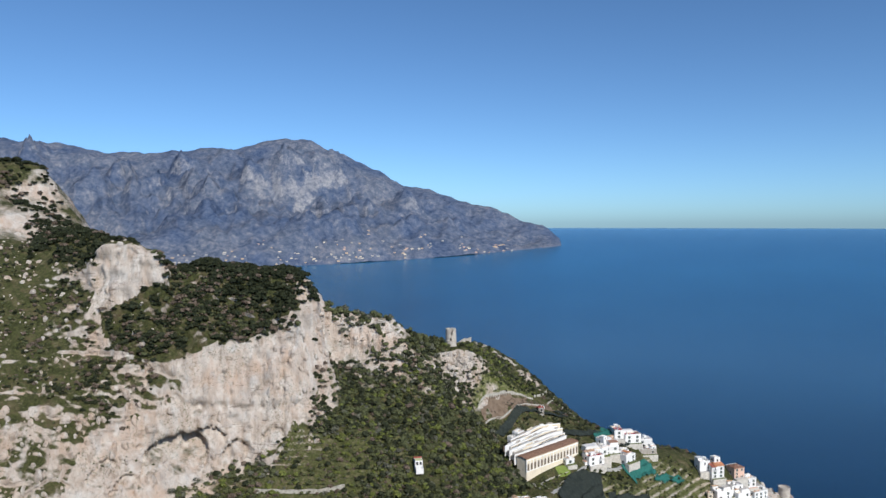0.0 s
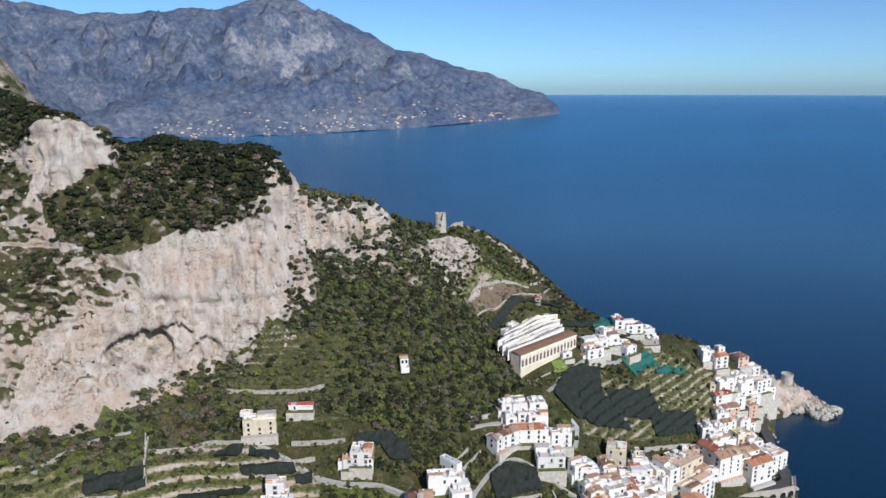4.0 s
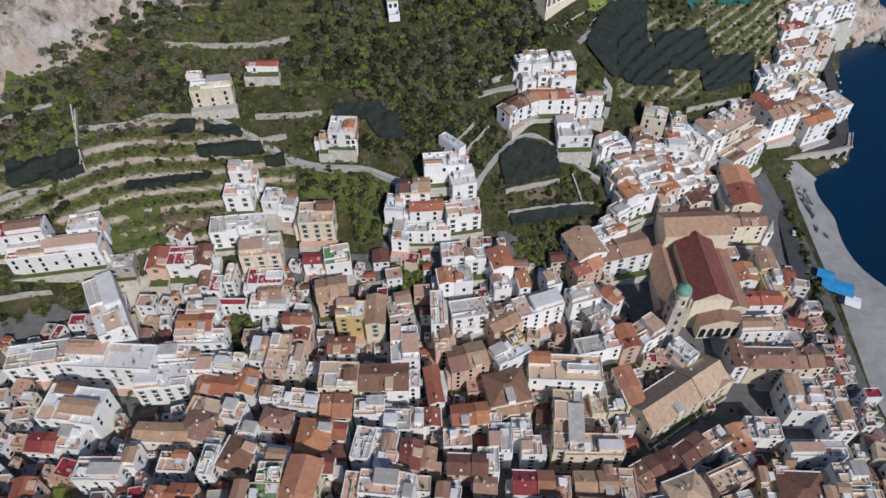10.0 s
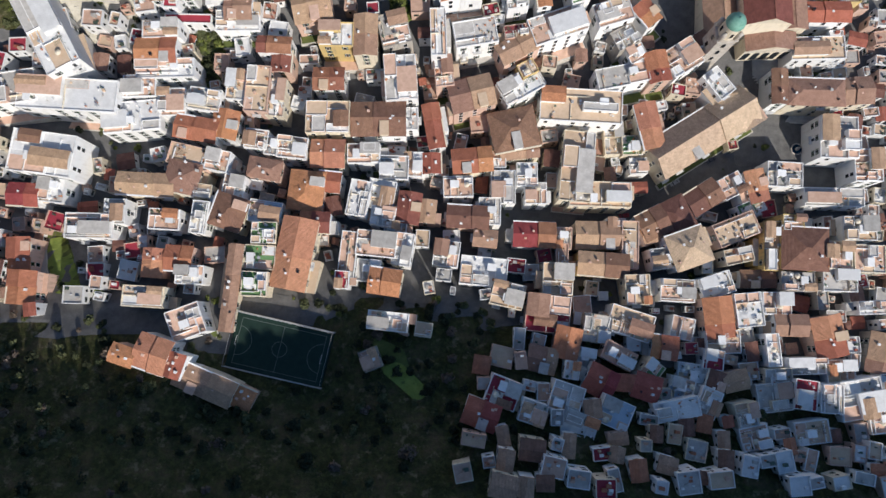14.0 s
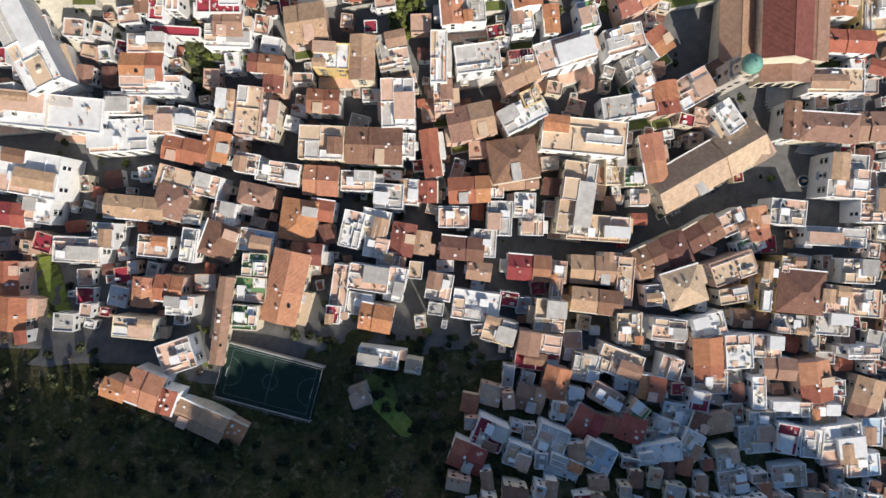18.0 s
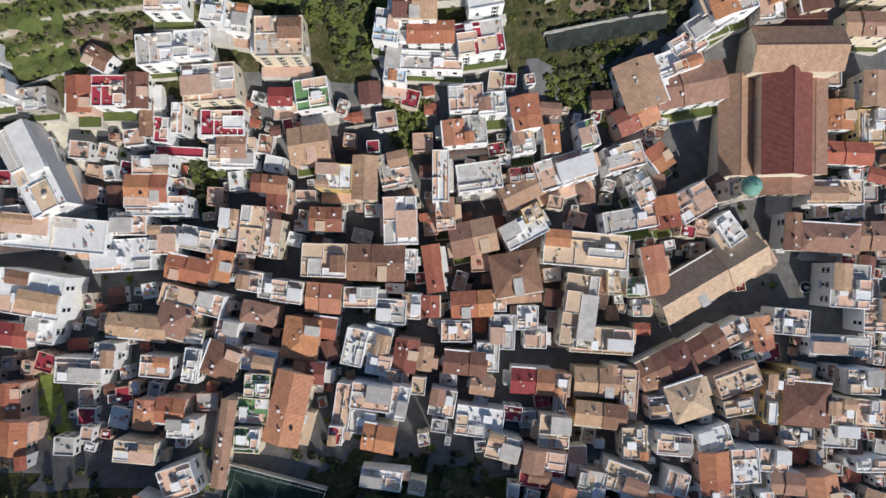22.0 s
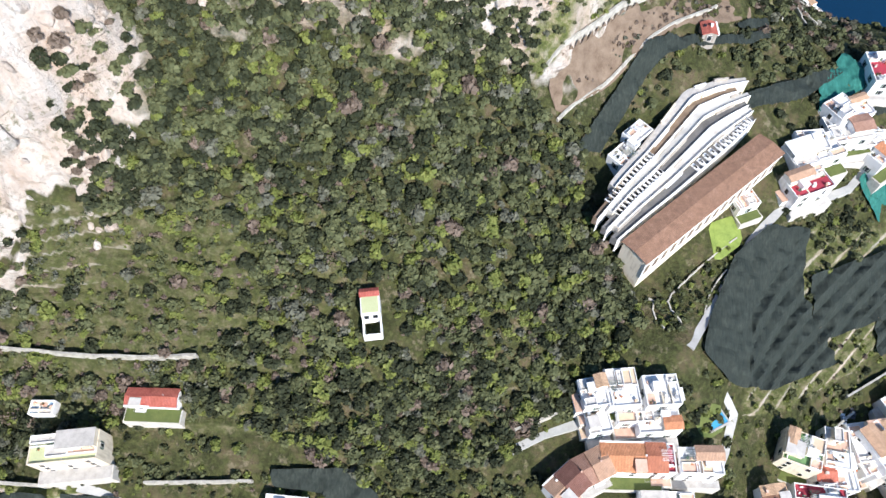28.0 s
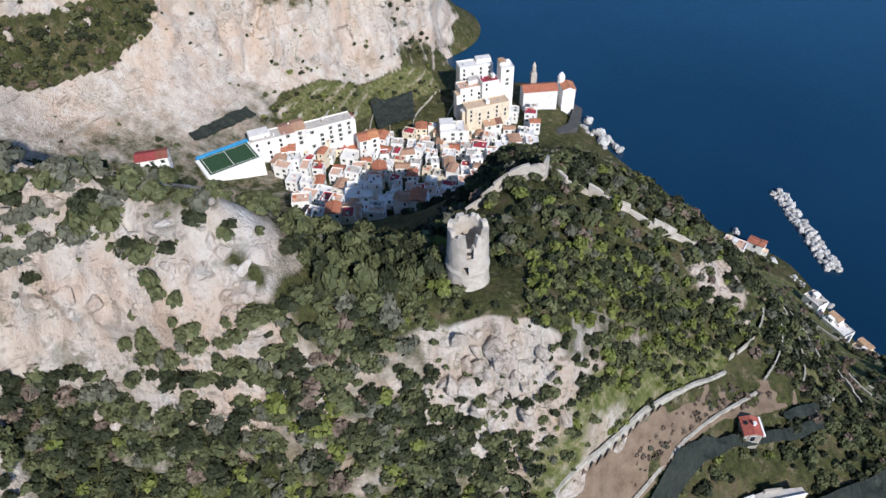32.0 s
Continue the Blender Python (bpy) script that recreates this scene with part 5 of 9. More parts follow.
house(112.5, 240.2, 12.5, 8.3, 3.0, 26, "clay", "white")
house(99.6, 228.8, 10.3, 7.4, -7.0, 29, "white", "white")
house(129.1, 221.0, 12.3, 10.3, 8.0, 29, "grey", "white")
house(59.3, 233.9, 9.3, 7.3, -9.0, 33, "grey", "white")
house(44.7, 232.9, 10.0, 8.8, -12.0, 36, "tan", "stone")
house(94.5, 223.5, 8.9, 8.1, -15.0, 33, "blue", "white")
house(142.3, 232.3, 14.6, 6.2, 3.0, 26, "grey", "white")
house(155.5, 230.6, 10.5, 8.4, 3.0, 25, "clay", "white")
house(118.2, 207.8, 10.0, 8.0, 13.0, 37, "clay", "white")
house(56.0, 212.2, 11.5, 7.7, -19.0, 47, "white", "white")
house(140.2, 209.5, 12.2, 8.1, 8.0, 33, "sand", "white")
house(169.5, 213.4, 12.4, 8.3, 8.0, 28, "blue", "white")

# quarter below the western hill
house(18.1, 284.5, 15.4, 8.3, -2.1, 27.2, "brown", "pink")
house(24.7, 276.5, 8.6, 6.2, -4.9, 27.1, "tan", "cream")
house(43.3, 278.7, 15.5, 9.2, -1.4, 24.2, "red", "white")
house(54.4, 277.7, 6.3, 8.4, -2, 23.1, "clay", "pink")
house(24.2, 263.9, 17.3, 10.8, -4.9, 29.5, "white", "white")
house(10.5, 270.2, 9.5, 9.8, -7, 29.6, "grey", "white")
house(33, 255.6, 11.9, 9.1, -12, 31.5, "sand", "cream")
house(51.4, 261.9, 11.1, 11.6, -2.1, 29.2, "sand", "cream")
house(47.3, 249.1, 15.9, 13.6, -4.9, 32.5, "crimson", "pink")
house(68.3, 279.2, 17.8, 10.2, 0, 22.2, "tan", "cream")
house(79.3, 275.7, 6.3, 18.1, -1.4, 23.8, "sand", "pink")
house(68.8, 267.8, 18.5, 8.7, -3.4, 25.4, "tan", "yellow")
house(88.9, 284.5, 10.6, 10.6, 28.1, 21.1, "brown", "white")
house(92.5, 271.1, 9.8, 8.1, 8.1, 21.4, "grey", "white")
house(101.3, 274.8, 14.4, 13.8, 20.8, 24.4, "pale", "white", hip=True)
house(120.1, 282.8, 16.9, 9.3, 22.9, 22, "sand", "pink")
house(120.5, 272.7, 10.9, 6, 13, 22.4, "sand", "cream")
house(167.3, 284.3, 12.8, 9.4, 0.7, 20.8, "sand", "white")
house(170.2, 272.6, 11.9, 10.6, -1.3, 21.5, "clay", "cream")
house(80.9, 258.7, 9.1, 11.2, 2.8, 27.6, "sand", "cream")
house(95.9, 258.8, 12.6, 8.4, -2, 26.3, "clay", "white")
house(111, 261.1, 12.5, 8.4, 18.2, 24.7, "white", "white")
house(110.9, 249.2, 10.5, 14.7, 6.9, 26.6, "orange", "pink")
house(122.1, 252.3, 10, 12.6, 6.9, 26.5, "white", "white")
house(77.4, 246.3, 16.1, 9.9, -16.9, 30.9, "sand", "white")
house(89.1, 238, 9, 8.2, -7, 31.8, "orange", "white")
house(53.6, 238.8, 8.8, 10.9, -12.3, 36, "orange", "pink")
house(54.8, 229.6, 5.2, 6.4, -7.2, 39, "white", "white")
house(72.1, 234.8, 11.7, 6.8, -27.2, 35.3, "clay", "pink")
house(64.4, 225.9, 10, 10, -26.9, 39.7, "red", "white")
house(150.6, 243.1, 11.1, 14.7, 11.2, 27.4, "orange", "pink")
house(137.2, 246.9, 11.6, 7.6, 0, 26.9, "tan", "white")
house(107.3, 234, 7.4, 7.4, -7, 29.9, "crimson", "white")
house(114.5, 226.6, 8.5, 6.6, 13.5, 31.6, "tan", "pink")
house(169.6, 254.2, 11.5, 5.1, 3.4, 23.6, "white", "white")
house(132.6, 254.8, 10.4, 8.4, 0, 25.9, "clay", "white")
house(172.7, 237.1, 10.7, 14.8, -12.1, 22.4, "tan", "stone")
house(30.4, 222.1, 10.7, 9.6, -19.9, 47, "crimson", "white")
house(22.9, 215.3, 11.1, 8.7, -19.1, 51, "red", "white")
house(51.9, 220.7, 10.8, 9.7, -17.3, 45.2, "grey", "white")
house(68.2, 215.9, 11.3, 9.7, -22.6, 44.7, "blue", "white")
house(81, 224.2, 8.9, 8.8, -17.3, 37.6, "red", "white")
house(90.7, 217, 15.9, 6.8, 11.6, 39.8, "white", "white")
house(103.1, 219.2, 7.3, 10.1, -22.5, 35.9, "white", "white")
house(116.2, 215, 7.6, 9.3, 10.8, 36.1, "sand", "cream")
house(139.3, 222.3, 8.2, 10.7, -7, 31.5, "crimson", "white")
house(160.3, 221, 16.5, 14, 10.5, 28.7, "grey", "white")
house(174.7, 224.8, 7.7, 10.5, 2.7, 23.6, "blue", "white")
house(148.8, 221.1, 8.2, 10.4, -2.1, 30.9, "grey", "white")
house(130.9, 228.2, 10.3, 6.2, 2.8, 28.6, "grey", "cream")
house(40.1, 216, 8.7, 7.6, -17, 49.3, "grey", "white")
house(83.4, 229.6, 6.9, 8, -36.4, 35, "green", "cream")
house(97, 245, 8.3, 8.3, -11.9, 27.7, "clay", "white")
house(65.1, 244.1, 10.3, 10.3, -7, 31.6, "grey", "stone")
house(141.9, 263.3, 12.6, 7.2, -1.4, 23.1, "grey", "stone")
house(107, 225.8, 6.1, 8.3, -17.1, 31.8, "brown", "white")
house(157.9, 264.1, 12.8, 8.5, -0.7, 22.8, "grey", "white")

# houses climbing the lemon terraces
house(-119.6, 371.9, 8.2, 12, 2.9, 45.9, "orange", "pink")
house(-109.3, 373.7, 12.3, 10.8, 2.9, 45.5, "crimson", "white")
house(-100.1, 374.2, 7.9, 11.9, 2.9, 45.5, "brown", "white")
house(-74.1, 377.5, 18.2, 12.7, 7.4, 48.8, "clay", "cream")
house(-51.3, 375.4, 7.9, 6, 2.9, 42.3, "red", "white")
house(-40.1, 376.6, 11.8, 10.8, 11.7, 43.5, "green", "white")
house(-91.8, 386.9, 12.3, 10.3, 7.5, 52.2, "grey", "white")
house(-79.5, 389.3, 11.9, 9.9, 6.8, 51.6, "white", "white")
house(-85.5, 409.8, 10.2, 7.7, 3.1, 66.8, "grey", "white")
house(-86.5, 401.3, 12.6, 8.9, 3, 60, "white", "white")
house(-80.6, 407.3, 4.5, 7.7, 3.1, 61.5, "clay", "white")
house(-71, 399.7, 7.7, 9.6, -5.2, 58.2, "white", "white")
house(-64, 398.1, 7.7, 9.4, -5.2, 54.4, "grey", "white")
house(-50, 392.6, 16, 13.5, 3.8, 54.4, "sand", "cream")
house(-39.4, 428.5, 12.4, 12.4, -1.6, 76.3, "white", "white")
house(-46.1, 425.4, 7.9, 5.7, 0.8, 73, "tan", "white")
house(-34.3, 427.7, 3.2, 11.3, 0.8, 73.5, "orange", "white")
house(-101, 441.5, 19.1, 8.1, 9.5, 89, "lime", "cream")
house(-5.1, 403.1, 13.7, 9.6, 3.1, 61.8, "brown", "white")
house(0.2, 396, 15.2, 7, 3, 56.2, "orange", "white")
house(-14.3, 397.5, 8.4, 10.8, -5.3, 55.8, "blue", "white")
house(-11.1, 386.8, 7.7, 11.9, -5.2, 48.5, "blue", "white")
house(16.5, 395.2, 15.9, 11.2, 11.5, 55.1, "crimson", "white")
house(0.9, 388.4, 21.2, 6.7, 0.7, 49.7, "grey", "white")
house(7.8, 414.2, 18.4, 9.8, 6.3, 67.9, "white", "white")
house(12, 423.1, 13.6, 4.4, -45, 71.6, "blue", "white")
house(16.7, 407.8, 11.5, 10.7, 13.3, 62.8, "white", "white")
house(40.4, 442.9, 10.4, 8.4, 44.5, 76.9, "tan", "white")
house(47.7, 448.4, 9.8, 8.5, 28.7, 77.2, "tan", "white")
house(59.6, 451.8, 18.5, 8.1, 2.4, 77.7, "orange", "white")
house(68.9, 452.2, 5.3, 8.4, 2.4, 77.2, "crimson", "white")
house(79.9, 452.8, 12.6, 7.8, 3.2, 74, "white", "white")
house(70.9, 437.7, 16.4, 13.7, 3.1, 68.1, "grey", "white")
house(89.5, 436.4, 13.9, 6.9, 28.6, 62, "blue", "white")
house(93.7, 426.9, 12.9, 7.8, 23.3, 55, "green", "white")
house(98.7, 416.8, 10.5, 8.2, 25.6, 48.1, "orange", "white")
house(96.1, 409, 16.4, 8.3, 35, 43.3, "white", "white")
house(118.5, 434.4, 7.9, 14.8, 2.9, 49.1, "orange", "white")
house(107.3, 446.1, 7.7, 9.3, 11.2, 57.5, "brown", "white")
house(107.7, 440.3, 9.6, 7, 3, 54.1, "white", "white")
house(124.8, 448.5, 16.4, 9.4, -3.7, 49, "crimson", "white")
house(117.7, 462.2, 12.1, 10.6, -18.4, 58.4, "green", "cream")
house(132.2, 458.2, 12, 12, 3.6, 47.3, "white", "white")
house(111.3, 423.6, 16, 10.1, 13, 48.2, "grey", "pink")
house(117.9, 416.4, 10.2, 10.7, 8.4, 41, "grey", "stone")
house(134.3, 426.5, 11.2, 19.3, 13.2, 38.1, "brown", "cream")
house(73.7, 386.2, 14.8, 17, 22.7, 41.8, "tan", "white")
house(92.5, 388, 24.4, 13.4, 13.5, 37.4, "tan", "white")
house(85.9, 395.2, 16.1, 8.8, 23.4, 40.6, "white", "white")
house(167, 394.5, 8.4, 12.9, 2.7, 22.2, "tan", "cream")
house(162.9, 417.6, 18.9, 8.8, 1.4, 25.4, "tan", "cream")
house(13.1, 377.5, 12, 9, 7.4, 46.4, "clay", "white")
house(22.2, 376.3, 9.7, 7.9, 7.4, 44.4, "white", "white")
house(132.9, 465.6, 8, 13, -7.9, 49.6, "clay", "white")
house(150.7, 471.6, 14.8, 13.3, 10.9, 39.5, "white", "white")
house(165.3, 440.1, 14.9, 29, 0.7, 28.3, "orange", "cream")
house(103, 431.2, 9.6, 8.1, 3, 53.5, "grey", "white")
house(89.7, 401.4, 12.4, 8, 33.1, 41.2, "clay", "white")
house(-112, 383.7, 8.1, 6.6, -25.6, 49.7, "brown", "white")
house(-135.2, 369.2, 11.6, 8, 7.4, 46.7, "grey", "stone")

# houses above the path
house(55.4, 469.7, 9.4, 11.2, 8.2, 86.2, "white", "white")
house(66.7, 469.4, 10.1, 9.1, 7.4, 86.7, "white", "white")
house(59.5, 464.6, 10.7, 7.6, 7.2, 81.9, "grey", "white")
house(47.3, 467.8, 8.1, 8.7, 14, 86, "white", "white")
house(49.2, 461.2, 7.1, 7.6, 13.8, 80.3, "white", "white")
house(66.6, 462.4, 12.4, 7.7, 7.3, 81.1, "white", "white")
house(-79.2, 456.5, 14.7, 4.9, 1.6, 91.1, "red", "white")
house(-111.9, 452.4, 7, 4.2, 3.3, 87.7, "blue", "white")
house(117.1, 539.7, 14.3, 9.2, 24.7, 94.9, "crimson", "white")
house(120.7, 551.6, 18.6, 10.1, 23.5, 95.7, "white", "white")
house(134, 562.5, 14.1, 10.9, 15.1, 95.4, "grey", "white")
house(146.8, 559.8, 12, 12.2, 38.7, 89.2, "white", "white")
house(146.2, 583.5, 7.7, 13.4, 3, 102.4, "crimson", "white")
house(96.1, 531.2, 7.8, 5.3, 24.9, 94.9, "clay", "white")
house(131.5, 568.1, 9.2, 8.6, 35.8, 99, "clay", "white")
house(81.5, 578.3, 4.6, 5, 3.2, 122, "red", "stone")
house(58.7, 543, 8.1, 5.6, 45.5, 112.1, "white", "white")
house(55.3, 535.9, 9.2, 7.2, 45.5, 110, "grey", "white")

# long houses among the western terraces
house(-175.3, 372, 24, 10, 12, 64.7, "crimson", "white")
house(-150.9, 381.3, 13, 10, 10, 59.4, "white", "white")
house(-159.6, 368.4, 38, 11, 10, 57.8, "crimson", "white")
house(-133.1, 343.8, 12, 26, 22, 37.3, "grey", "white")
house(-154, 324.9, 30, 12, 10, 40.5, "grey", "white")

# waterfront and headland
house(93.4, 436.1, 12, 9, 10, 59.1, "blue", "white")
house(94.4, 422.4, 9, 10, 20, 54.1, "tan", "white")
house(97.5, 414.5, 9, 12, 25, 50.4, "orange", "white")
house(107.5, 427.7, 12, 9, 20, 52.1, "grey", "white")
house(107.4, 435.2, 10, 8, 10, 53.5, "tan", "white")
house(120, 434.2, 12, 9, 15, 48.2, "crimson", "white")
house(117.7, 422.9, 9, 13, 25, 47, "orange", "pink")
house(133.9, 444.1, 14, 10, 20, 43.3, "white", "white")
house(126.5, 449.9, 10, 8, 10, 48.4, "white", "white")
house(105.1, 415.9, 10, 9, 20, 47.7, "grey", "white")
house(128.7, 428.5, 12, 10, 20, 42.6, "white", "white")
house(136.6, 426.8, 9, 12, 20, 38.2, "brown", "white")
house(128.6, 458.2, 6, 6, 0, 47.9, "red", "white")
house(115.2, 442, 10, 7, 10, 50.7, "white", "white")
house(136, 438, 9, 9, 30, 40.5, "white", "white")
house(152.3, 469.2, 9, 16, 30, 41.6, "white", "white")
house(168.2, 479.9, 24, 12, 36, 39.8, "sand", "cream")
house(176.2, 477.4, 18, 9, 36, 31.3, "lime", "cream")
house(170.9, 465.5, 26, 12, 36, 31.5, "sand", "white")
house(203.2, 499.5, 20, 13, 24, 33.2, "tan", "white")
house(194.9, 505.3, 9, 14, 36, 34.9, "orange", "white")
house(227.9, 520.1, 16, 10, 24, 24.7, "tan", "white")
house(217.2, 506.3, 10, 10, 24, 27.1, "tan", "cream")
house(229, 503.8, 20, 10, 24, 24.6, "orange", "white")
house(249.6, 526.5, 16, 16, 24, 19.5, "white", "white")
house(241.4, 540.3, 12, 10, 15, 21.2, "grey", "white")
house(211.8, 521.8, 14, 10, 20, 32.2, "grey", "white")
house(233.2, 542.8, 12, 9, 20, 26.2, "lime", "cream")
house(203.7, 522.4, 10, 9, 10, 36.4, "white", "white")
house(198.4, 524.8, 8, 8, 10, 40, "grey", "white")
house(225.1, 550, 12, 8, 20, 32.6, "tan", "white")
house(241.3, 559.3, 10, 8, 20, 28.2, "white", "white")
house(232.6, 564.2, 13, 9, 15, 37.1, "tan", "pink")
house(221, 552.9, 10, 8, 10, 37.4, "white", "white")
house(228, 570.9, 14, 8, 15, 45, "red", "white")
house(245.8, 581.5, 10, 9, 15, 37.3, "white", "white")
house(256.6, 583.3, 9, 12, 20, 30.4, "tan", "pink")
house(234.4, 582.9, 14, 10, 15, 50.5, "white", "white")
house(254.7, 593.1, 14, 10, 25, 45.1, "white", "white")
house(277.3, 613, 16, 12, 25, 39, "white", "white")
house(287.4, 618.9, 12, 10, 25, 28.9, "white", "white")
house(250.7, 595.4, 12, 8, 20, 50.4, "grey", "white")
house(233.7, 595.5, 12, 10, 15, 67.3, "orange", "white")
house(223.6, 597.2, 10, 8, 15, 70.6, "white", "white")
house(235.3, 598.5, 6, 6, 15, 72.9, "white", "white")
house(259.6, 614.4, 11, 10, 20, 59.5, "brown", "pink", hip=True)
house(270.7, 615.3, 12, 9, 20, 49, "white", "white")
house(263.1, 593, 10, 10, 20, 34, "white", "white")
house(214.6, 538.4, 8, 8, 20, 33.4, "white", "white")
house(201.5, 515.5, 9, 7, 30, 33.4, "clay", "white")
house(163.5, 486.1, 12, 8, 30, 39.3, "white", "white")
house(150.2, 465.2, 9, 8, 20, 36.6, "grey", "white")
house(158.1, 582.9, 14, 9, 10, 98.5, "crimson", "white")
house(171.2, 592.2, 12, 9, 10, 91.5, "white", "white")
house(141.9, 561, 16, 6, 10, 91.3, "grey", "white")
house(171.1, 580.3, 14, 6, 10, 86.3, "grey", "stone")
house(135.3, 568.3, 14, 8, 25, 97.3, "white", "white")
house(120.5, 555.4, 10, 8, 10, 96.4, "white", "white")

# ---- ground cover, roads and terraces ----
field("pavement", [(-230, 262), (-140, 238), (-60, 232), (-20, 250), (40, 240), (140, 222), (200, 235), (204, 420), (192, 470), (150, 450), (110, 425), (60, 396), (-30, 386), (-70, 384), (-130, 360), (-200, 340)], PAVING, 0.3, 3.0, label="dark stone paving of the lanes and squares", category="paving", kind="structure")
field("beach", [(206, 296), (226, 296), (241, 387), (229, 446), (230, 477), (216, 486), (207, 470), (208, 440), (207, 380), (203, 330)], SAND, 0.3, 2.0, label="grey pebble beach along the bay", category="beach", kind="structure")
PATHS = [
    [(-105.8, 433.5), (-92.3, 432.3), (-79, 426.5), (-64.6, 420), (-59.3, 418.9), (-44.5, 417.2), (-29.7, 418.1), (-14.6, 412.2), (-2.6, 410.7), (18.9, 408.3), (23.4, 410.4), (26.7, 416.5), (36, 428.1), (46.5, 437.5), (57.7, 436.6), (64.9, 431.4), (85, 422.9)],
    [(76.2, 483.1), (80.1, 489.6), (87.2, 500.6), (94.1, 513.2), (101.0, 523.4), (109.1, 531.9), (112.6, 537.3), (119, 537.3), (138.6, 547.7), (147.5, 558.2), (153.3, 563.4)],
    [(24.1, 451.6), (33.9, 457.1), (46.6, 461.9)],
    [(89.3, 475.9), (93.6, 469.1), (91.1, 458.4), (88.6, 452.8)],
    [(-139.3, 293.9), (-140, 284.5), (-138, 272.3), (-133.8, 260.5), (-130.4, 253.1)],
    [(-209.5, 394.3), (-203.9, 406.5), (-191.7, 418), (-173.8, 432.4)],
]
for line in PATHS:
    ribbon("path", line, 2.6, ROAD, 0.7, 0.5, "pale concrete lane along the hillside", "path", "structure")
bank = [(-59.4, 416.9), (-44.6, 415.4), (-29.7, 416.3), (-14.6, 410), (-3.4, 408.6)]
bank_wall(bank, 0.9, 0.4)
WALL_LINES = [
    [(-137.8, 426.1), (-118.8, 431.8), (-102.4, 432.3)], [(-138.3, 419.9), (-123.3, 423.2), (-107.2, 424.7)], [(-138.4, 411.2), (-100.7, 417.2), (-95.6, 415.9)], [(-139.1, 404.5), (-99.4, 411.5)], [(-139.5, 396), (-122.4, 399.1), (-97.8, 401.2)],
    [(-125.4, 384.6), (-102.3, 390.9)], [(-93.1, 422.8), (-79, 426.5)], [(-118.6, 462.7), (-89.8, 465.4), (-68, 466.4)], [(37.6, 409.7), (64, 418)], [(38.5, 400.3), (81.3, 411.9)], [(70.6, 421.3), (75.1, 411.3)],
    [(17.9, 423.2), (29.8, 436.7)], [(12.3, 425.1), (22.4, 436.7)], [(27.9, 549), (38.6, 558.4), (50.4, 571), (62.3, 581), (76.6, 592.6)], [(33, 540), (51.8, 558.6), (62.3, 570.2), (73, 580), (85.6, 590)],
    [(-58.8, 491.2), (-46.2, 491.5)], [(-107.2, 465.6), (-84.8, 465.1)], [(23.2, 455.7), (39.9, 463.7)], [(131.9, 527.8), (154.5, 537.5)], [(127.5, 519.8), (149.9, 531.1)], [(136, 508.4), (159.5, 520)], [(127.7, 520), (157.4, 536)], [(122.4, 505.4), (145.2, 516.8)], [(106.5, 478.6), (128.7, 489.1), (149.7, 502.6)],
    [(-128.8, 467.2), (-100.2, 466.5), (-66.5, 467.4)], [(-165.5, 433.1), (-157.5, 407.6)], [(-156.8, 410.4), (-109.7, 419.3), (-88.9, 422.3)], [(-153.4, 403.8), (-105.2, 411.9)], [(-81.7, 435.6), (-50.2, 438)], [(-111.9, 458), (-85, 456.1)], [(-193.2, 380.4), (-167.8, 396.9)], [(-155.6, 420.3), (-134.6, 432.2)],
    [(162.4, 541.8), (199.4, 557)], [(170, 536.2), (203.5, 551.8)], [(133.2, 529.5), (160.9, 544.9)], [(177, 526.6), (197, 540.6)], [(116.4, 457.9), (146.2, 481.3)], [(142.7, 485.3), (183, 510.3)], [(203.9, 582.9), (222.9, 583.1)], [(140, 494.4), (170.9, 513.9)],
    [(-163.7, 432), (-160.8, 416.8), (-156, 406.6)], [(-160.9, 424.5), (-128.7, 432.5), (-108.5, 432.4)], [(-156.9, 410.6), (-131.9, 417.8), (-107.4, 421.2)], [(-149.9, 394.8), (-115.7, 397.4), (-97.6, 403.4)], [(-123.5, 395.8), (-97.2, 399)], [(-141.2, 372.8), (-123.8, 380.3)], [(-184.9, 347.5), (-172.6, 351.9), (-162.1, 355.2)], [(-141.7, 369.9), (-136.2, 346.5)],
    [(-189.2, 368.9), (-180, 365.9)], [(-84.6, 424.8), (-66.7, 428.4)], [(-14.1, 376.8), (2.1, 379.3)], [(-29.7, 367.2), (-13.8, 370.5)],
]
for line in WALL_LINES:
    if not any(inside(outline, np.array([line[0][0], line[-1][0]]), np.array([line[0][1], line[-1][1]])).all() for outline, _e, _r in STEPPED[:4]):
        bank_wall(line, 1.5 if line[0][1] > 535 else 2.7)
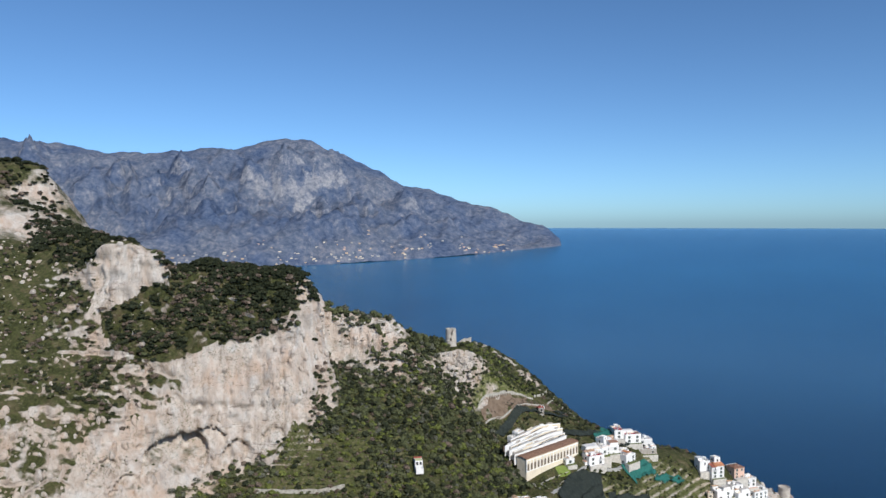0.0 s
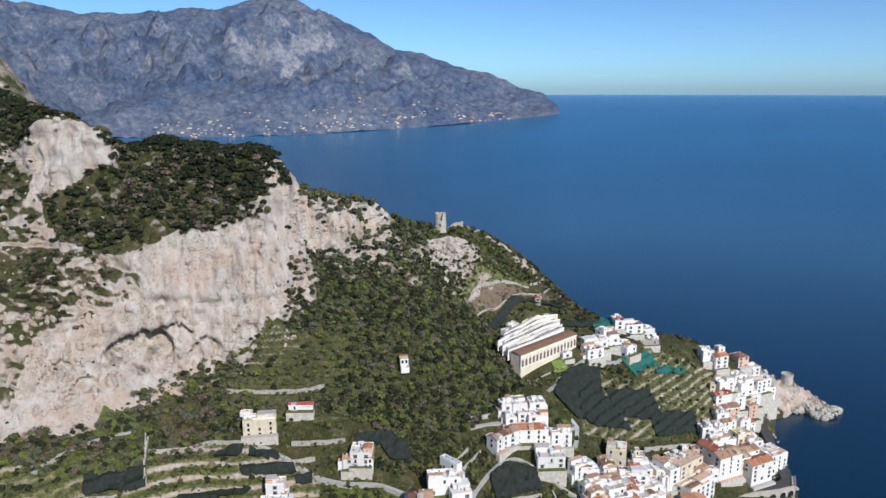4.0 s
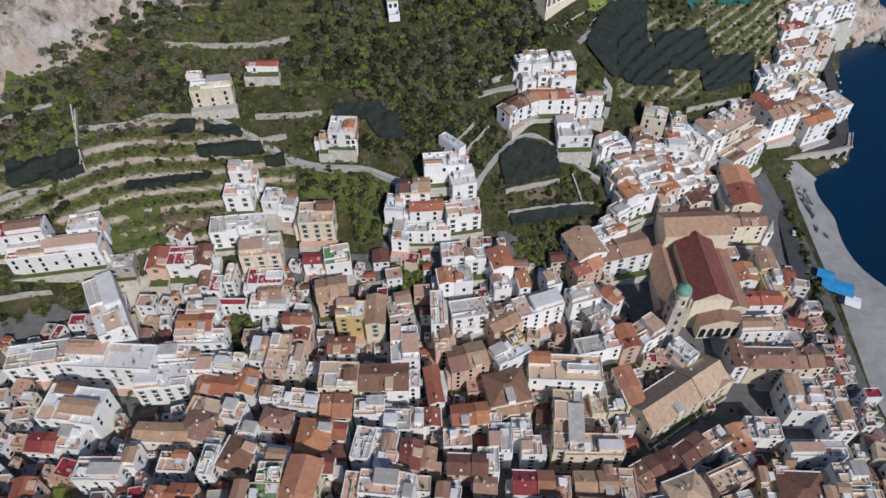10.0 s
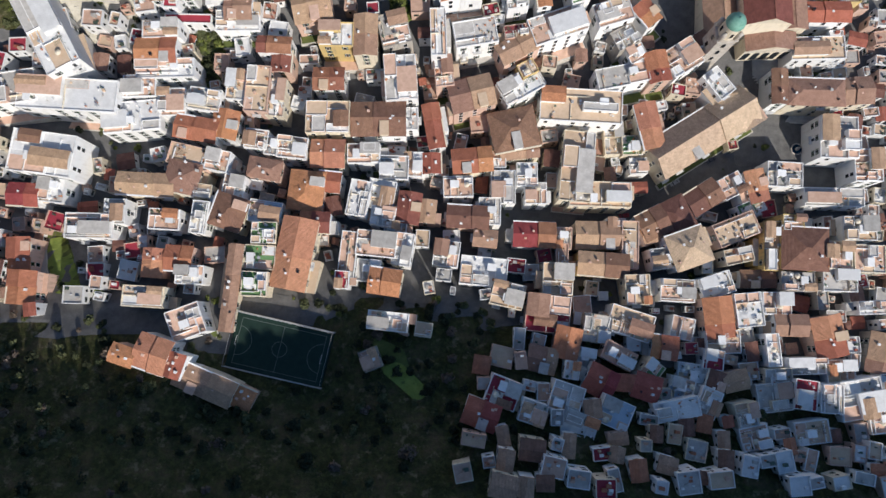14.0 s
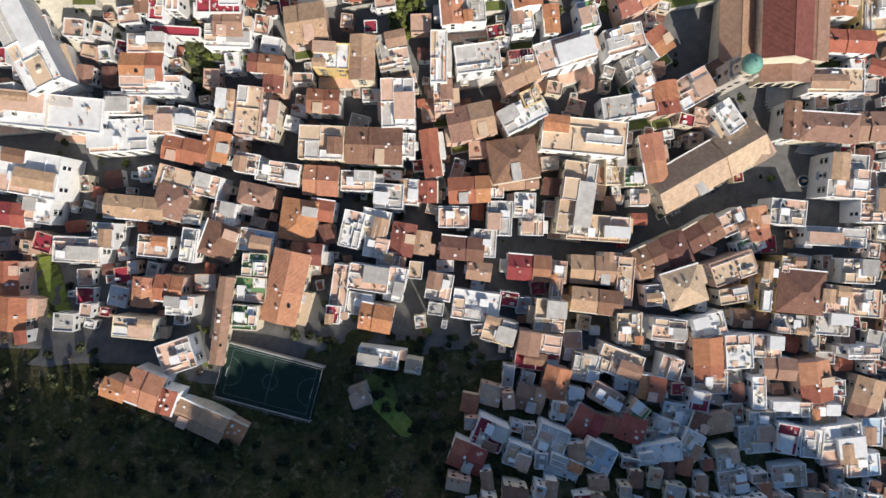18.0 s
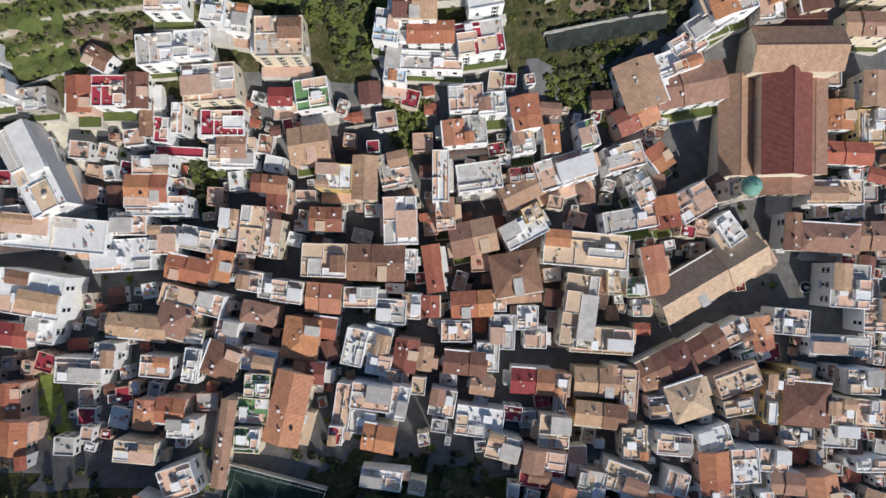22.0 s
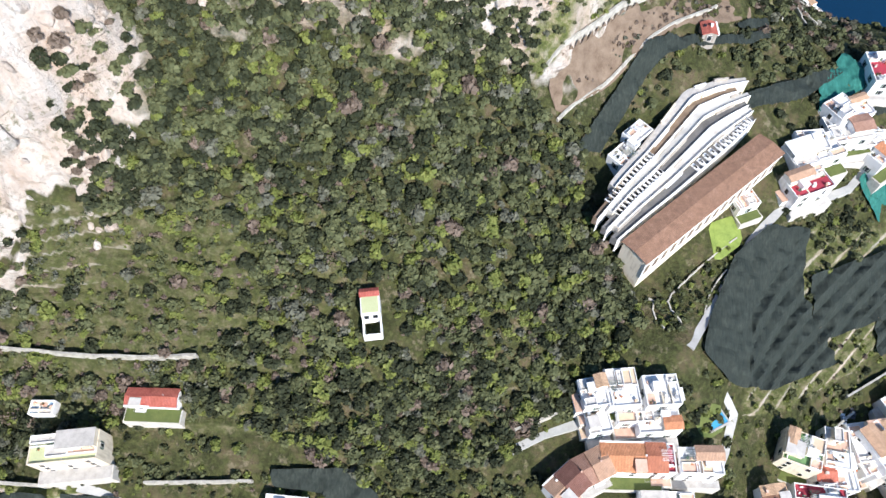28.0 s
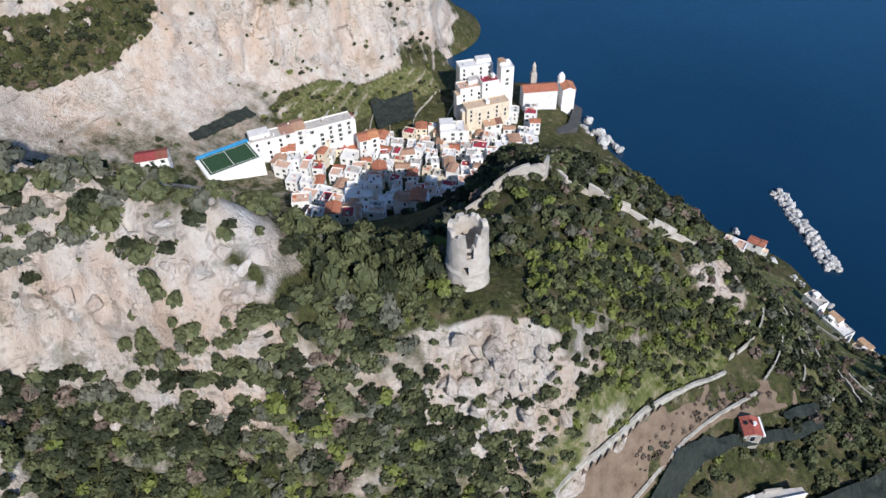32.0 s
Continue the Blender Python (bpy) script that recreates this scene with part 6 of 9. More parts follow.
NETS = [
    [(-123.2, 430.4), (-107.7, 430), (-109.5, 424.8), (-124.2, 424.2)], [(-105.3, 430.7), (-89.5, 431.5), (-86.7, 427.1), (-104.7, 424.3)], [(-106.8, 421.4), (-79.2, 425.9), (-75.9, 421.3), (-107.1, 416.2)], [(-138.9, 406.5), (-99.8, 412.4), (-100.7, 407.6), (-139.6, 400.1)], [(-77.1, 419.9), (-67.4, 421.8), (-66.6, 417), (-76.5, 417)],
    [(82.9, 492.4), (93.1, 515.2), (104.9, 526.5), (121, 529.4), (119.2, 510.6), (136.8, 493.8), (106.9, 478.4), (91.5, 476.9), (80.4, 482.4)], [(34.5, 424.7), (44.9, 433.6), (62.1, 431.7), (65.5, 420.7), (37.5, 411.1)], [(38.8, 400.9), (71.1, 410.6), (83, 411.7), (82.1, 407), (41.2, 394.7)],
    [(122.5, 516.2), (159.7, 534.8), (166.1, 516.7), (127.2, 497.6)], [(-45.2, 441.1), (-22.4, 442.8), (-13.5, 436.8), (-10.7, 427.7), (-22.3, 427.2), (-29.6, 436.1), (-44.1, 437.1)], [(38.4, 534), (41.7, 538.5), (53, 556.5), (59.8, 566.8), (67.8, 572.8), (75.9, 575.4), (92.4, 582.2), (106.3, 590), (106.4, 586.8), (95.6, 580.3), (77.4, 573.3), (67.4, 567), (61, 559.6), (47.5, 535.8)],
    [(97.3, 566.1), (132.9, 585.1), (134.6, 583.1), (118.5, 569.8), (97.7, 561.4)], [(92.9, 586.8), (105.1, 593.8), (106.5, 591), (93.5, 584.4)], [(173, 527.9), (197.3, 542.8), (194.3, 526), (156.6, 500.2), (154.3, 511.9)], [(149, 588), (170, 600), (178.5, 588.8), (146.3, 570.5)],
    [(-186.8, 401.4), (-159.3, 416.2), (-156, 405.7), (-183.2, 390.9)],
]
for line in NETS:
    shade_net(line)
for line in ([(124.7, 571.7), (141.1, 589.2), (148.2, 586.7), (143.1, 579.5), (125.2, 567.4)], [(141.5, 551.2), (151.8, 560.3), (152.4, 540.1), (143.7, 548)], [(146.5, 556), (168.3, 569.2), (173.4, 561), (154.8, 545.8), (147.2, 547.3)], [(173.4, 561), (202.9, 576.9), (196.7, 568.2), (168, 551.9)], [(123.9, 574.6), (136, 592), (146.3, 583.7), (127.3, 571.5)]):
    shade_net(line, NET_GREEN, label="teal shade net over a terrace by the houses")
GARDENS = [
    [(-58.6, 416.6), (-29.7, 415.9), (-12.7, 409.4), (-20, 399.2), (-37.5, 400.1), (-48.6, 404.5), (-59.9, 405.5)], [(-39.5, 409.8), (-20, 407.1), (-19.5, 389.4), (-32.2, 385.3), (-34.1, 398.1)], [(40.5, 392.8), (65.2, 392.6), (58.5, 378.6), (42, 377.3)], [(-15.2, 376.1), (0.7, 377.8), (-2.2, 359.3), (-12.7, 362.8)],
    [(-138, 274.3), (-131.2, 276.2), (-119.5, 255.5), (-108, 251.3), (-132.3, 254.6)], [(-86.4, 355), (-76.6, 351.6), (-76, 333.8), (-87.1, 333.1)], [(86.8, 397.2), (67.1, 371.7), (56.7, 380.8), (68.8, 393.1)], [(-202.6, 403.6), (-166.5, 426.7), (-162.1, 417.9), (-198.1, 392.7)], [(-199, 409.3), (-164.7, 423.9), (-160.8, 416.8), (-188.3, 402.5)],
    [(77.6, 466.5), (87.7, 472), (91.9, 465.4), (84, 460.2)], [(-16.2, 240.7), (-3.8, 235.3), (1.3, 221.5), (-11.2, 227.6)], [(-123, 392.3), (-113.8, 383.5), (-140.2, 375), (-144.5, 384.2)],
    [(-122.5, 395.7), (-124.6, 404), (-140.9, 400.9), (-143, 390.5), (-125.4, 390.3)], [(-189.8, 437.6), (-168.2, 442), (-168.1, 429.3), (-192.1, 421.1)],
]
for line in GARDENS:
    field("garden", line, GRASS, 0.35, 2.0, 0.35, label="unmown green garden grass between walls", category="garden", kind="structure")
for line in ([(-124.1, 393), (-97, 398.3), (-94.9, 393.7), (-121.7, 384.9)], [(45.5, 411.8), (61.4, 418.2), (63.4, 411.9), (47.9, 406.8)], [(28.5, 548), (39.2, 557.6), (51, 570.2), (63, 580.2), (77, 592), (98.3, 597), (100, 592), (84.5, 584), (74, 579.4), (63, 569.6), (52.5, 558), (33.5, 540.5)], [(-134.4, 422.6), (-107.7, 427.7), (-108, 425.4), (-134.6, 420.1)]):
    field("terrace_field", line, EARTH, 0.35, 2.0, 0.4, label="bare brown terrace of dug earth", category="field", kind="structure")
for line in ([(84.4, 524.0), (94.7, 528.9), (96.5, 520.0), (87.0, 512.1)], [(-136.2, 272.3), (-130.6, 273.6), (-119.5, 255.5), (-108.9, 253.1), (-113.8, 249.2), (-130.4, 253.2)], [(-12.2, 228.5), (-5.5, 231.5), (6.2, 221.4), (1.6, 217.9)]):
    field("garden", line, LAWN, 0.45, 1.5, 0.35, label="bright green lawn between garden walls", category="garden", kind="structure")
field("yard", [(-139.5, 365.3), (-107.6, 375), (-98, 365.1), (-110, 348.6), (-124, 346.6)], GRAVEL, 0.4, 1.5, 0.4, label="pale gravel yard with dry weeds between white walls", category="yard", kind="structure")
field("square", [(130.2, 352.2), (142.1, 353.3), (145, 332.8), (156.8, 331.2), (159.3, 312.3), (124.6, 310.4), (128.2, 322.8), (136.1, 326.7)], PAVING, 0.5, 1.5, label="grey paved cathedral square", category="square", kind="structure")


# ---- cathedral ----
def wing(parent, x, y, w, d, turn, low, top, roof, wall="cream", rise=0.2, hip=False, over=0.4):
    part("wall", block(-w / 2, w / 2, -d / 2, d / 2, 0, top - low), WALLS[wall], parent).matrix_basis = pose(x, y, low, 0, 0, turn)
    if d > w:
        w, d, turn = d, w, turn + 90
    part("roof", gable_bm(w, d, d * rise, over, hip), ROOFS[roof], parent).matrix_basis = pose(x, y, top + 0.1, 0, 0, turn)
    part("ridge_cap", ridge_bm(w, d * rise, over, hip, d), ROOFS[roof], parent).matrix_basis = pose(x, y, top + 0.1, 0, 0, turn)
    if not hip:
        for s in (-1, 1):
            bm = bmesh.new()
            vs = [bm.verts.new(v) for v in ((s * (w / 2 - 0.02), -d / 2, -0.1), (s * (w / 2 - 0.02), d / 2, -0.1), (s * (w / 2 - 0.02), 0, d * rise - 0.06))]
            vs += [bm.verts.new((v.co.x - s * 0.3, v.co.y, v.co.z)) for v in vs]
            for f in ((0, 1, 2), (3, 5, 4), (0, 3, 4, 1), (1, 4, 5, 2), (2, 5, 3, 0)):
                bm.faces.new([vs[k] for k in f])
            bmesh.ops.recalc_face_normals(bm, faces=bm.faces)
            part("gable", bm, WALLS[wall], parent).matrix_basis = pose(x, y, top, 0, 0, turn)


def arch_bm(w, h, depth, seg=10):
    """An upright arched slab, its face towards -y, set at y = 0; its dark colour stands for the shade of an opening."""
    bm = bmesh.new()
    pts = [(-w / 2, 0), (w / 2, 0)] + [(w / 2 * math.cos(a), h - w / 2 + w / 2 * math.sin(a)) for a in (math.pi * k / seg for k in range(seg + 1))]
    a = [bm.verts.new((x, -0.06, z)) for x, z in pts]
    b = [bm.verts.new((x, depth, z)) for x, z in pts]
    bm.faces.new(a)
    bm.faces.new(list(reversed(b)))
    for k in range(len(pts)):
        j = (k + 1) % len(pts)
        bm.faces.new((a[k], b[k], b[j], a[j]))
    return bm


def build_cathedral():
    c = tagged(new("cathedral"), "large stone cathedral with long tiled nave and side aisle roofs", "church")
    wing(c, 113.2, 376.4, 12.4, 36.5, 1.6, 14, 28, "tan", rise=0.34)
    wing(c, 128.4, 377, 17.4, 37, 1.6, 14, 35, "russet", rise=0.3)
    wing(c, 142, 378.5, 9.8, 36, 1.6, 14, 27, "tan", rise=0.16)
    wing(c, 129.5, 402.6, 32, 15.5, 3.5, 16, 38.5, "tan", rise=0.3)
    wing(c, 128, 414.3, 26, 8, 3.5, 20, 34, "brown", rise=0.2)
    fx, fy = 134, 355.8
    facade = part("facade", block(-9.6, 9.6, -3.0, 3.0, 0, 11, 0.1), WALLS["cream"], c, "striped stone porch front")
    facade.matrix_basis = pose(fx, fy, 14, 0, 0, 3.5)
    part("pediment", gable_bm(6.4, 19.2, 3.4, 0.4), ROOFS["tan"], c).matrix_basis = pose(fx, fy, 25.2, 0, 0, 93.5)
    # porch arches: black slabs painted as the shade of open bays
    for k in range(5):
        part("arch", arch_bm(2.6, 6.6, 0.4), PANE_AND_ARCH_SHADE, facade).matrix_basis = pose(-7.6 + 3.8 * k, -3.0, 1)
    for k in range(4):
        part("stone_band", block(-9.65, 9.65, -3.04, -2.9, 7.9 + 0.8 * k, 8.25 + 0.8 * k), STONE, facade)
    sx, sy = 137.8, 348.6
    stairs = tagged(new("stairway"), "broad grey stone stairway below the cathedral porch", "stairs")
    stairs.matrix_basis = pose(sx, sy, 8, 0, 0, 3.5)
    for k in range(26):
        part("step", block(-5.2, 5.2, 13 - k, 14 - k, -2, 7.0 - k * 0.27), ROAD, stairs)
    for side in (-5.5, 5.2):
        part("side_wall", block(side, side + 0.3, -12, 14, -2, 0.9), STONE, stairs)


def build_bell_tower():
    x, y = 109.8, 351.5
    b = tagged(new("bell_tower"), "tall stone bell tower with a green tiled dome and four turrets", "bell tower")
    b.matrix_basis = pose(x, y, lie(x, y) - 0.5, 0, 0, 5)
    h = 48.6 - lie(x, y)
    shaft = part("shaft", block(-3.6, 3.6, -3.6, 3.6, 0, h - 6, 0.1), STONE, b)
    part("cornice", block(-4.0, 4.0, -4.0, 4.0, h - 6, h - 5.4, 0.1), STONE, b)
    belfry = part("belfry", cone(bmesh.new(), 3.3, 3.3, h - 5.4, h + 2.5, 20), WALLS["cream"], b)
    for sx in (-1, 1):
        for sy in (-1, 1):
            t = part("turret", cone(cone(bmesh.new(), 0.9, 0.9, h - 5.4, h - 1, 10, sx * 2.9, sy * 2.9), 0.95, 0.1, h - 1, h + 0.4, 10, sx * 2.9, sy * 2.9), STONE, b)
    bm = bmesh.new()
    bmesh.ops.create_uvsphere(bm, u_segments=24, v_segments=12, radius=3.5, matrix=Matrix.Translation((0, 0, h + 2.4)) @ Matrix.Diagonal((1, 1, 1.05, 1)))
    bmesh.ops.bisect_plane(bm, geom=bm.verts[:] + bm.edges[:] + bm.faces[:], plane_co=(0, 0, h + 2.4), plane_no=(0, 0, -1), clear_outer=True)
    dm = part("dome", bm, COPPER, b, "green majolica dome")
    part("finial", cone(bmesh.new(), 0.35, 0.1, h + 5.5, h + 7.5, 8), COPPER, dm)
    # belfry and shaft arches: black slabs painted as shade in the openings
    for k in range(8):
        a = k * math.pi / 4
        part("arch", arch_bm(1.1, 3.2, 0.3), PANE_AND_ARCH_SHADE, belfry).matrix_basis = pose(3.26 * math.sin(a), -3.26 * math.cos(a), h - 3.5, 0, 0, math.degrees(a))
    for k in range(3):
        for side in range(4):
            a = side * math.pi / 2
            part("arch", arch_bm(1.5, 3.0, 0.3), PANE_AND_ARCH_SHADE, shaft).matrix_basis = pose(3.6 * math.sin(a), -3.6 * math.cos(a), h - 11 - 6 * k, 0, 0, math.degrees(a))


def spire(x, y, foot, h, label):
    b = tagged(new("bell_tower"), label, "bell tower")
    b.matrix_basis = pose(x, y, foot, 0, 0, 10)
    part("shaft", block(-2, 2, -2, 2, 0, h, 0.08), WALLS["white"], b)
    part("spire", cone(bmesh.new(), 2.3, 0.1, h, h + 7, 8), STONE, b)
    for k in range(4):
        # bell openings: black slabs that paint in the shade
        a = k * math.pi / 2
        part("arch", arch_bm(1.3, 2.6, 0.3), PANE_AND_ARCH_SHADE, b).matrix_basis = pose(2 * math.sin(a), -2 * math.cos(a), h - 3.6, 0, 0, math.degrees(a))


build_cathedral()
build_bell_tower()
spire(175, 415, 7, 14, "slim white bell tower with a pointed stone spire")


def build_fountain():
    x, y = 151.8, 318.5
    f = tagged(new("fountain"), "round stone fountain with a statue column in the square", "fountain")
    f.matrix_basis = pose(x, y, lie(x, y) + 0.4)
    bm = cone(bmesh.new(), 2.4, 2.4, 0, 0.8, 20)
    part("basin", bm, STONE, f)
    part("water", cone(bmesh.new(), 2.0, 2.0, 0.8, 0.84, 20), WATER, f)
    part("column", cone(cone(bmesh.new(), 0.7, 0.5, 0.8, 2.6, 10), 0.35, 0.15, 2.6, 4.6, 8), STONE, f)


def build_court():
    x, y = -46.5, 234.5
    t = 11.5
    g = tagged(new("sports_court"), "green fenced futsal court with white lines, shade put into both colours", "sports court")
    ang = -t
    g.matrix_basis = pose(x, y, 41.0, 0, 0, ang)
    part("turf", block(-17, 17, -9.5, 9.5, -3, 0), SHADED_TURF, g)
    for a0, a1, b0, b1 in ((-15, 15, -8, -7.85), (-15, 15, 7.85, 8), (-15, -14.85, -7.85, 7.85), (14.85, 15, -7.85, 7.85), (-0.08, 0.08, -7.85, 7.85)):
        part("touch_line", block(a0, a1, b0, b1, 0.004, 0.012), SHADED_LINE_PAINT, g)

    def ring(cx, r, a0, a1):
        bm = bmesh.new()
        n = 28
        vs = [[bm.verts.new((cx + rr * math.cos(a0 + (a1 - a0) * k / n), rr * math.sin(a0 + (a1 - a0) * k / n), 0.012)) for rr in (r - 0.08, r + 0.08)] for k in range(n + 1)]
        for p, q in zip(vs, vs[1:]):
            bm.faces.new((p[0], p[1], q[1], q[0]))
        return bm
    part("centre_circle", ring(0, 2.6, 0, 2 * math.pi), SHADED_LINE_PAINT, g)
    part("goal_area", ring(-15, 5, -math.pi / 2, math.pi / 2), SHADED_LINE_PAINT, g)
    part("goal_area", ring(15, 5, math.pi / 2, 1.5 * math.pi), SHADED_LINE_PAINT, g)
    for s in (-1, 1):
        part("fence_rail", block(-17, 17, s * 9.5 - 0.04, s * 9.5 + 0.04, 3.4, 3.48), METAL, g)
        part("kerb", block(-17.2, 17.2, s * 9.7 - 0.2, s * 9.7 + 0.2, -3, 0.5), ROAD, g)
        for k in range(12):
            part("fence_post", cone(bmesh.new(), 0.05, 0.05, 0, 3.4, 6, -17 + k * 3.09, s * 9.5), METAL, g)
        part("fence_end", block(s * 17 - 0.04, s * 17 + 0.04, -9.5, 9.5, 3.4, 3.48), METAL, g)
        gb = bmesh.new()
        for yy in (-1.5, 1.5):
            box(gb, s * 15 - 0.05, s * 15 + 0.05, yy - 0.05, yy + 0.05, 0, 2)
        box(gb, s * 15 - 0.05, s * 15 + 0.05, -1.55, 1.55, 2, 2.1)
        part("goal", gb, FRAME, g)


build_fountain()
build_court()


# ---- hillside landmarks ----
def build_tower():
    """A round watchtower, its rim broken down and its windows torn into one gash."""
    x, y = 6.5, 577
    g = lie(x, y) - 2
    top = tagged(new("watchtower"), "ruined round stone watchtower with a broken rim on the ridge", "tower")
    top.matrix_basis = pose(x, y, g, 0, 0, 0)
    h = 188.5 - g
    seg, rings = 56, 22
    bm = bmesh.new()
    grid, grin = [], []
    rim = [0.45 * noise.noise(Vector((k * 0.5, 3.1, 0))) + (-2.6 if 42 <= k % 56 <= 46 else 0) + (-0.9 if k % 7 < 3 else 0) for k in range(seg)]
    for j in range(rings + 1):
        f = j / rings
        for inner, store in ((False, grid), (True, grin)):
            row = []
            for k in range(seg):
                a = 2 * math.pi * k / seg
                r = (4.75 - 0.55 * f) + (0.22 if abs(f - 0.40) < 0.03 else 0) + (0.35 * (1 - f / 0.2) if f < 0.2 else 0) + 0.10 * noise.noise(Vector((math.cos(a) * 3, math.sin(a) * 3, f * 14)))
                r = r - 1.1 if inner else r
                z = min(f * h, h + rim[k])
                row.append(bm.verts.new((r * math.cos(a), r * math.sin(a), z)))
            store.append(row)
    gash = lambda k, j: (40 <= k % seg <= 42 and 9 <= j <= 11) or (42 <= k % seg <= 44 and 15 <= j <= 19)
    for j in range(rings):
        for k in range(seg):
            q = (k + 1) % seg
            if not gash(k, j):
                bm.faces.new((grid[j][k], grid[j][q], grid[j + 1][q], grid[j + 1][k]))
                bm.faces.new((grin[j][q], grin[j][k], grin[j + 1][k], grin[j + 1][q]))
    for k in range(seg):
        q = (k + 1) % seg
        bm.faces.new((grid[-1][k], grid[-1][q], grin[-1][q], grin[-1][k]))
    part("wall", bm, STONE, top)
    part("floor", cone(bmesh.new(), 3.3, 3.3, h * 0.55, h * 0.57, 24), STONE, top)
    part("string_course", cone(bmesh.new(), 4.78, 4.74, h * 0.40, h * 0.415, 40), STONE, top)


# dark stone colour that paints the shade inside the loggia's arches
NICHE_SHADE = mottled("painted_niche_shade", (0.10, 0.08, 0.06), (0.22, 0.17, 0.13), 0.8, 0.9, 0.02)


def build_arcade():
    """The long cemetery loggia."""
    x0, y0, x1, y1 = 60.5, 497, 106, 539
    w = math.hypot(x1 - x0, y1 - y0)
    turn = math.degrees(math.atan2(y1 - y0, x1 - x0))
    a = tagged(new("loggia"), "long cream arcaded loggia with a flat brown tiled roof", "loggia")
    base = 89.0
    nx, ny = -math.sin(radians(turn)), math.cos(radians(turn))
    a.matrix_basis = pose((x0 + x1) / 2 + nx * 4.6, (y0 + y1) / 2 + ny * 4.6 + 4.5, base, 0, 0, turn)
    arcade = part("wall", block(-w / 2, w / 2, -4.6, 4.6, -8, 15.2, 0.1), WALLS["cream"], a)
    part("roof", gable_bm(w, 9.2, 0.7, 0.5), ROOFS["brown"], a).matrix_basis = pose(0, 0, 15.5)
    part("cornice", block(-w / 2 - 0.2, w / 2 + 0.2, -4.9, -4.6, 13.6, 14.2, 0.05), WALLS["white"], a)
    part("string_course", block(-w / 2 - 0.2, w / 2 + 0.2, -4.85, -4.6, 5.6, 6.1, 0.05), WALLS["white"], a)
    n = 16
    for k in range(n):
        u = (k + 0.5) / n * w - w / 2
        part("arch", arch_bm(2.0, 5.0, 0.5), NICHE_SHADE, arcade).matrix_basis = pose(u, -4.6, 6.5)
        part("pilaster", block(u - w / n / 2 - 0.3, u - w / n / 2 + 0.3, -4.85, -4.6, 6.1, 13.6, 0.03), WALLS["white"], arcade)


build_tower()
build_arcade()


def cemetery_terraces(back, front, steps, low, high):
    """Curved burial terraces that climb the slope: a white wall and a kerb before each floor, and rows of dark tombs."""
    def at(f, g):
        p, q = [[float(np.interp(g, np.linspace(0, 1, len(l)), [v[i] for v in l])) for i in (0, 1)] for l in (back, front)]
        return q[0] + (p[0] - q[0]) * f, q[1] + (p[1] - q[1]) * f

    def strip(f0, f1, g0, g1, z0, z1, m=26):
        vs, fs = [], []
        for k in range(m):
            g = g0 + (g1 - g0) * k / (m - 1)
            p, q = at(f0, g), at(f1, g)
            vs += [(*p, z0), (*q, z0), (*q, z1), (*p, z1)]
        for i in range(m - 1):
            for c in range(4):
                fs.append((4 * i + c, 4 * i + 4 + c, 4 * i + 4 + (c + 1) % 4, 4 * i + (c + 1) % 4))
        fs += [(0, 1, 2, 3), tuple(4 * m - i for i in (1, 2, 3, 4))]
        bm = bmesh.new()
        bm.from_mesh(mesh_of("strip", vs, fs, ROAD))
        bmesh.ops.recalc_face_normals(bm, faces=bm.faces)
        return bm
    tomb = bmesh.new()
    box(tomb, -0.62, 0.62, -1.15, 1.15, 0, 0.35, 0.03)
    box(tomb, -0.5, 0.5, -1.0, 1.0, 0.35, 0.6, 0.03, 1)
    box(tomb, -0.45, 0.45, 1.0, 1.12, 0.35, 1.1, 0.0, 1)
    tomb = shared("tomb", tomb, [WALLS["white"], TOMB_STONE])
    rng = random.Random(6)
    n = len(steps) - 1
    for k in range(n):
        f0, f1, z = steps[k], steps[k + 1], low + (high - low) * k / (n - 1)
        g0, g1 = ((0.0, 1.0), (0.04, 1.0), (0.0, 0.97), (0.06, 1.0), (0.0, 0.93), (0.12, 1.0))[k % 6]
        e = (f1 - f0) * 0.1
        t = tagged(new("cemetery_terrace"), "curved white cemetery terrace with a paved floor", "terrace", "terraces of the cemetery")
        part("floor", strip(f0 + e, f1, g0, g1, z - 3.5, z), (PAVING, FLATS["grey"], PAVING, ROAD, EARTH, FLATS["grey"])[k % 6], t)
        part("wall", strip(f0, f0 + e, g0, g1, z - 7, z + 0.02), WALLS["cream" if k % 2 else "white"], t)
        part("parapet", strip(f0, f0 + e * 0.7, g0, g1, z + 0.02, z + 0.75), WALLS["white"], t)
        for _ in range(5):
            a = rng.uniform(g0, g1 - 0.12)
            part("burial_wall", strip(f1 - e * 1.8, f1 - e * 0.1, a, a + rng.uniform(0.05, 0.12), z, z + rng.uniform(0.8, 1.6), 6), WALLS[rng.choice(("white", "cream", "stone"))], t)
        if k in (0, 2, 4):
            for row, (ga, gb) in ((0.35, (0.5, 0.95) if k == 0 else (0.08, 0.34)), (0.62, (0.5, 0.95) if k == 0 else (0.08, 0.34))):
                for i in range(13):
                    g = ga + (gb - ga) * i / 12
                    p, q = at(f0 + (f1 - f0) * row, g), at(f0 + (f1 - f0) * row, g + 0.01)
                    tb = new("tomb", tomb)
                    tb.matrix_basis = pose(p[0], p[1], z, 0, 0, math.degrees(math.atan2(q[1] - p[1], q[0] - p[0])))
                    tagged(tb, "black polished tomb in a white stone rim on a cemetery terrace", "tomb", "tombs of the cemetery")


TOMB_STONE = mottled("black_polished_stone", (0.018, 0.018, 0.02), (0.05, 0.05, 0.055), 1.5, 0.3, 0.0)
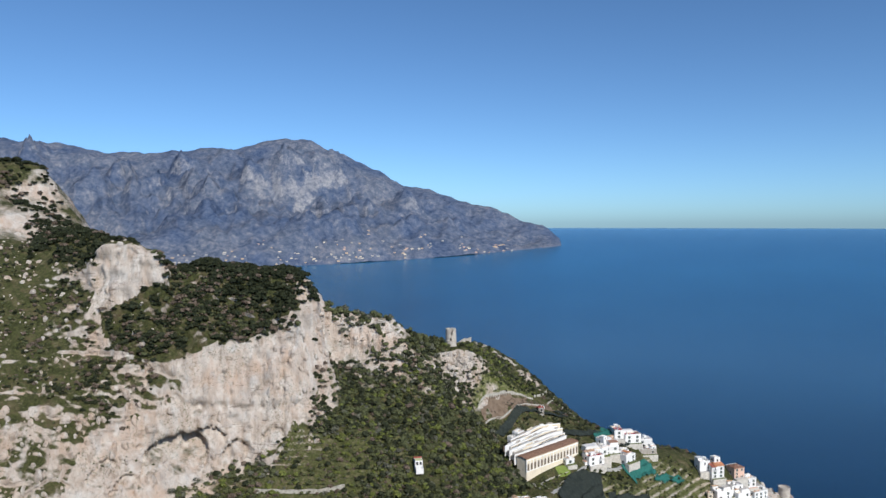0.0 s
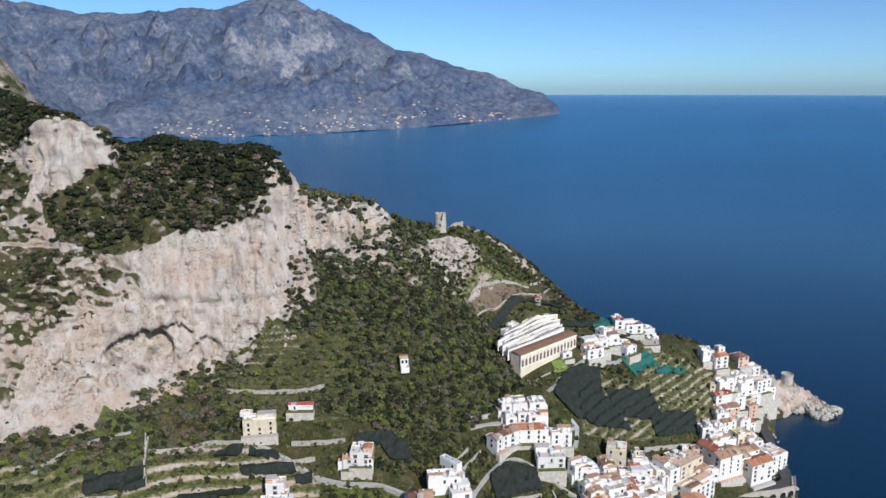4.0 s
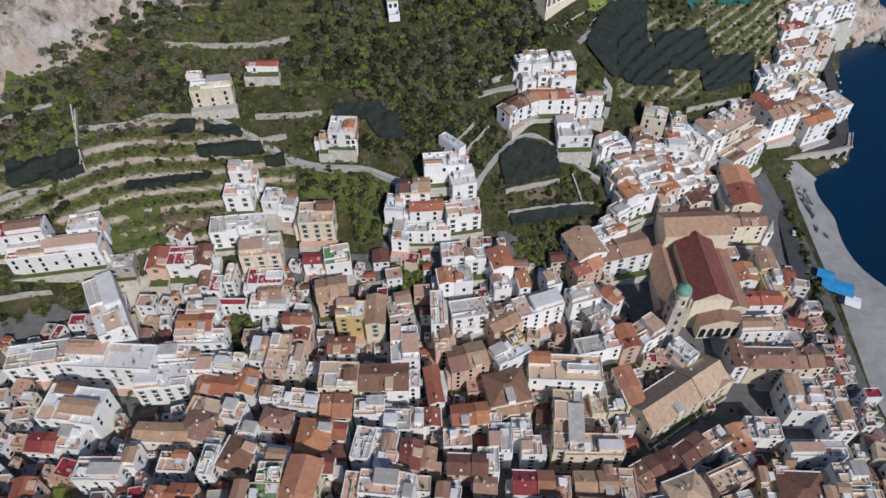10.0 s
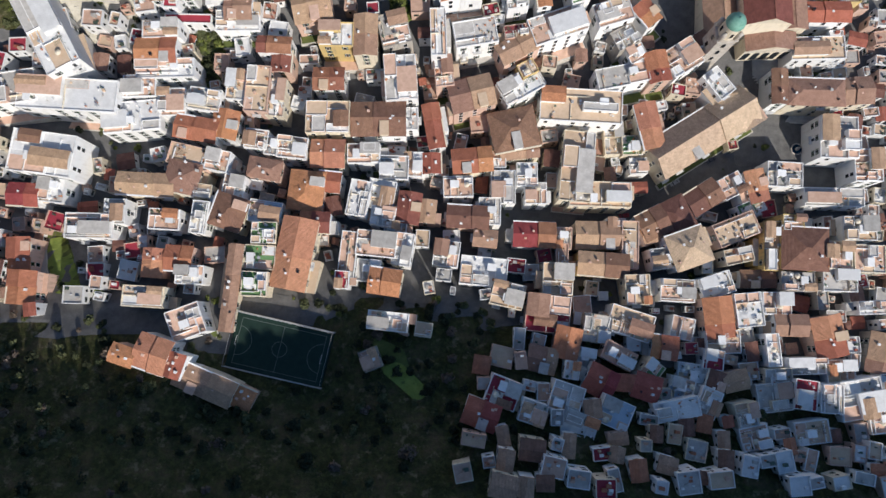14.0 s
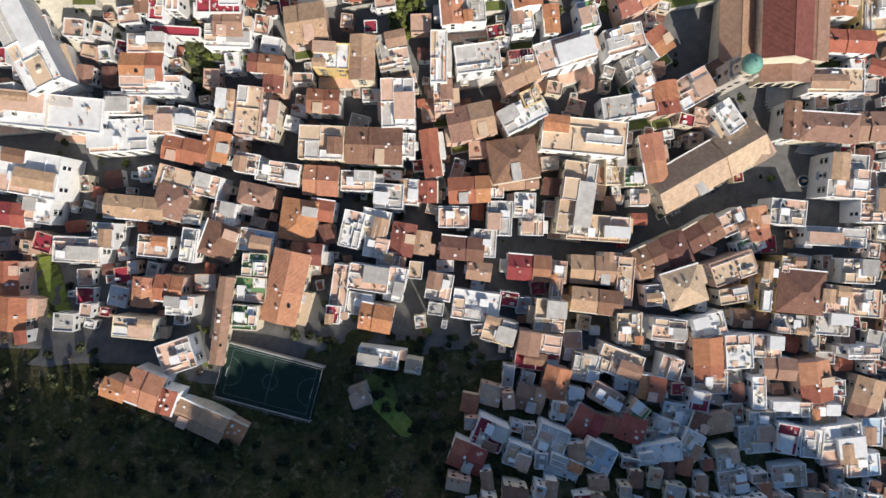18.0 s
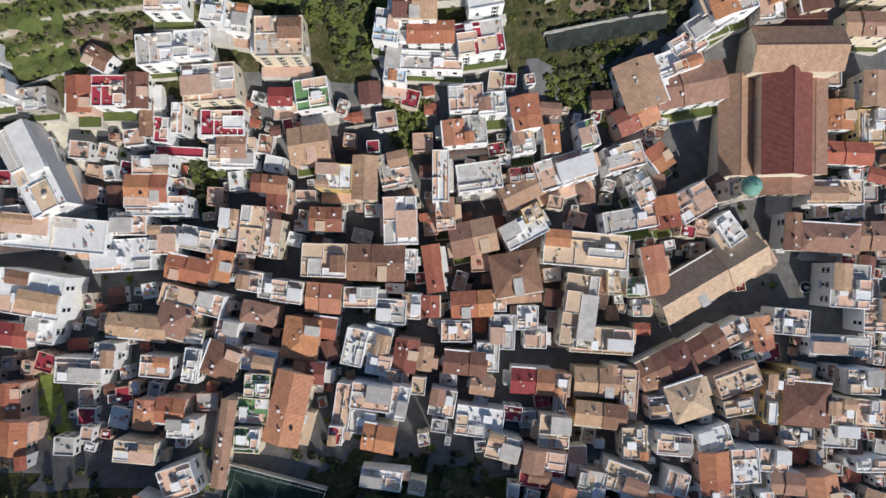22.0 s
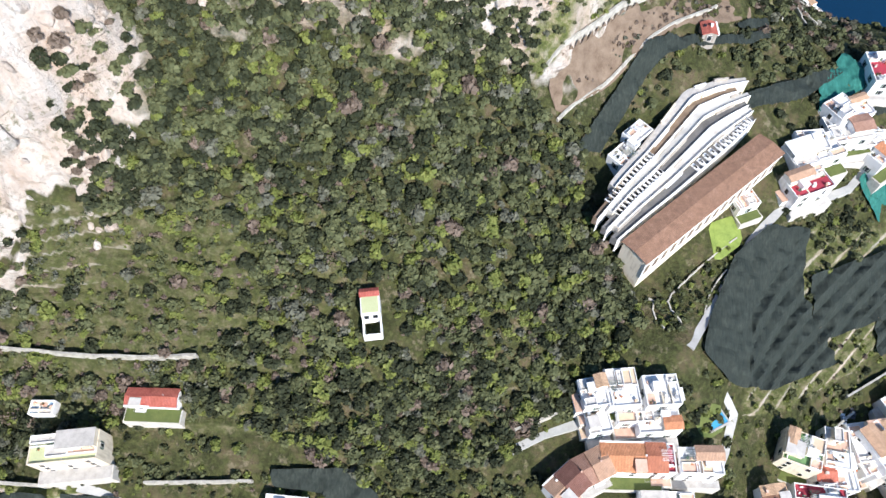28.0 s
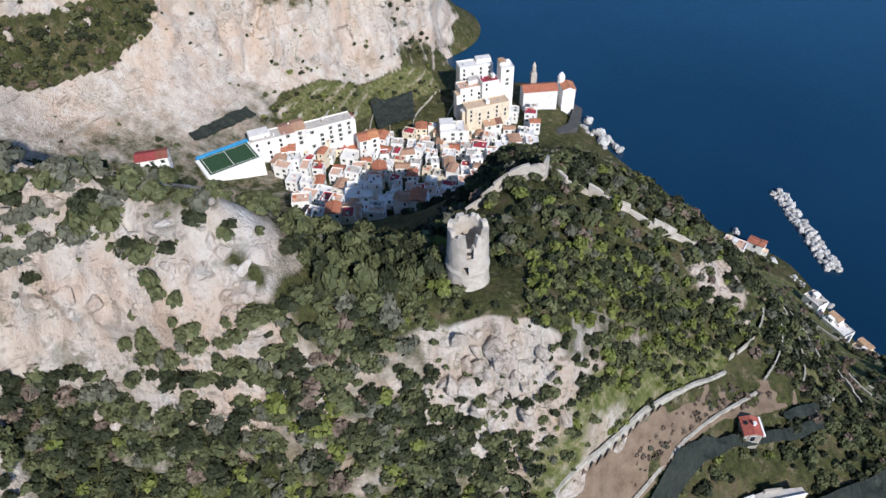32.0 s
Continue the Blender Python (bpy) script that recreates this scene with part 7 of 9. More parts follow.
cemetery_terraces([(42.7, 513.6), (52, 528), (60, 538.5), (67.7, 550), (75, 561.5), (85, 566), (95, 568)], [(52.5, 508.5), (61, 517), (70, 525.5), (79, 534.5), (88, 543.5), (94, 550), (99, 556)], (0.0, 0.2, 0.36, 0.52, 0.68, 0.83, 1.0), 104.6, 111.4)


def build_hut():
    x, y = -17.3, 480.8
    h = tagged(new("hut"), "small white two-storey hut with a roofless annex in the wood", "hut")
    g = lie(x, y)
    h.matrix_basis = pose(x, y, g - 0.5, 0, 0, 10)
    part("wall", block(-2.6, 2.6, -3.4, 4.0, 0, 6.2, 0.05), WALLS["white"], h)
    part("terrace", block(-2.3, 2.3, -3.0, 2.2, 6.2, 6.3), FLATS["lime"], h)
    part("roof", gable_bm(5.2, 2.2, 0.5, 0.15), ROOFS["red"], h).matrix_basis = pose(0, 3.0, 6.5)
    for k in (-1.2, 1.2):
        piece("window", WIN_B, h, pose(k, -3.4, 4.4))
    bm = bmesh.new()
    box(bm, -2.6, -2.2, -8, -3.4, -1.5, 2.6)
    box(bm, 2.2, 2.6, -8, -3.4, -1.5, 2.4)
    box(bm, -2.2, 2.2, -8, -7.6, -1.5, 2.2)
    part("annex_wall", bm, WALLS["white"], h, "broken white annex walls")


build_hut()


def ruin_walls():
    line = [(4, 610), (8, 613), (11, 616), (15, 619), (20, 619), (24, 619), (25, 625), (30, 619), (36, 619), (40, 618), (48, 620), (55, 619), (62, 620), (69, 621)]
    heights = (2.2, 3.4, 4.4, 5.0, 4.2, 5.2, 2.0, 1.2, 3.4, 2.6, 1.0, 2.8, 1.6)
    for a, b, hh in zip(line, line[1:], heights):
        mid = ((a[0] + b[0]) / 2 + 0.3, (a[1] + b[1]) / 2 - 0.2)
        bank_wall([a, mid, b], hh, 0.8, STONE, "broken castle curtain wall along the ridge")


ruin_walls()


def build_pool():
    x, y = (87.3, 466.4)
    p = tagged(new("pool"), "small blue garden swimming pool with a pale rim", "pool")
    p.matrix_basis = pose(x, y, lie(x, y) + 0.6, 0, 0, 30)
    bm = bmesh.new()
    for a in ((-3.6, 3.6, -2.4, -1.9), (-3.6, 3.6, 1.9, 2.4), (-3.6, -3.1, -1.9, 1.9), (3.1, 3.6, -1.9, 1.9)):
        box(bm, *a, -2, 0.25)
    part("rim", bm, ROAD, p)
    part("water", block(-3.1, 3.1, -1.9, 1.9, -2, 0.1), POOL, p)


build_pool()


# ---- seafront ----
def build_sea_road():
    level = 9.0
    line = [(190, 395), (194, 430), (197, 462), (206, 486), (225, 494.5), (243, 498), (253, 506), (258, 522)]
    ribbon("road", line, 7.5, ASPHALT, 0.0, 3.0, "asphalt coast road above the beach", "road", "structure", level=7.5)
    ribbon("road", [(258, 522), (262, 545), (268, 575), (276, 600), (292, 622), (300, 640)], 6.5, ASPHALT, 0.0, 3.0, "asphalt coast road round the headland", "road", "structure", level=9.5)
    w = tagged(new("arched_sea_wall"), "stone sea wall with arches carrying the coast road", "sea wall")
    pts = [(203, 483), (222, 489), (240, 492.5), (253, 497), (259, 510)]
    for (xa, ya), (xb, yb) in zip(pts, pts[1:]):
        ln, tr = math.dist((xa, ya), (xb, yb)), math.degrees(math.atan2(yb - ya, xb - xa))
        m = pose((xa + xb) / 2, (ya + yb) / 2, -1, 0, 0, tr)
        part("wall", block(-ln / 2, ln / 2, -1.2, 1.2, 0, 9.2, 0.1), STONE, w).matrix_basis = m
        part("parapet", block(-ln / 2, ln / 2, -1.3, -0.9, 9.2, 10.1, 0.05), STONE, w).matrix_basis = m
        # two black slabs per stretch paint the shade under the road's arches
        for k in range(2):
            part("arch", arch_bm(5, 6.5, 0.6), PANE_AND_ARCH_SHADE, w).matrix_basis = m @ pose((k - 0.5) * ln / 2, -1.2, 0.6)


build_sea_road()


def build_castle():
    x, y = 321, 650
    c = tagged(new("watchtower"), "squat round stone watchtower on the rocky headland", "tower")
    g = 16.0
    c.matrix_basis = pose(x, y, g, 0, 0, 0)
    part("wall", cone(bmesh.new(), 5.6, 5.0, -8, 10.0, 36), STONE, c)
    bm = bmesh.new()
    bmesh.ops.create_cone(bm, segments=36, radius1=5.3, radius2=5.3, depth=1.2, cap_ends=False, matrix=Matrix.Translation((0, 0, 10.6)))
    bmesh.ops.solidify(bm, geom=bm.faces[:], thickness=0.5)
    part("parapet", bm, STONE, c)
    part("terrace_wall", block(-16, 4, -9, -7.5, -12, 1.5, 0.1), STONE, c)
    part("terrace", block(-14, 6, -7.5, 8, -10, 0), STONE, c)


build_castle()


def boulder_mesh(seed):
    bm = bmesh.new()
    bmesh.ops.create_icosphere(bm, subdivisions=2, radius=1)
    for v in bm.verts:
        n = noise.noise(v.co * 1.3 + Vector((seed * 7, 0, 0)))
        v.co *= 1 + 0.5 * n
        v.co.z *= 0.8
    return shared("boulder", bm, [DRYSTONE])


BOULDERS = [boulder_mesh(k) for k in range(5)]
PALE_ROCK = mottled("breakwater_rock", (0.34, 0.33, 0.32), (0.60, 0.59, 0.57), 0.8, 0.9, 0.1, 0.4, 0.4)


def rocks_along(name, a, b, wide, n, size, group, label, mat=None, z=0.0):
    r = random.Random(n)
    for k in range(n):
        f, s = r.random(), r.uniform(-1, 1)
        dx, dy = b[0] - a[0], b[1] - a[1]
        ln = math.hypot(dx, dy)
        px, py = a[0] + dx * f - dy / ln * s * wide, a[1] + dy * f + dx / ln * s * wide
        ob = new(name, BOULDERS[k % 5] if mat is None else mat[k % 5])
        sz = size * r.uniform(0.6, 1.5)
        ob.matrix_basis = pose(px, py, z + (1 - abs(s)) * size * 0.9, r.uniform(0, 360), r.uniform(0, 360), r.uniform(0, 360)) @ Matrix.Diagonal((sz, sz, sz, 1))
        tagged(ob, label, "rock", group)


pale = []
for me in BOULDERS:
    q = me.copy()
    q.materials.clear()
    q.materials.append(PALE_ROCK)
    pale.append(q)
rocks_along("breakwater_rock", (189.4, 833.3), (203, 764.2), 4.2, 170, 1.5, "rocks of the breakwater", "pale broken boulder of the breakwater in the sea", pale)
rocks_along("shore_rock", (318, 640), (352, 618), 12, 60, 3.2, "rocks of the headland", "grey sea-worn rock at the foot of the headland", None, 1.0)
rocks_along("shore_rock", (262, 528), (280, 585), 3, 14, 1.2, "rocks of the headland", "grey sea-worn rock at the foot of the headland", None, 0.2)
rocks_along("shore_rock", (240, 485), (262, 508), 3, 18, 1.3, "rocks of the headland", "grey sea-worn rock at the foot of the headland", None, 0.2)
rocks_along("shore_rock", (70, 905), (90, 868), 6, 24, 2.4, "rocks of the eastern cove", "pale sea-worn rock below the far village", pale, 0.5)
rocks_along("shore_rock", (150, 795), (190, 735), 4, 24, 1.6, "rocks of the eastern cove", "pale sea-worn rock below the far village", pale, 0.3)


def lido():
    for (x, y), w, d in (((207.6, 390.1), 15, 9), ((204.3, 397.9), 8, 6), ((211.9, 380.9), 7, 7)):
        a = tagged(new("awning"), "blue canvas awning of a beach bar on posts", "awning")
        g = lie(x, y)
        a.matrix_basis = pose(x, y, g, 0, 0, -25)
        part("canopy", gable_bm(w, d, 0.5, 0.2, thick=0.08), CANVAS if w > 7 else WALLS["white"], a).matrix_basis = pose(0, 0, 3.2)
        for sx in (-1, 1):
            for sy in (-1, 1):
                part("post", cone(bmesh.new(), 0.08, 0.08, -0.5, 3.2, 8, sx * w / 2.1, sy * d / 2.1), METAL, a)
    for k in range(22):
        r = random.Random(k)
        bx, by = 214 + r.uniform(-3, 3), 440 + r.uniform(-12, 25)
        b = new("rowing_boat", BOAT)
        b.matrix_basis = pose(bx, by, lie(bx, by) + 0.4, 0, 0, r.uniform(60, 120))
        tagged(b, "small beached boat with a pale hull", "boat", "boats on the beach")


def boat_mesh():
    bm = bmesh.new()
    rows = []
    for k in range(7):
        f = k / 6 * 2 - 1
        w = 0.85 * (1 - abs(f) ** 2.5) + 0.03
        rows.append([bm.verts.new(v) for v in ((f * 2.3, -w, 0.7), (f * 2.3, -w * 0.6, 0.1), (f * 2.3, w * 0.6, 0.1), (f * 2.3, w, 0.7))])
    for p, q in zip(rows, rows[1:]):
        for i in range(3):
            bm.faces.new((p[i], q[i], q[i + 1], p[i + 1]))
    bmesh.ops.solidify(bm, geom=bm.faces[:], thickness=0.08)
    return shared("rowing_boat", bm, [FLATS["white"]])


BOAT = boat_mesh()
lido()
PAINTS = [mottled("car_paint", c, tuple(v * 1.15 for v in c), 1.0, 0.3, 0.0) for c in ((0.65, 0.65, 0.65), (0.06, 0.06, 0.07), (0.30, 0.31, 0.33), (0.35, 0.04, 0.04))]
RUBBER = mottled("tyre_rubber", (0.015, 0.015, 0.015), (0.03, 0.03, 0.03), 2.0, 0.9, 0.0)


def car(x, y, turn, paint, up=0.4):
    c = tagged(new("car"), "small parked car with dark windows", "car", "parked cars")
    c.matrix_basis = pose(x, y, lie(x, y) + up, 0, 0, turn)
    part("body", block(-2.0, 2.0, -0.85, 0.85, 0.3, 0.85, 0.12), PAINTS[paint], c)
    part("cabin", block(-1.2, 1.0, -0.75, 0.75, 0.85, 1.4, 0.2), PANE_AND_ARCH_SHADE, c)
    part("roof", block(-0.9, 0.7, -0.68, 0.68, 1.38, 1.45, 0.03), PAINTS[paint], c)
    for sx in (-1.25, 1.25):
        for sy in (-0.8, 0.8):
            bm = bmesh.new()
            bmesh.ops.create_cone(bm, segments=12, radius1=0.32, radius2=0.32, depth=0.2, cap_ends=True, matrix=Matrix.Translation((sx, sy, 0.32)) @ Euler((radians(90), 0, 0)).to_matrix().to_4x4())
            part("wheel", bm, RUBBER, c)


for k, (px, py) in enumerate(((142.4, 478.7), (146.7, 481.4), (151.1, 443), (155.1, 443.2), (153.6, 475), (116, 312.8), (101.3, 303.1), (80.8, 289.1), (196, 425), (199, 448), (207, 470))):
    car(px, py, (90, 80, 85, 95, 80, 35, 30, 10, 75, 70, 60)[k], k % 4, 0.5 if px < 190 else 7.6 - lie(px, py))


# ---- small houses that fill the gaps between the larger ones ----
def clear_of_houses(x, y, r):
    for hx, hy, w, d, turn in HOUSES:
        if abs(hx - x) > 40 or abs(hy - y) > 40:
            continue
        a = radians(-turn)
        u, v = (x - hx) * math.cos(a) - (y - hy) * math.sin(a), (x - hx) * math.sin(a) + (y - hy) * math.cos(a)
        if abs(u) < w / 2 + r and abs(v) < d / 2 + r:
            return False
    return True


OPEN_GROUND = GARDENS[:6] + NETS + [[(-76, 230), (-32, 225), (-28, 262), (-76, 262)], [(125, 300), (165, 300), (165, 345), (125, 350)], [(88, 340), (140, 340), (140, 420), (88, 420)]]


class Heap:
    """Gathers many small boxes and roofs into one mesh."""

    def __init__(self):
        self.v, self.f, self.m = [], [], []

    def hexa(self, corners, mat):
        o = len(self.v)
        self.v += corners
        self.f += [(o, o + 3, o + 2, o + 1), (o + 4, o + 5, o + 6, o + 7), (o, o + 1, o + 5, o + 4), (o + 1, o + 2, o + 6, o + 5), (o + 2, o + 3, o + 7, o + 6), (o + 3, o, o + 4, o + 7)]
        self.m += [mat] * 6

    def box(self, m, x0, x1, y0, y1, z0, z1, mat):
        self.hexa([tuple(m @ Vector(c)) for c in ((x0, y0, z0), (x1, y0, z0), (x1, y1, z0), (x0, y1, z0), (x0, y0, z1), (x1, y0, z1), (x1, y1, z1), (x0, y1, z1))], mat)

    def gable(self, m, w, d, z, rise, mat):
        o = len(self.v)
        a, b = w / 2 + 0.3, d / 2 + 0.3
        self.v += [tuple(m @ Vector(c)) for c in ((-a, -b, z), (a, -b, z), (a, b, z), (-a, b, z), (-a, 0, z + rise), (a, 0, z + rise))]
        self.f += [(o, o + 1, o + 5, o + 4), (o + 2, o + 3, o + 4, o + 5), (o + 1, o + 2, o + 5), (o + 3, o, o + 4), (o + 3, o + 2, o + 1, o)]
        self.m += [mat] * 5


HEAP_MATS = [WALLS["white"], WALLS["cream"], WALLS["pink"], FLATS["clay"], FLATS["grey"], FLATS["white"], FLATS["sand"], FLATS["crimson"], ROOFS["brown"], ROOFS["orange"], ROOFS["tan"], PANE_AND_ARCH_SHADE, SHUTTER]


def infill(outline, tries, rng, tall=(4.5, 10.0), span=(3.5, 7.5), name="small_houses", label="small plastered houses and terraces packed between the larger ones", walls=(0, 0, 0, 1, 2), roofs=(3, 4, 5, 3, 6, 8, 9, 10, 7, 4, 5)):
    heap, made = Heap(), []
    xs, ys = [p[0] for p in outline], [p[1] for p in outline]
    for _ in range(tries):
        x, y = rng.uniform(min(xs), max(xs)), rng.uniform(min(ys), max(ys))
        w, d = rng.uniform(*span), rng.uniform(*span)
        if not inside(outline, np.array([x]), np.array([y]))[0] or near_line(STREET, x, y) < 3.2 + max(w, d) / 2:
            continue
        if any(inside(q, np.array([x]), np.array([y]))[0] for q in OPEN_GROUND) or not clear_of_houses(x, y, max(w, d) / 2 - 0.9):
            continue
        turn = rng.uniform(-14, 14)
        HOUSES.append((x, y, w, d, turn))
        g = lie(x, y)
        m = pose(x, y, g, 0, 0, turn)
        h, wall, roof = rng.uniform(*tall), rng.choice(walls), rng.choice(roofs)
        heap.box(m, -w / 2, w / 2, -d / 2, d / 2, -6, h, wall)
        if roof >= 8:
            heap.gable(m if w >= d else m @ pose(0, 0, 0, 0, 0, 90), max(w, d), min(w, d), h + 0.05, min(w, d) * 0.17, roof)
        else:
            heap.box(m, -w / 2 + 0.22, w / 2 - 0.22, -d / 2 + 0.22, d / 2 - 0.22, h, h + 0.08, roof)
            for a in ((-w / 2, w / 2, -d / 2, -d / 2 + 0.22), (-w / 2, w / 2, d / 2 - 0.22, d / 2), (-w / 2, -w / 2 + 0.22, -d / 2 + 0.22, d / 2 - 0.22), (w / 2 - 0.22, w / 2, -d / 2 + 0.22, d / 2 - 0.22)):
                heap.box(m, *a, h, h + 0.7, wall)
            for _k in range(rng.randint(1, 6)):
                a, b, s, t = rng.uniform(-1, 1) * (w / 2 - 0.9), rng.uniform(-1, 1) * (d / 2 - 0.9), rng.uniform(0.2, 0.8), rng.uniform(0.4, 1.6)
                heap.box(m, a - s, a + s, b - s * 0.7, b + s * 0.7, h + 0.08, h + 0.08 + t, rng.choice((0, 4, 3, 12, 9)))
        for side in range(4):
            length, out = (w, d / 2) if side % 2 == 0 else (d, w / 2)
            ms = m @ Matrix.Rotation(side * math.pi / 2, 4, "Z")
            for k in range(max(1, int(length / 3))):
                for lv in (h - 1.7, h - 4.9):
                    if lv > 1 and rng.random() < 0.8:
                        u = (k + 0.5) / max(1, int(length / 3)) * length - length / 2
                        heap.box(ms, u - 0.45, u + 0.45, -out - 0.05, -out + 0.1, lv - 0.75, lv + 0.75, 11)
                        if rng.random() < 0.4:
                            heap.box(ms, u - 0.9, u - 0.47, -out - 0.08, -out + 0.1, lv - 0.75, lv + 0.75, 12)
                            heap.box(ms, u + 0.47, u + 0.9, -out - 0.08, -out + 0.1, lv - 0.75, lv + 0.75, 12)
    me = mesh_of(name, heap.v, heap.f, HEAP_MATS)
    me.polygons.foreach_set("material_index", heap.m)
    return tagged(new(name, me), label, "houses", kind="stuff")


gap_dice = random.Random(5)
infill([(-200, 262), (-140, 245), (-90, 250), (-20, 262), (60, 242), (140, 225), (195, 240), (198, 330), (185, 400), (80, 395), (30, 385), (-60, 378), (-125, 355), (-180, 330)], 3000, gap_dice, (3.5, 9.0), (3.4, 7.5))
infill([(30, 215), (190, 205), (195, 245), (60, 245)], 700, gap_dice, (3.5, 6.5))
infill([(-200, 262), (-140, 245), (-90, 250), (-20, 262), (60, 242), (140, 225), (195, 240), (198, 330), (185, 400), (80, 395), (30, 385), (-60, 378), (-125, 355), (-180, 330)], 1500, gap_dice, (2.5, 5.0), (2.0, 3.8), "sheds", "low sheds and outbuildings in the yards between the houses")
infill([(17.5, 233.4), (59.4, 248.4), (188.5, 223.8), (183, 192.4), (15.8, 196.1)], 1700, gap_dice, (3.5, 8.0), (3.5, 8.0))
infill([(85, 420), (150, 440), (205, 500), (255, 545), (262, 600), (230, 590), (190, 520), (120, 450)], 700, gap_dice, (4, 9))


def roof_clutter():
    """Small rooms, raised floors, low walls, frames and boxes that crowd the roof terraces; skylights, stacks and copings on the tile roofs."""
    heap, rng = Heap(), random.Random(41)
    for x, y, top, w, d, turn, pitched in ROOF_TOPS:
        m = pose(x, y, top, 0, 0, turn)
        if w < 4 or d < 4:
            continue
        if pitched:
            along, across, q = (w, d, m) if w >= d else (d, w, m @ pose(0, 0, 0, 0, 0, 90))
            for _ in range(rng.randint(1, 4)):
                a, b, s = rng.uniform(-0.42, 0.42) * along, rng.uniform(-0.38, 0.38) * across, rng.uniform(0.25, 0.55)
                z = across * 0.17 * (1 - 2 * abs(b) / across) + 0.1
                heap.box(q, a - s, a + s, b - s * 0.8, b + s * 0.8, z - 0.3, z + rng.choice((0.3, 0.35, 0.9, 1.2)), rng.choice((11, 0, 0, 4, 3, 2)))
            if rng.random() < 0.5:
                side = rng.choice((-1, 1))
                heap.box(q, -along / 2 - 0.3, along / 2 + 0.3, min(side * across / 2, side * (across / 2 + 0.5)), max(side * across / 2, side * (across / 2 + 0.5)), -0.5, 0.25, rng.choice((0, 0, 1)))
            if rng.random() < 0.4 and along > 8:
                a = rng.uniform(-0.3, 0.3) * along
                heap.box(q, a - 1.5, a + 1.5, -across / 2 - 0.2, -across * 0.12, -0.4, across * 0.17 + 0.2, rng.choice((0, 1, 2)))
                heap.box(q, a - 1.7, a + 1.7, -across / 2 - 0.4, -across * 0.1, across * 0.17 + 0.2, across * 0.17 + 0.35, rng.choice((3, 4, 6)))
            continue
        z = 0.12
        for _ in range(rng.randint(2, 4)):
            pw, pd = w * rng.uniform(0.22, 0.5), d * rng.uniform(0.22, 0.5)
            a, b = rng.choice((-1, 1, rng.uniform(-1, 1))) * (w / 2 - pw / 2 - 0.3), rng.choice((-1, 1, rng.uniform(-1, 1))) * (d / 2 - pd / 2 - 0.3)
            z += 0.03
            up = z + rng.choice((0, 0, 0.5, 0.9, 2.3)) * (1 if pw > 2 and pd > 2 else 0)
            heap.box(m, a - pw / 2, a + pw / 2, b - pd / 2, b + pd / 2, 0.05, up, rng.choice((0, 0, 1, 2)))
            if up > 2 and rng.random() < 0.45:
                g = m @ pose(a, b, 0, 0, 0, 0 if pw >= pd else 90)
                heap.gable(g, max(pw, pd), min(pw, pd), up + 0.01, min(pw, pd) * 0.16, rng.choice((8, 9, 10, 10)))
                continue
            heap.box(m, a - pw / 2 + 0.14, a + pw / 2 - 0.14, b - pd / 2 + 0.14, b + pd / 2 - 0.14, up - 0.02, up + 0.03, rng.choice((3, 4, 4, 6, 3, 5)))
            if up > 0.4:
                for u0, u1, v0, v1 in ((-pw / 2, pw / 2, -pd / 2, -pd / 2 + 0.14), (-pw / 2, pw / 2, pd / 2 - 0.14, pd / 2), (-pw / 2, -pw / 2 + 0.14, -pd / 2 + 0.14, pd / 2 - 0.14), (pw / 2 - 0.14, pw / 2, -pd / 2 + 0.14, pd / 2 - 0.14)):
                    heap.box(m, a + u0, a + u1, b + v0, b + v1, up, up + 0.5, 0)
            if up > 2:
                heap.box(m, a - 0.4, a + 0.4, b - pd / 2 - 0.05, b - pd / 2 + 0.1, 0.1, 2.0, 11)
        for _ in range(rng.randint(1, 3)):
            if rng.random() < 0.5:
                a = rng.uniform(-0.4, 0.4) * w
                heap.box(m, a - 0.1, a + 0.1, -d / 2 + 0.3, rng.uniform(0, 1) * (d / 2 - 0.3), 0.05, rng.uniform(0.6, 1.3), rng.choice((0, 0, 1)))
            else:
                b = rng.uniform(-0.4, 0.4) * d
                heap.box(m, -w / 2 + 0.3, rng.uniform(0, 1) * (w / 2 - 0.3), b - 0.1, b + 0.1, 0.05, rng.uniform(0.6, 1.3), rng.choice((0, 0, 1)))
        for _ in range(int(min(14, 3 + w * d / 14))):
            a, b = rng.uniform(-1, 1) * (w / 2 - 0.6), rng.uniform(-1, 1) * (d / 2 - 0.6)
            s, t, h = rng.uniform(0.1, 0.5), rng.uniform(0.1, 0.45), rng.uniform(0.25, 1.3)
            heap.box(m @ pose(a, b, 0, 0, 0, rng.choice((0, 0, 30, 60))), -s, s, -t, t, 0.05, h, rng.choice((0, 4, 3, 5, 6, 9, 12)))
        if rng.random() < 0.4 and w > 5 and d > 5:
            a, b, q = rng.uniform(-0.25, 0.25) * w, rng.uniform(-0.25, 0.25) * d, rng.choice((0, 12, 4))
            for k in range(7):
                heap.box(m, a - 1.6, a + 1.6, b - 1.5 + 0.5 * k, b - 1.4 + 0.5 * k, 2.2, 2.28, q)
            for ca, cb in ((-1.55, -1.5), (1.5, -1.5), (-1.55, 1.5), (1.5, 1.5)):
                heap.box(m, a + ca, a + ca + 0.07, b + cb, b + cb + 0.07, 0.05, 2.2, q)
    me = mesh_of("roof_clutter", heap.v, heap.f, HEAP_MATS)
    me.polygons.foreach_set("material_index", heap.m)
    tagged(new("roof_clutter", me), "small rooms, low walls, frames and boxes crowding the roof terraces", "roof clutter", kind="stuff")


roof_clutter()


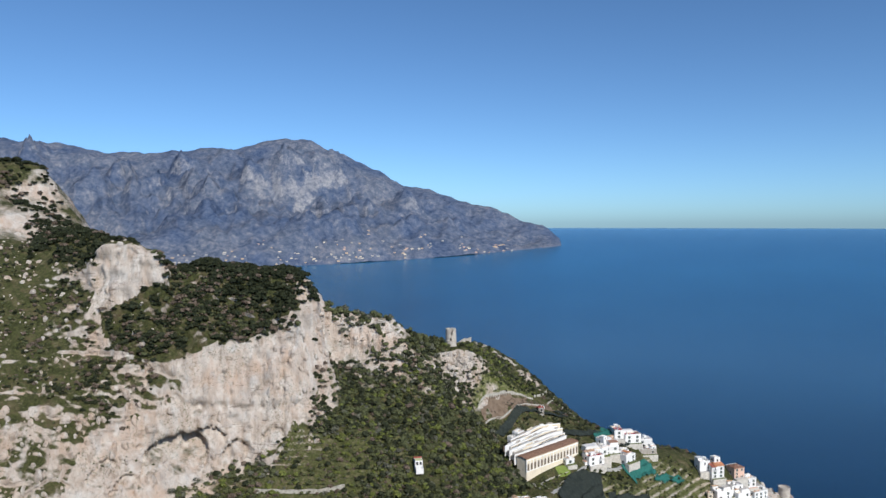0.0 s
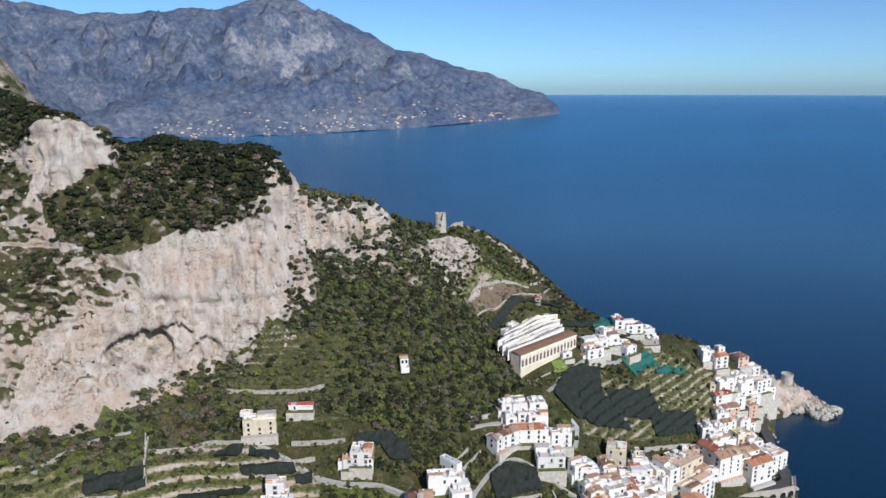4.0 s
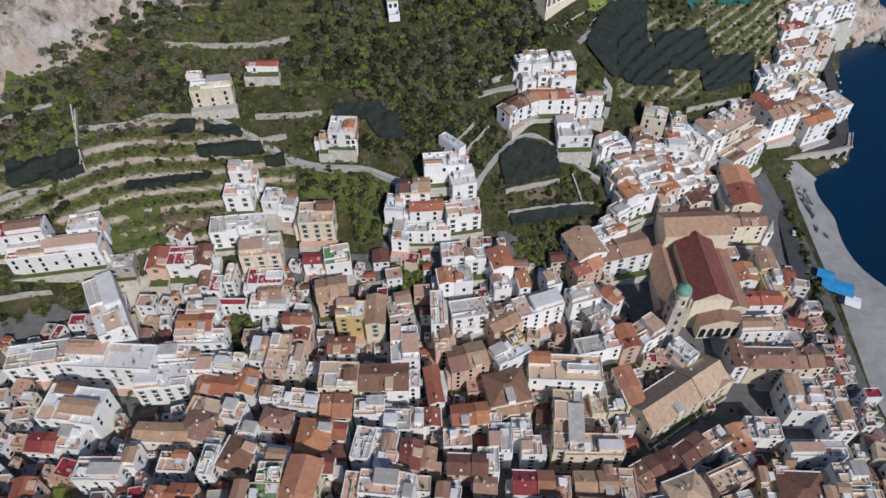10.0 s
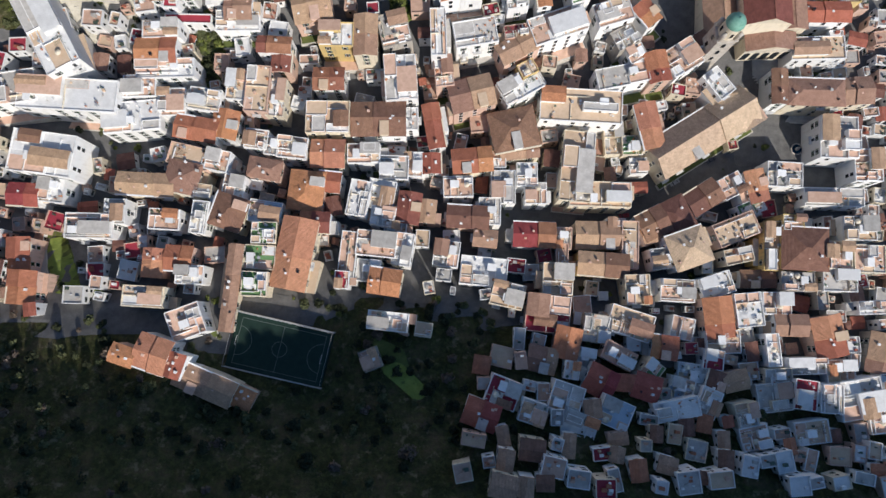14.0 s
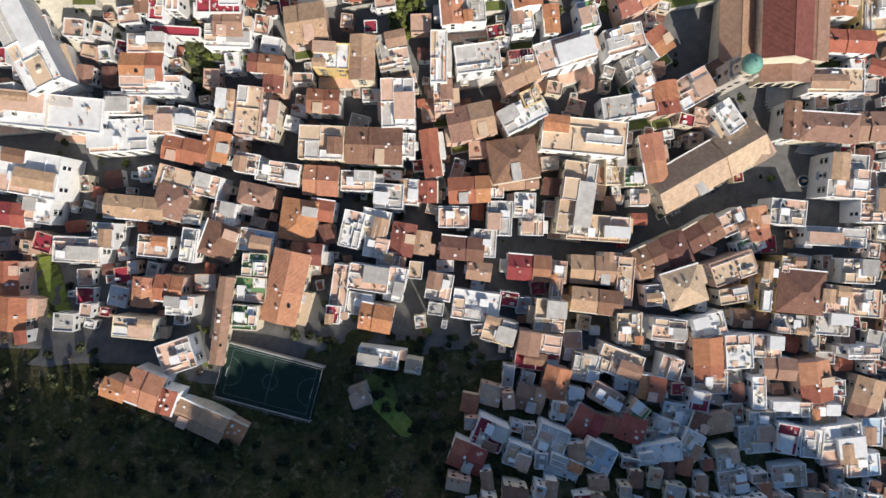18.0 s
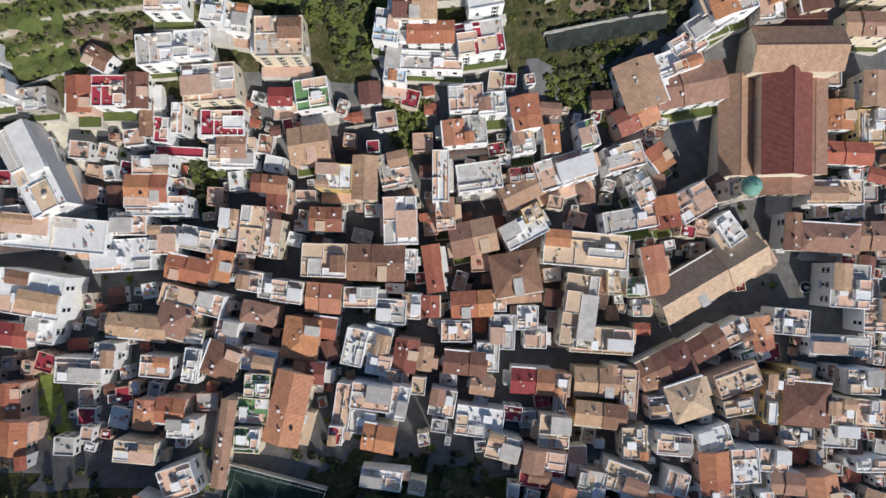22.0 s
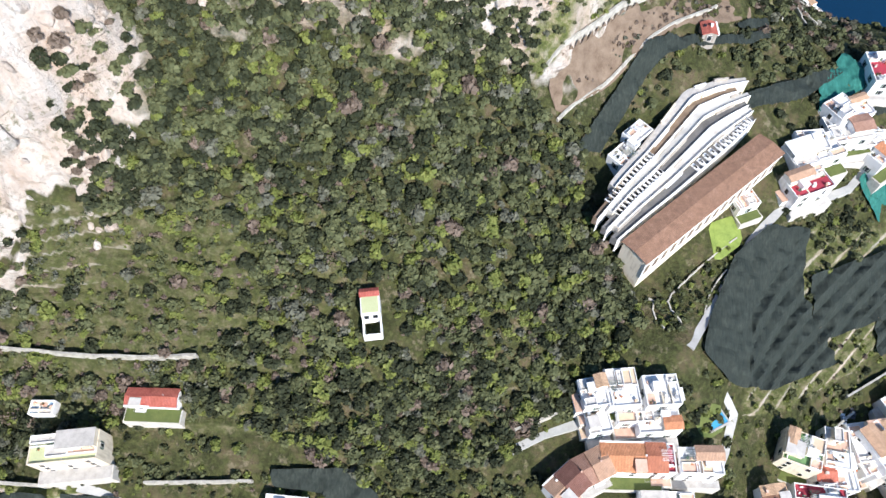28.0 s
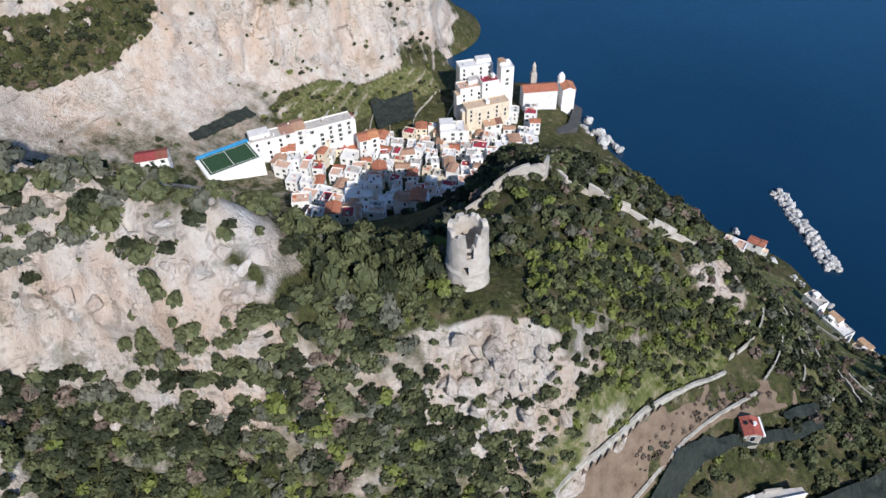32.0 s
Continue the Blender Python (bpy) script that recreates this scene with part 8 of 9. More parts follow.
# ---- the village in the next valley ----
def build_far_village():
    rng = random.Random(21)
    outline = [(-120, 800), (-85, 730), (-68, 700), (-25, 712), (20, 790), (35, 850), (40, 890), (-5, 880), (-50, 845), (-95, 815)]
    infill(outline, 2200, rng, (5, 11), (4.5, 9), "village_houses", "white plastered houses of the village in the next valley", (0, 0, 0, 0, 0, 1), (4, 5, 5, 3, 7, 5, 9, 10))
    house(-119.7, 792, 20, 10, 28, 56, "grey", "white", low=38)
    house(-107.8, 801.5, 14, 11, 28, 56, "tan", "white", low=38)
    house(-89.7, 814.7, 28, 9, 30, 52, "grey", "white", low=34)
    house(-66.5, 813.5, 12, 9, 26, 44, "orange", "white", low=26)
    house(-82.6, 827.4, 10, 8, 30, 46, "red", "white", low=30)
    house(1.8, 870.6, 30, 9, 24, 34, "sand", "cream", low=12)
    house(13.4, 899.3, 9, 10, 18, 46, "white", "white", low=14)
    house(-8, 911, 24, 10, 20, 40, "white", "white", low=18)
    house(-10.5, 889.1, 16, 10, 24, 36, "clay", "white", low=16)
    house(2.6, 890.5, 12, 8, 24, 40, "crimson", "white", low=16)
    house(-18.9, 849.8, 16, 12, 10, 28, "white", "white", low=12)
    house(6.1, 867.2, 12, 9, 20, 22, "tan", "white", low=8)
    house(-65.5, 782.9, 18, 13, 26, 34, "grey", "cream", low=18)
    house(-167, 752, 16, 9, 20, 69, "red", "white", low=46)
    c = tagged(new("church"), "seaside church with an orange roof, small dome and white walls", "church")
    x, y = 37.5, 904.2
    wing(c, x, y, 24, 11, 12, 8, 27, "orange", "white")
    wing(c, 57.4, 909.2, 9, 10, 12, 4, 26, "orange", "white")
    bx, by = 52.8, 914.8
    part("drum", cone(bmesh.new(), 2.6, 2.6, 20, 30, 16), WALLS["white"], c).matrix_basis = pose(bx, by, 0)
    part("dome", cone(cone(bmesh.new(), 2.7, 1.6, 30, 32, 16), 1.6, 0.1, 32, 33.5, 16), WALLS["white"], c).matrix_basis = pose(bx, by, 0)
    tx, ty = 33.3, 913.8
    b = tagged(new("bell_tower"), "tall brown stone bell tower beside the seaside church", "bell tower")
    b.matrix_basis = pose(tx, ty, 8, 0, 0, 12)
    part("shaft", block(-2, 2, -2, 2, 0, 25, 0.1), STONE, b)
    part("belfry", cone(bmesh.new(), 1.6, 1.5, 25, 30, 8), STONE, b)
    part("spire", cone(bmesh.new(), 1.5, 0.3, 30, 33, 8), STONE, b)
    p = tagged(new("sports_court"), "green turf court with a blue rim on a high white terrace", "sports court")
    px, py = -135, 771
    p.matrix_basis = pose(px, py, 55, 0, 0, 40)
    part("turf", block(-14, 14, -8.5, 8.5, -0.3, 0), COURT_GREEN, p)
    for a0, a1, b0, b1 in ((-13, 13, -7.7, -7.4), (-13, 13, 7.4, 7.7), (-13, -12.7, -7.4, 7.4), (12.7, 13, -7.4, 7.4), (-0.15, 0.15, -7.4, 7.4)):
        part("line", block(a0, a1, b0, b1, 0.005, 0.02), FRAME, p)
    part("rim", block(-15, 15, 8.5, 10.5, -3, 0.8), CANVAS, p)
    part("terrace", block(-16, 16, -9.5, 8.5, -22, -0.3), WALLS["white"], p)
    ribbon("road", [(20, 930), (45, 925), (66, 905), (62, 885), (40, 868)], 7, ASPHALT, 0, 2.5, "coast road curving round the church", "road", "structure", level=10)
    shade_net([(-161, 783), (-141, 822), (-134, 821), (-156, 780)], lift=3)
    shade_net([(-76.7, 875.9), (-50.7, 898.3), (-45.9, 873.4), (-66.9, 848.6)], lift=3)
    house(145.3, 768.5, 12, 8, -30, 14, "clay", "white", low=2)
    house(136.2, 776.7, 9, 6, -30, 10, "white", "white", low=2)
    house(161, 776.1, 9, 6, -35, 9, "orange", "white", low=1)
    house(184.3, 712.5, 14, 7, -58, 13, "white", "white", low=0)
    house(178, 729, 10, 7, -58, 14, "grey", "white", low=0)
    house(192.7, 694.8, 16, 8, -58, 13, "clay", "cream", low=0)
    house(199, 682.5, 12, 7, -50, 12, "white", "white", low=0)


build_far_village()


# ---- old terrace walls along the contours ----
def contour_walls(outline, every, chance, seed, height=1.5):
    """Dry-stone walls that follow the contours inside an outline."""
    step = 3.0
    xs = np.arange(min(p[0] for p in outline), max(p[0] for p in outline), step)
    ys = np.arange(min(p[1] for p in outline), max(p[1] for p in outline), step)
    gx, gy = np.meshgrid(xs, ys)
    z = land(gx.ravel(), gy.ravel()).reshape(gx.shape)
    ok = inside(outline, gx.ravel(), gy.ravel()).reshape(gx.shape)
    keep = rough_noise(gx.ravel(), gy.ravel() * 1.5, 60, seed).reshape(gx.shape) < chance * 2 - 1
    verts, faces = [], []
    for j in range(len(ys) - 1):
        for i in range(len(xs) - 1):
            if not (ok[j, i] and keep[j, i]):
                continue
            q = ((i, j), (i + 1, j), (i + 1, j + 1), (i, j + 1))
            h = [z[b, a] for a, b in q]
            for lv in range(math.ceil(min(h) / every), math.floor(max(h) / every) + 1):
                cut = []
                for k in range(4):
                    a, b = h[k], h[(k + 1) % 4]
                    if (a < lv * every) != (b < lv * every):
                        f = (lv * every - a) / (b - a)
                        p, r = q[k], q[(k + 1) % 4]
                        cut.append((xs[p[0]] + (xs[r[0]] - xs[p[0]]) * f, ys[p[1]] + (ys[r[1]] - ys[p[1]]) * f))
                if len(cut) == 2:
                    (x0, y0), (x1, y1) = cut
                    ln = math.hypot(x1 - x0, y1 - y0)
                    if ln < 0.2:
                        continue
                    nx, ny = -(y1 - y0) / ln * 0.22, (x1 - x0) / ln * 0.22
                    o, b0, t0 = len(verts), lv * every - 1.5, lv * every + height + 0.35 * math.sin(x0 * 0.7 + y0)
                    for zz in (b0, t0):
                        verts.extend(((x0 + nx, y0 + ny, zz), (x1 + nx, y1 + ny, zz), (x1 - nx, y1 - ny, zz), (x0 - nx, y0 - ny, zz)))
                    faces.extend(((o + 4, o + 5, o + 6, o + 7), (o, o + 1, o + 5, o + 4), (o + 1, o + 2, o + 6, o + 5), (o + 2, o + 3, o + 7, o + 6), (o + 3, o, o + 4, o + 7)))
    tagged(new("old_terrace_walls", mesh_of("old_terrace_walls", verts, faces, DRYSTONE)), "old dry-stone terrace walls following the slope", "terrace walls", kind="stuff")


contour_walls([(75, 592), (150, 602), (240, 622), (232, 650), (140, 680), (100, 640)], 6.0, 0.35, 34)
contour_walls([(-120, 830), (-60, 880), (-20, 925), (-10, 900), (-60, 850), (-110, 805)], 4.0, 0.6, 35)


def far_town():
    """Houses along the shore and slopes of the far cape, their colours muted to paint in haze."""
    heap, rng = Heap(), random.Random(8)
    shore = [(-1650, 2650), (-900, 2800), (-525, 2930), (41, 3190), (350, 3360)]
    for _ in range(240):
        x = rng.uniform(-1100, 330)
        inland = 4 + min(rng.expovariate(1 / 55), 420)
        y = float(np.interp(x, [p[0] for p in shore], [p[1] for p in shore])) + inland
        spot = FAR_SIDE.ray_cast(Vector((x, y, 1500)), Vector((0, 0, -1)))[0]
        if not spot or noise.noise(Vector((x / 130, y / 90, 0))) < -0.05 + 0.1 * (inland < 25):
            continue
        w, d, h = rng.uniform(5, 14), rng.uniform(4, 7), rng.uniform(1.5, 3.5)
        heap.box(pose(x, y, spot.z, 0, 0, 24), -w / 2, w / 2, -d / 2, d / 2, -12, h, rng.choice((1, 2, 4, 4, 6, 6)))
    me = mesh_of("far_town", heap.v, heap.f, HEAP_MATS)
    me.polygons.foreach_set("material_index", heap.m)
    tagged(new("far_town", me), "small pale houses along the far shore", "town", kind="stuff")


far_town()


# ---- plants ----
def leaf_mat(name, dark, light):
    m, nt, b = material(name, 0.75, 0, 0.2)
    geo = nt.nodes.new("ShaderNodeNewGeometry")
    nt.links.new(ramp(nt, geo.outputs["Random Per Island"], [(0.0, dark), (0.6, tuple((p + q) / 2 for p, q in zip(dark, light))), (1.0, light)]), b.inputs["Base Color"])
    return m


LEAVES = [leaf_mat("dark_evergreen_leaf", (0.021, 0.027, 0.014), (0.047, 0.053, 0.026)), leaf_mat("olive_green_leaf", (0.062, 0.073, 0.033), (0.125, 0.133, 0.062)), leaf_mat("bright_green_leaf", (0.096, 0.119, 0.029), (0.182, 0.200, 0.056)),
          leaf_mat("grey_green_leaf", (0.086, 0.090, 0.066), (0.156, 0.156, 0.114)), leaf_mat("bare_brown_twig", (0.109, 0.083, 0.062), (0.197, 0.151, 0.120)), leaf_mat("dark_pine_needle", (0.014, 0.019, 0.010), (0.032, 0.039, 0.016))]


def crown(seed, quads, flat=0.85, lumps=8, size=0.26, pine=False):
    """A crown about 1 m in radius, standing on z = 0: small leaf sprays over several lumps. Returns its corner points."""
    r = np.random.RandomState(seed)
    c = r.normal(0, 1, (lumps, 3))
    c /= np.linalg.norm(c, axis=1)[:, None]
    c *= r.uniform(0.3, 0.62, (lumps, 1))
    c[:, 2] = np.abs(c[:, 2]) * flat + (0.55 if pine else 0.35)
    k = r.randint(0, lumps, quads)
    n = r.normal(0, 1, (quads, 3))
    n[:, 2] = np.where(r.rand(quads) < 0.8, np.abs(n[:, 2]), n[:, 2])
    n /= np.linalg.norm(n, axis=1)[:, None]
    rad = r.uniform(0.30, 0.52, (lumps, 1))[k]
    p = c[k] + n * rad * np.array([1, 1, 0.45 if pine else 0.85]) * r.uniform(0.75, 1.05, (quads, 1))
    nn = n + r.normal(0, 0.45, (quads, 3))
    nn /= np.linalg.norm(nn, axis=1)[:, None]
    t = np.cross(nn, r.normal(0, 1, (quads, 3)))
    t /= np.linalg.norm(t, axis=1)[:, None]
    b = np.cross(nn, t)
    s = size * r.uniform(0.6, 1.25, (quads, 1))
    return np.stack([p - t * s - b * s * 0.6, p + t * s * 0.9 - b * s * 0.7, p + t * s * 0.5 + b * s * 0.8, p - t * s * 0.7 + b * s * 0.6], 1)


BROAD = [crown(k, 150, 0.85, 8 + k % 4, 0.22) for k in range(7)]
SHRUB = [crown(20 + k, 46, 0.6, 5, 0.34) for k in range(5)]
PINES = [crown(40 + k, 150, 0.5, 10, 0.22, True) for k in range(4)]
THIN = [crown(60 + k, 80, 1.1, 9, 0.13) for k in range(3)]


TALL = [q * np.array([0.85, 0.85, 1.7]) for q in BROAD[:4]]


def scatter(poly, n, seed, gap=0.0, free=False):
    r = np.random.RandomState(seed)
    xs, ys = [p[0] for p in poly], [p[1] for p in poly]
    x, y = r.uniform(min(xs), max(xs), n * 3), r.uniform(min(ys), max(ys), n * 3)
    ok = inside(poly, x, y)
    x, y = x[ok][:n], y[ok][:n]
    for hx, hy, w, d, turn in HOUSES:
        a = radians(-turn)
        u, v = (x - hx) * math.cos(a) - (y - hy) * math.sin(a), (x - hx) * math.sin(a) + (y - hy) * math.cos(a)
        keep = (np.abs(u) > w / 2 + gap) | (np.abs(v) > d / 2 + gap)
        x, y = x[keep], y[keep]
    for q in [] if free else NETS + CLEAR:
        keep = ~inside(q, x, y)
        x, y = x[keep], y[keep]
    return x, y


CLEAR = [[(-21.4, 487.1), (-12.8, 488.1), (-7.2, 472.9), (-19.8, 470.2)], [(45.9, 523.2), (63.7, 544.4), (70.9, 557.1), (80.4, 565.8), (98.1, 575.8), (113.4, 553.9), (73.4, 515.5), (51.6, 514.3)], [(22, 548), (37, 563), (52, 577), (77, 597), (98, 598), (102, 592), (84.5, 583), (63, 568), (51, 553), (33, 538)], [(-6, 559), (2, 566), (26, 567), (33, 560), (30, 556), (8, 556)],
         [(3, 571.5), (11, 571.5), (11, 580), (3, 580)], [(-66, 222), (-28, 222), (-28, 248), (-66, 248)]]
STANDS = []


def stand(poly, n, seed, kinds, sizes, mats, gap=1.5, clump=None, free=False):
    """n plants in an outline; kinds are crown shapes, mats leaf kinds with their weights."""
    r = np.random.RandomState(seed + 500)
    x, y = scatter(poly, n, seed, gap, free)
    if clump is not None:
        keep = rough_noise(x, y, 15, seed) + 0.5 * rough_noise(x, y, 6, seed + 1) > clump
        x, y = x[keep], y[keep]
    z = np.array([on_surface(p, q) for p, q in zip(x, y)]) - 0.1
    tr = r.choice(len(kinds), len(x))
    m = r.choice([i for i, _ in mats], len(x), p=np.array([w for _, w in mats]) / sum(w for _, w in mats))
    s = r.uniform(*sizes, len(x)) * r.choice([0.75, 1.0, 1.0, 1.2], len(x))
    STANDS.append((x, y, z, s, [kinds[i] for i in tr], m, r.uniform(0, 6.28, len(x))))


WOODLAND = [(-96, 497), (-62, 482), (-62, 455), (-20, 440), (20, 448), (48, 468), (62, 492), (42, 535), (22, 550), (0, 556), (-40, 549), (-75, 524)]
stand(WOODLAND, 2350, 1, BROAD, (1.9, 3.4), [(0, 5), (1, 5), (2, 2), (3, 0.9), (4, 0.5)])
stand(WOODLAND, 1500, 2, SHRUB + THIN, (0.9, 1.8), [(1, 4), (2, 3), (4, 1.5), (3, 1)])
stand([(-280, 385), (-200, 398), (-150, 420), (-105, 447), (-62, 455), (-62, 480), (-97, 497), (-130, 484), (-172, 460), (-196, 424)], 1350, 3, BROAD + THIN, (1.7, 3.1), [(0, 3), (1, 4), (2, 1.5), (3, 2), (4, 2.2)])
stand([(-280, 385), (-200, 398), (-150, 420), (-105, 447), (-62, 455), (-62, 480), (-97, 497), (-130, 484), (-172, 460), (-196, 424)], 900, 4, SHRUB, (0.7, 1.5), [(1, 4), (2, 2), (4, 2)])
stand([(-215, 516), (-150, 522), (-104, 516), (-92, 530), (-100, 545), (-130, 562), (-200, 548)], 560, 5, PINES + BROAD[:2], (2.6, 4.4), [(5, 6), (0, 2)])
stand([(-205, 488), (-165, 506), (-108, 514), (-100, 520), (-150, 524), (-212, 515)], 520, 6, BROAD + THIN, (1.5, 3.0), [(0, 4), (1, 2), (4, 4)])
stand([(-340, 430), (-235, 456), (-206, 480), (-195, 500), (-225, 500), (-275, 520), (-340, 570)], 1700, 7, SHRUB + BROAD[:3], (0.7, 2.1), [(0, 4), (1, 3), (4, 2)], 1.5, 0.12)
stand([(-340, 570), (-270, 540), (-215, 520), (-200, 545), (-270, 590), (-380, 660), (-420, 640)], 420, 8, PINES + SHRUB, (1.8, 3.4), [(5, 4), (0, 3), (4, 1)])
stand([(-24, 566), (-10, 566), (0, 566), (20, 585), (75, 600), (120, 622), (145, 650), (110, 690), (60, 690), (0, 650), (-30, 610)], 1400, 9, BROAD + SHRUB, (1.3, 2.9), [(0, 4), (1, 4), (2, 1), (3, 2), (4, 1)])
stand([(-30, 570), (-6, 572), (2, 590), (-14, 600), (-32, 592)], 60, 10, PINES, (2.6, 4.2), [(1, 3), (0, 2)])
stand([(-85, 556), (-30, 560), (-40, 590), (-90, 600)], 60, 11, BROAD + SHRUB, (1.0, 2.4), [(0, 3), (1, 3)])
stand([(20, 556), (45, 560), (80, 600), (60, 612), (20, 590)], 320, 12, BROAD + SHRUB, (1.2, 2.4), [(1, 3), (2, 3), (0, 3)])
stand([(85, 590), (150, 602), (205, 614), (242, 628), (232, 650), (140, 682), (110, 650), (90, 615)], 460, 13, BROAD + SHRUB, (1.2, 2.5), [(0, 3), (1, 4), (3, 2), (4, 2)])
stand([(100, 555), (125, 560), (160, 585), (150, 600), (90, 590), (95, 570)], 90, 14, BROAD, (1.5, 2.6), [(0, 4), (1, 3)])
stand([(145, 690), (190, 735), (150, 790), (100, 760), (70, 720)], 240, 15, SHRUB + BROAD, (1.0, 2.2), [(0, 2), (1, 3), (3, 2), (4, 2)])
stand([(-20, 690), (60, 700), (85, 760), (60, 800), (10, 770), (-60, 730)], 420, 16, BROAD + SHRUB, (1.8, 3.4), [(0, 6), (1, 2)])
stand([(-210, 40), (160, 40), (165, 170), (120, 205), (40, 222), (-60, 224), (-200, 205)], 700, 17, BROAD + THIN, (1.5, 3.2), [(0, 4), (1, 3), (4, 2)])
stand([(78, 470), (150, 455), (205, 510), (235, 560), (215, 600), (165, 590), (125, 545), (95, 500)], 420, 18, SHRUB + BROAD[:3], (0.9, 2.0), [(1, 4), (2, 3), (0, 2)])
stand([(-290, 352), (-210, 352), (-150, 385), (-110, 415), (-105, 447), (-200, 400), (-290, 384)], 330, 73, BROAD, (1.4, 2.6), [(0, 4), (1, 4), (2, 1)], 0.5, 0.0)
stand([(-230, 330), (-150, 345), (-100, 372), (-60, 392), (-40, 405), (-70, 425), (-150, 420), (-240, 395)], 420, 19, SHRUB + BROAD[:3], (0.8, 2.2), [(1, 4), (2, 4), (0, 2)])
stand([(186, 350), (194, 350), (201, 385), (203, 440), (198, 446), (192, 400)], 70, 20, BROAD, (2.0, 3.3), [(0, 4), (2, 1), (1, 4)], 0.3)
stand([(-260, 640), (-120, 640), (-60, 690), (-150, 740), (-260, 720)], 260, 21, SHRUB, (1.2, 2.6), [(0, 3), (1, 3)])
stand([(-260, 770), (-200, 825), (-100, 915), (-60, 940), (-60, 925), (-150, 850), (-250, 755)], 160, 22, SHRUB, (0.9, 2.2), [(0, 3), (1, 3), (2, 1)])
stand([(-330, 388), (-232, 410), (-194, 435), (-172, 470), (-150, 500), (-230, 450), (-330, 420)], 150, 23, SHRUB, (0.5, 1.2), [(0, 3), (1, 3)], 0)
stand([(-85, 525), (-60, 545), (-40, 562), (-90, 540)], 40, 24, SHRUB, (0.7, 1.5), [(0, 3), (1, 3)], 0)
for k, q in enumerate(GARDENS[:8]):
    if k == 4:
        continue
    stand(q, 80, 30 + k, BROAD + SHRUB[:3], (1.4, 2.6), [(1, 4), (2, 4), (0, 2)], 0.5)
stand([(-60, 390), (40, 400), (20, 425), (-50, 420)], 70, 40, BROAD + SHRUB, (1.2, 2.2), [(1, 4), (2, 3)])
stand([(-150, 250), (140, 235), (180, 330), (60, 380), (-120, 360)], 260, 41, BROAD + SHRUB, (1.0, 2.0), [(1, 4), (2, 3), (0, 2)], 0.8)


stand([(-80, 538), (-30, 545), (10, 550), (6, 566), (-15, 571), (-26, 562), (-40, 551), (-84, 551)], 330, 50, BROAD + PINES[:1], (1.7, 3.2), [(0, 4), (1, 3), (3, 1), (4, 1)], 0)
stand([(-410, 640), (-365, 640), (-365, 660), (-420, 670)], 60, 51, PINES + BROAD, (2.0, 3.4), [(5, 3), (0, 2)], 0)
stand([(-345, 570), (-300, 560), (-215, 520), (-240, 500), (-290, 520)], 240, 52, PINES + SHRUB, (1.4, 3.2), [(5, 4), (0, 3)], 0)


stand([(-300, 770), (-240, 790), (-186, 840), (-190, 850), (-230, 900), (-330, 860)], 420, 53, BROAD + SHRUB, (1.6, 3.4), [(0, 4), (1, 3), (4, 1)], 0)
stand([(-110, 830), (-60, 870), (-15, 915), (-40, 940), (-100, 895), (-160, 850), (-150, 810)], 90, 54, SHRUB + BROAD, (1.2, 2.4), [(0, 3), (1, 3), (2, 2)], 0)
stand([(-60, 925), (-40, 945), (-60, 985), (-110, 960)], 60, 55, SHRUB, (1.5, 3), [(0, 3)], 0)
stand([(-260, 620), (-110, 590), (-80, 595), (-110, 680), (-230, 720)], 240, 56, SHRUB + BROAD, (1.2, 2.8), [(0, 3), (1, 3), (3, 1)], 0)
stand([(-300, 350), (-200, 350), (-110, 385), (-60, 398), (-40, 412), (-40, 438), (-110, 446), (-200, 400), (-300, 384)], 620, 57, SHRUB, (0.6, 1.3), [(1, 4), (2, 4), (4, 1), (3, 1)], 0.3)
stand([(85, 452), (150, 458), (236, 560), (232, 600), (165, 588), (125, 545), (85, 492)], 700, 58, SHRUB, (0.6, 1.3), [(1, 4), (2, 3), (4, 1)], 0.3)

stand([(-12, 545), (36, 545), (40, 557), (30, 555.5), (8, 555.5), (-8, 557)], 130, 60, BROAD, (1.6, 2.8), [(0, 4), (1, 3), (3, 1)], 0)
stand([(-79, 562), (-62, 563), (-60, 572), (-74, 573)], 24, 61, BROAD, (1.5, 2.7), [(0, 4), (1, 3)], 0)
stand([(-57, 549), (-30, 551), (-30, 557), (-56, 555)], 22, 62, PINES, (2.4, 3.6), [(1, 4), (0, 1)], 0)
stand([(-40, 576), (-32, 575), (-33, 586), (-42, 584)], 8, 63, PINES, (2.6, 3.6), [(1, 3)], 0)
stand([(5, 622), (20, 628), (70, 626), (84, 655), (60, 672), (10, 668)], 420, 64, BROAD, (1.6, 2.8), [(0, 4), (1, 3), (3, 1)], 0)

stand([(-97, 498), (-82, 498), (-68, 540), (-82, 550), (-93, 546)], 120, 65, BROAD + PINES[:1], (1.5, 2.8), [(0, 3), (1, 3), (4, 1)], 0)
stand([(32.4, 535.8), (45.5, 553.4), (57.4, 566), (81.5, 580.4), (103.6, 590.9), (114.1, 586.5), (100.5, 578.4), (75.3, 566.6), (60.9, 546.8), (43.2, 525.6), (36.1, 528)], 150, 66, BROAD + SHRUB, (1.1, 2.2), [(0, 4), (1, 3), (2, 1)], 0.5)
stand([(82.1, 603.9), (109.5, 627.8), (135.7, 601.9), (152.3, 598.4), (130.3, 577.2), (112.6, 569.1), (109.5, 584.8)], 230, 67, BROAD + SHRUB, (1.2, 2.5), [(0, 5), (1, 3), (4, 1)], 0.5)
stand([(24.3, 559.5), (36.8, 567.1), (71, 605.2), (80, 603.6), (50.6, 577.1), (27, 556.6)], 150, 68, BROAD + SHRUB, (1.2, 2.3), [(0, 3), (1, 3), (2, 2)], 0.5)
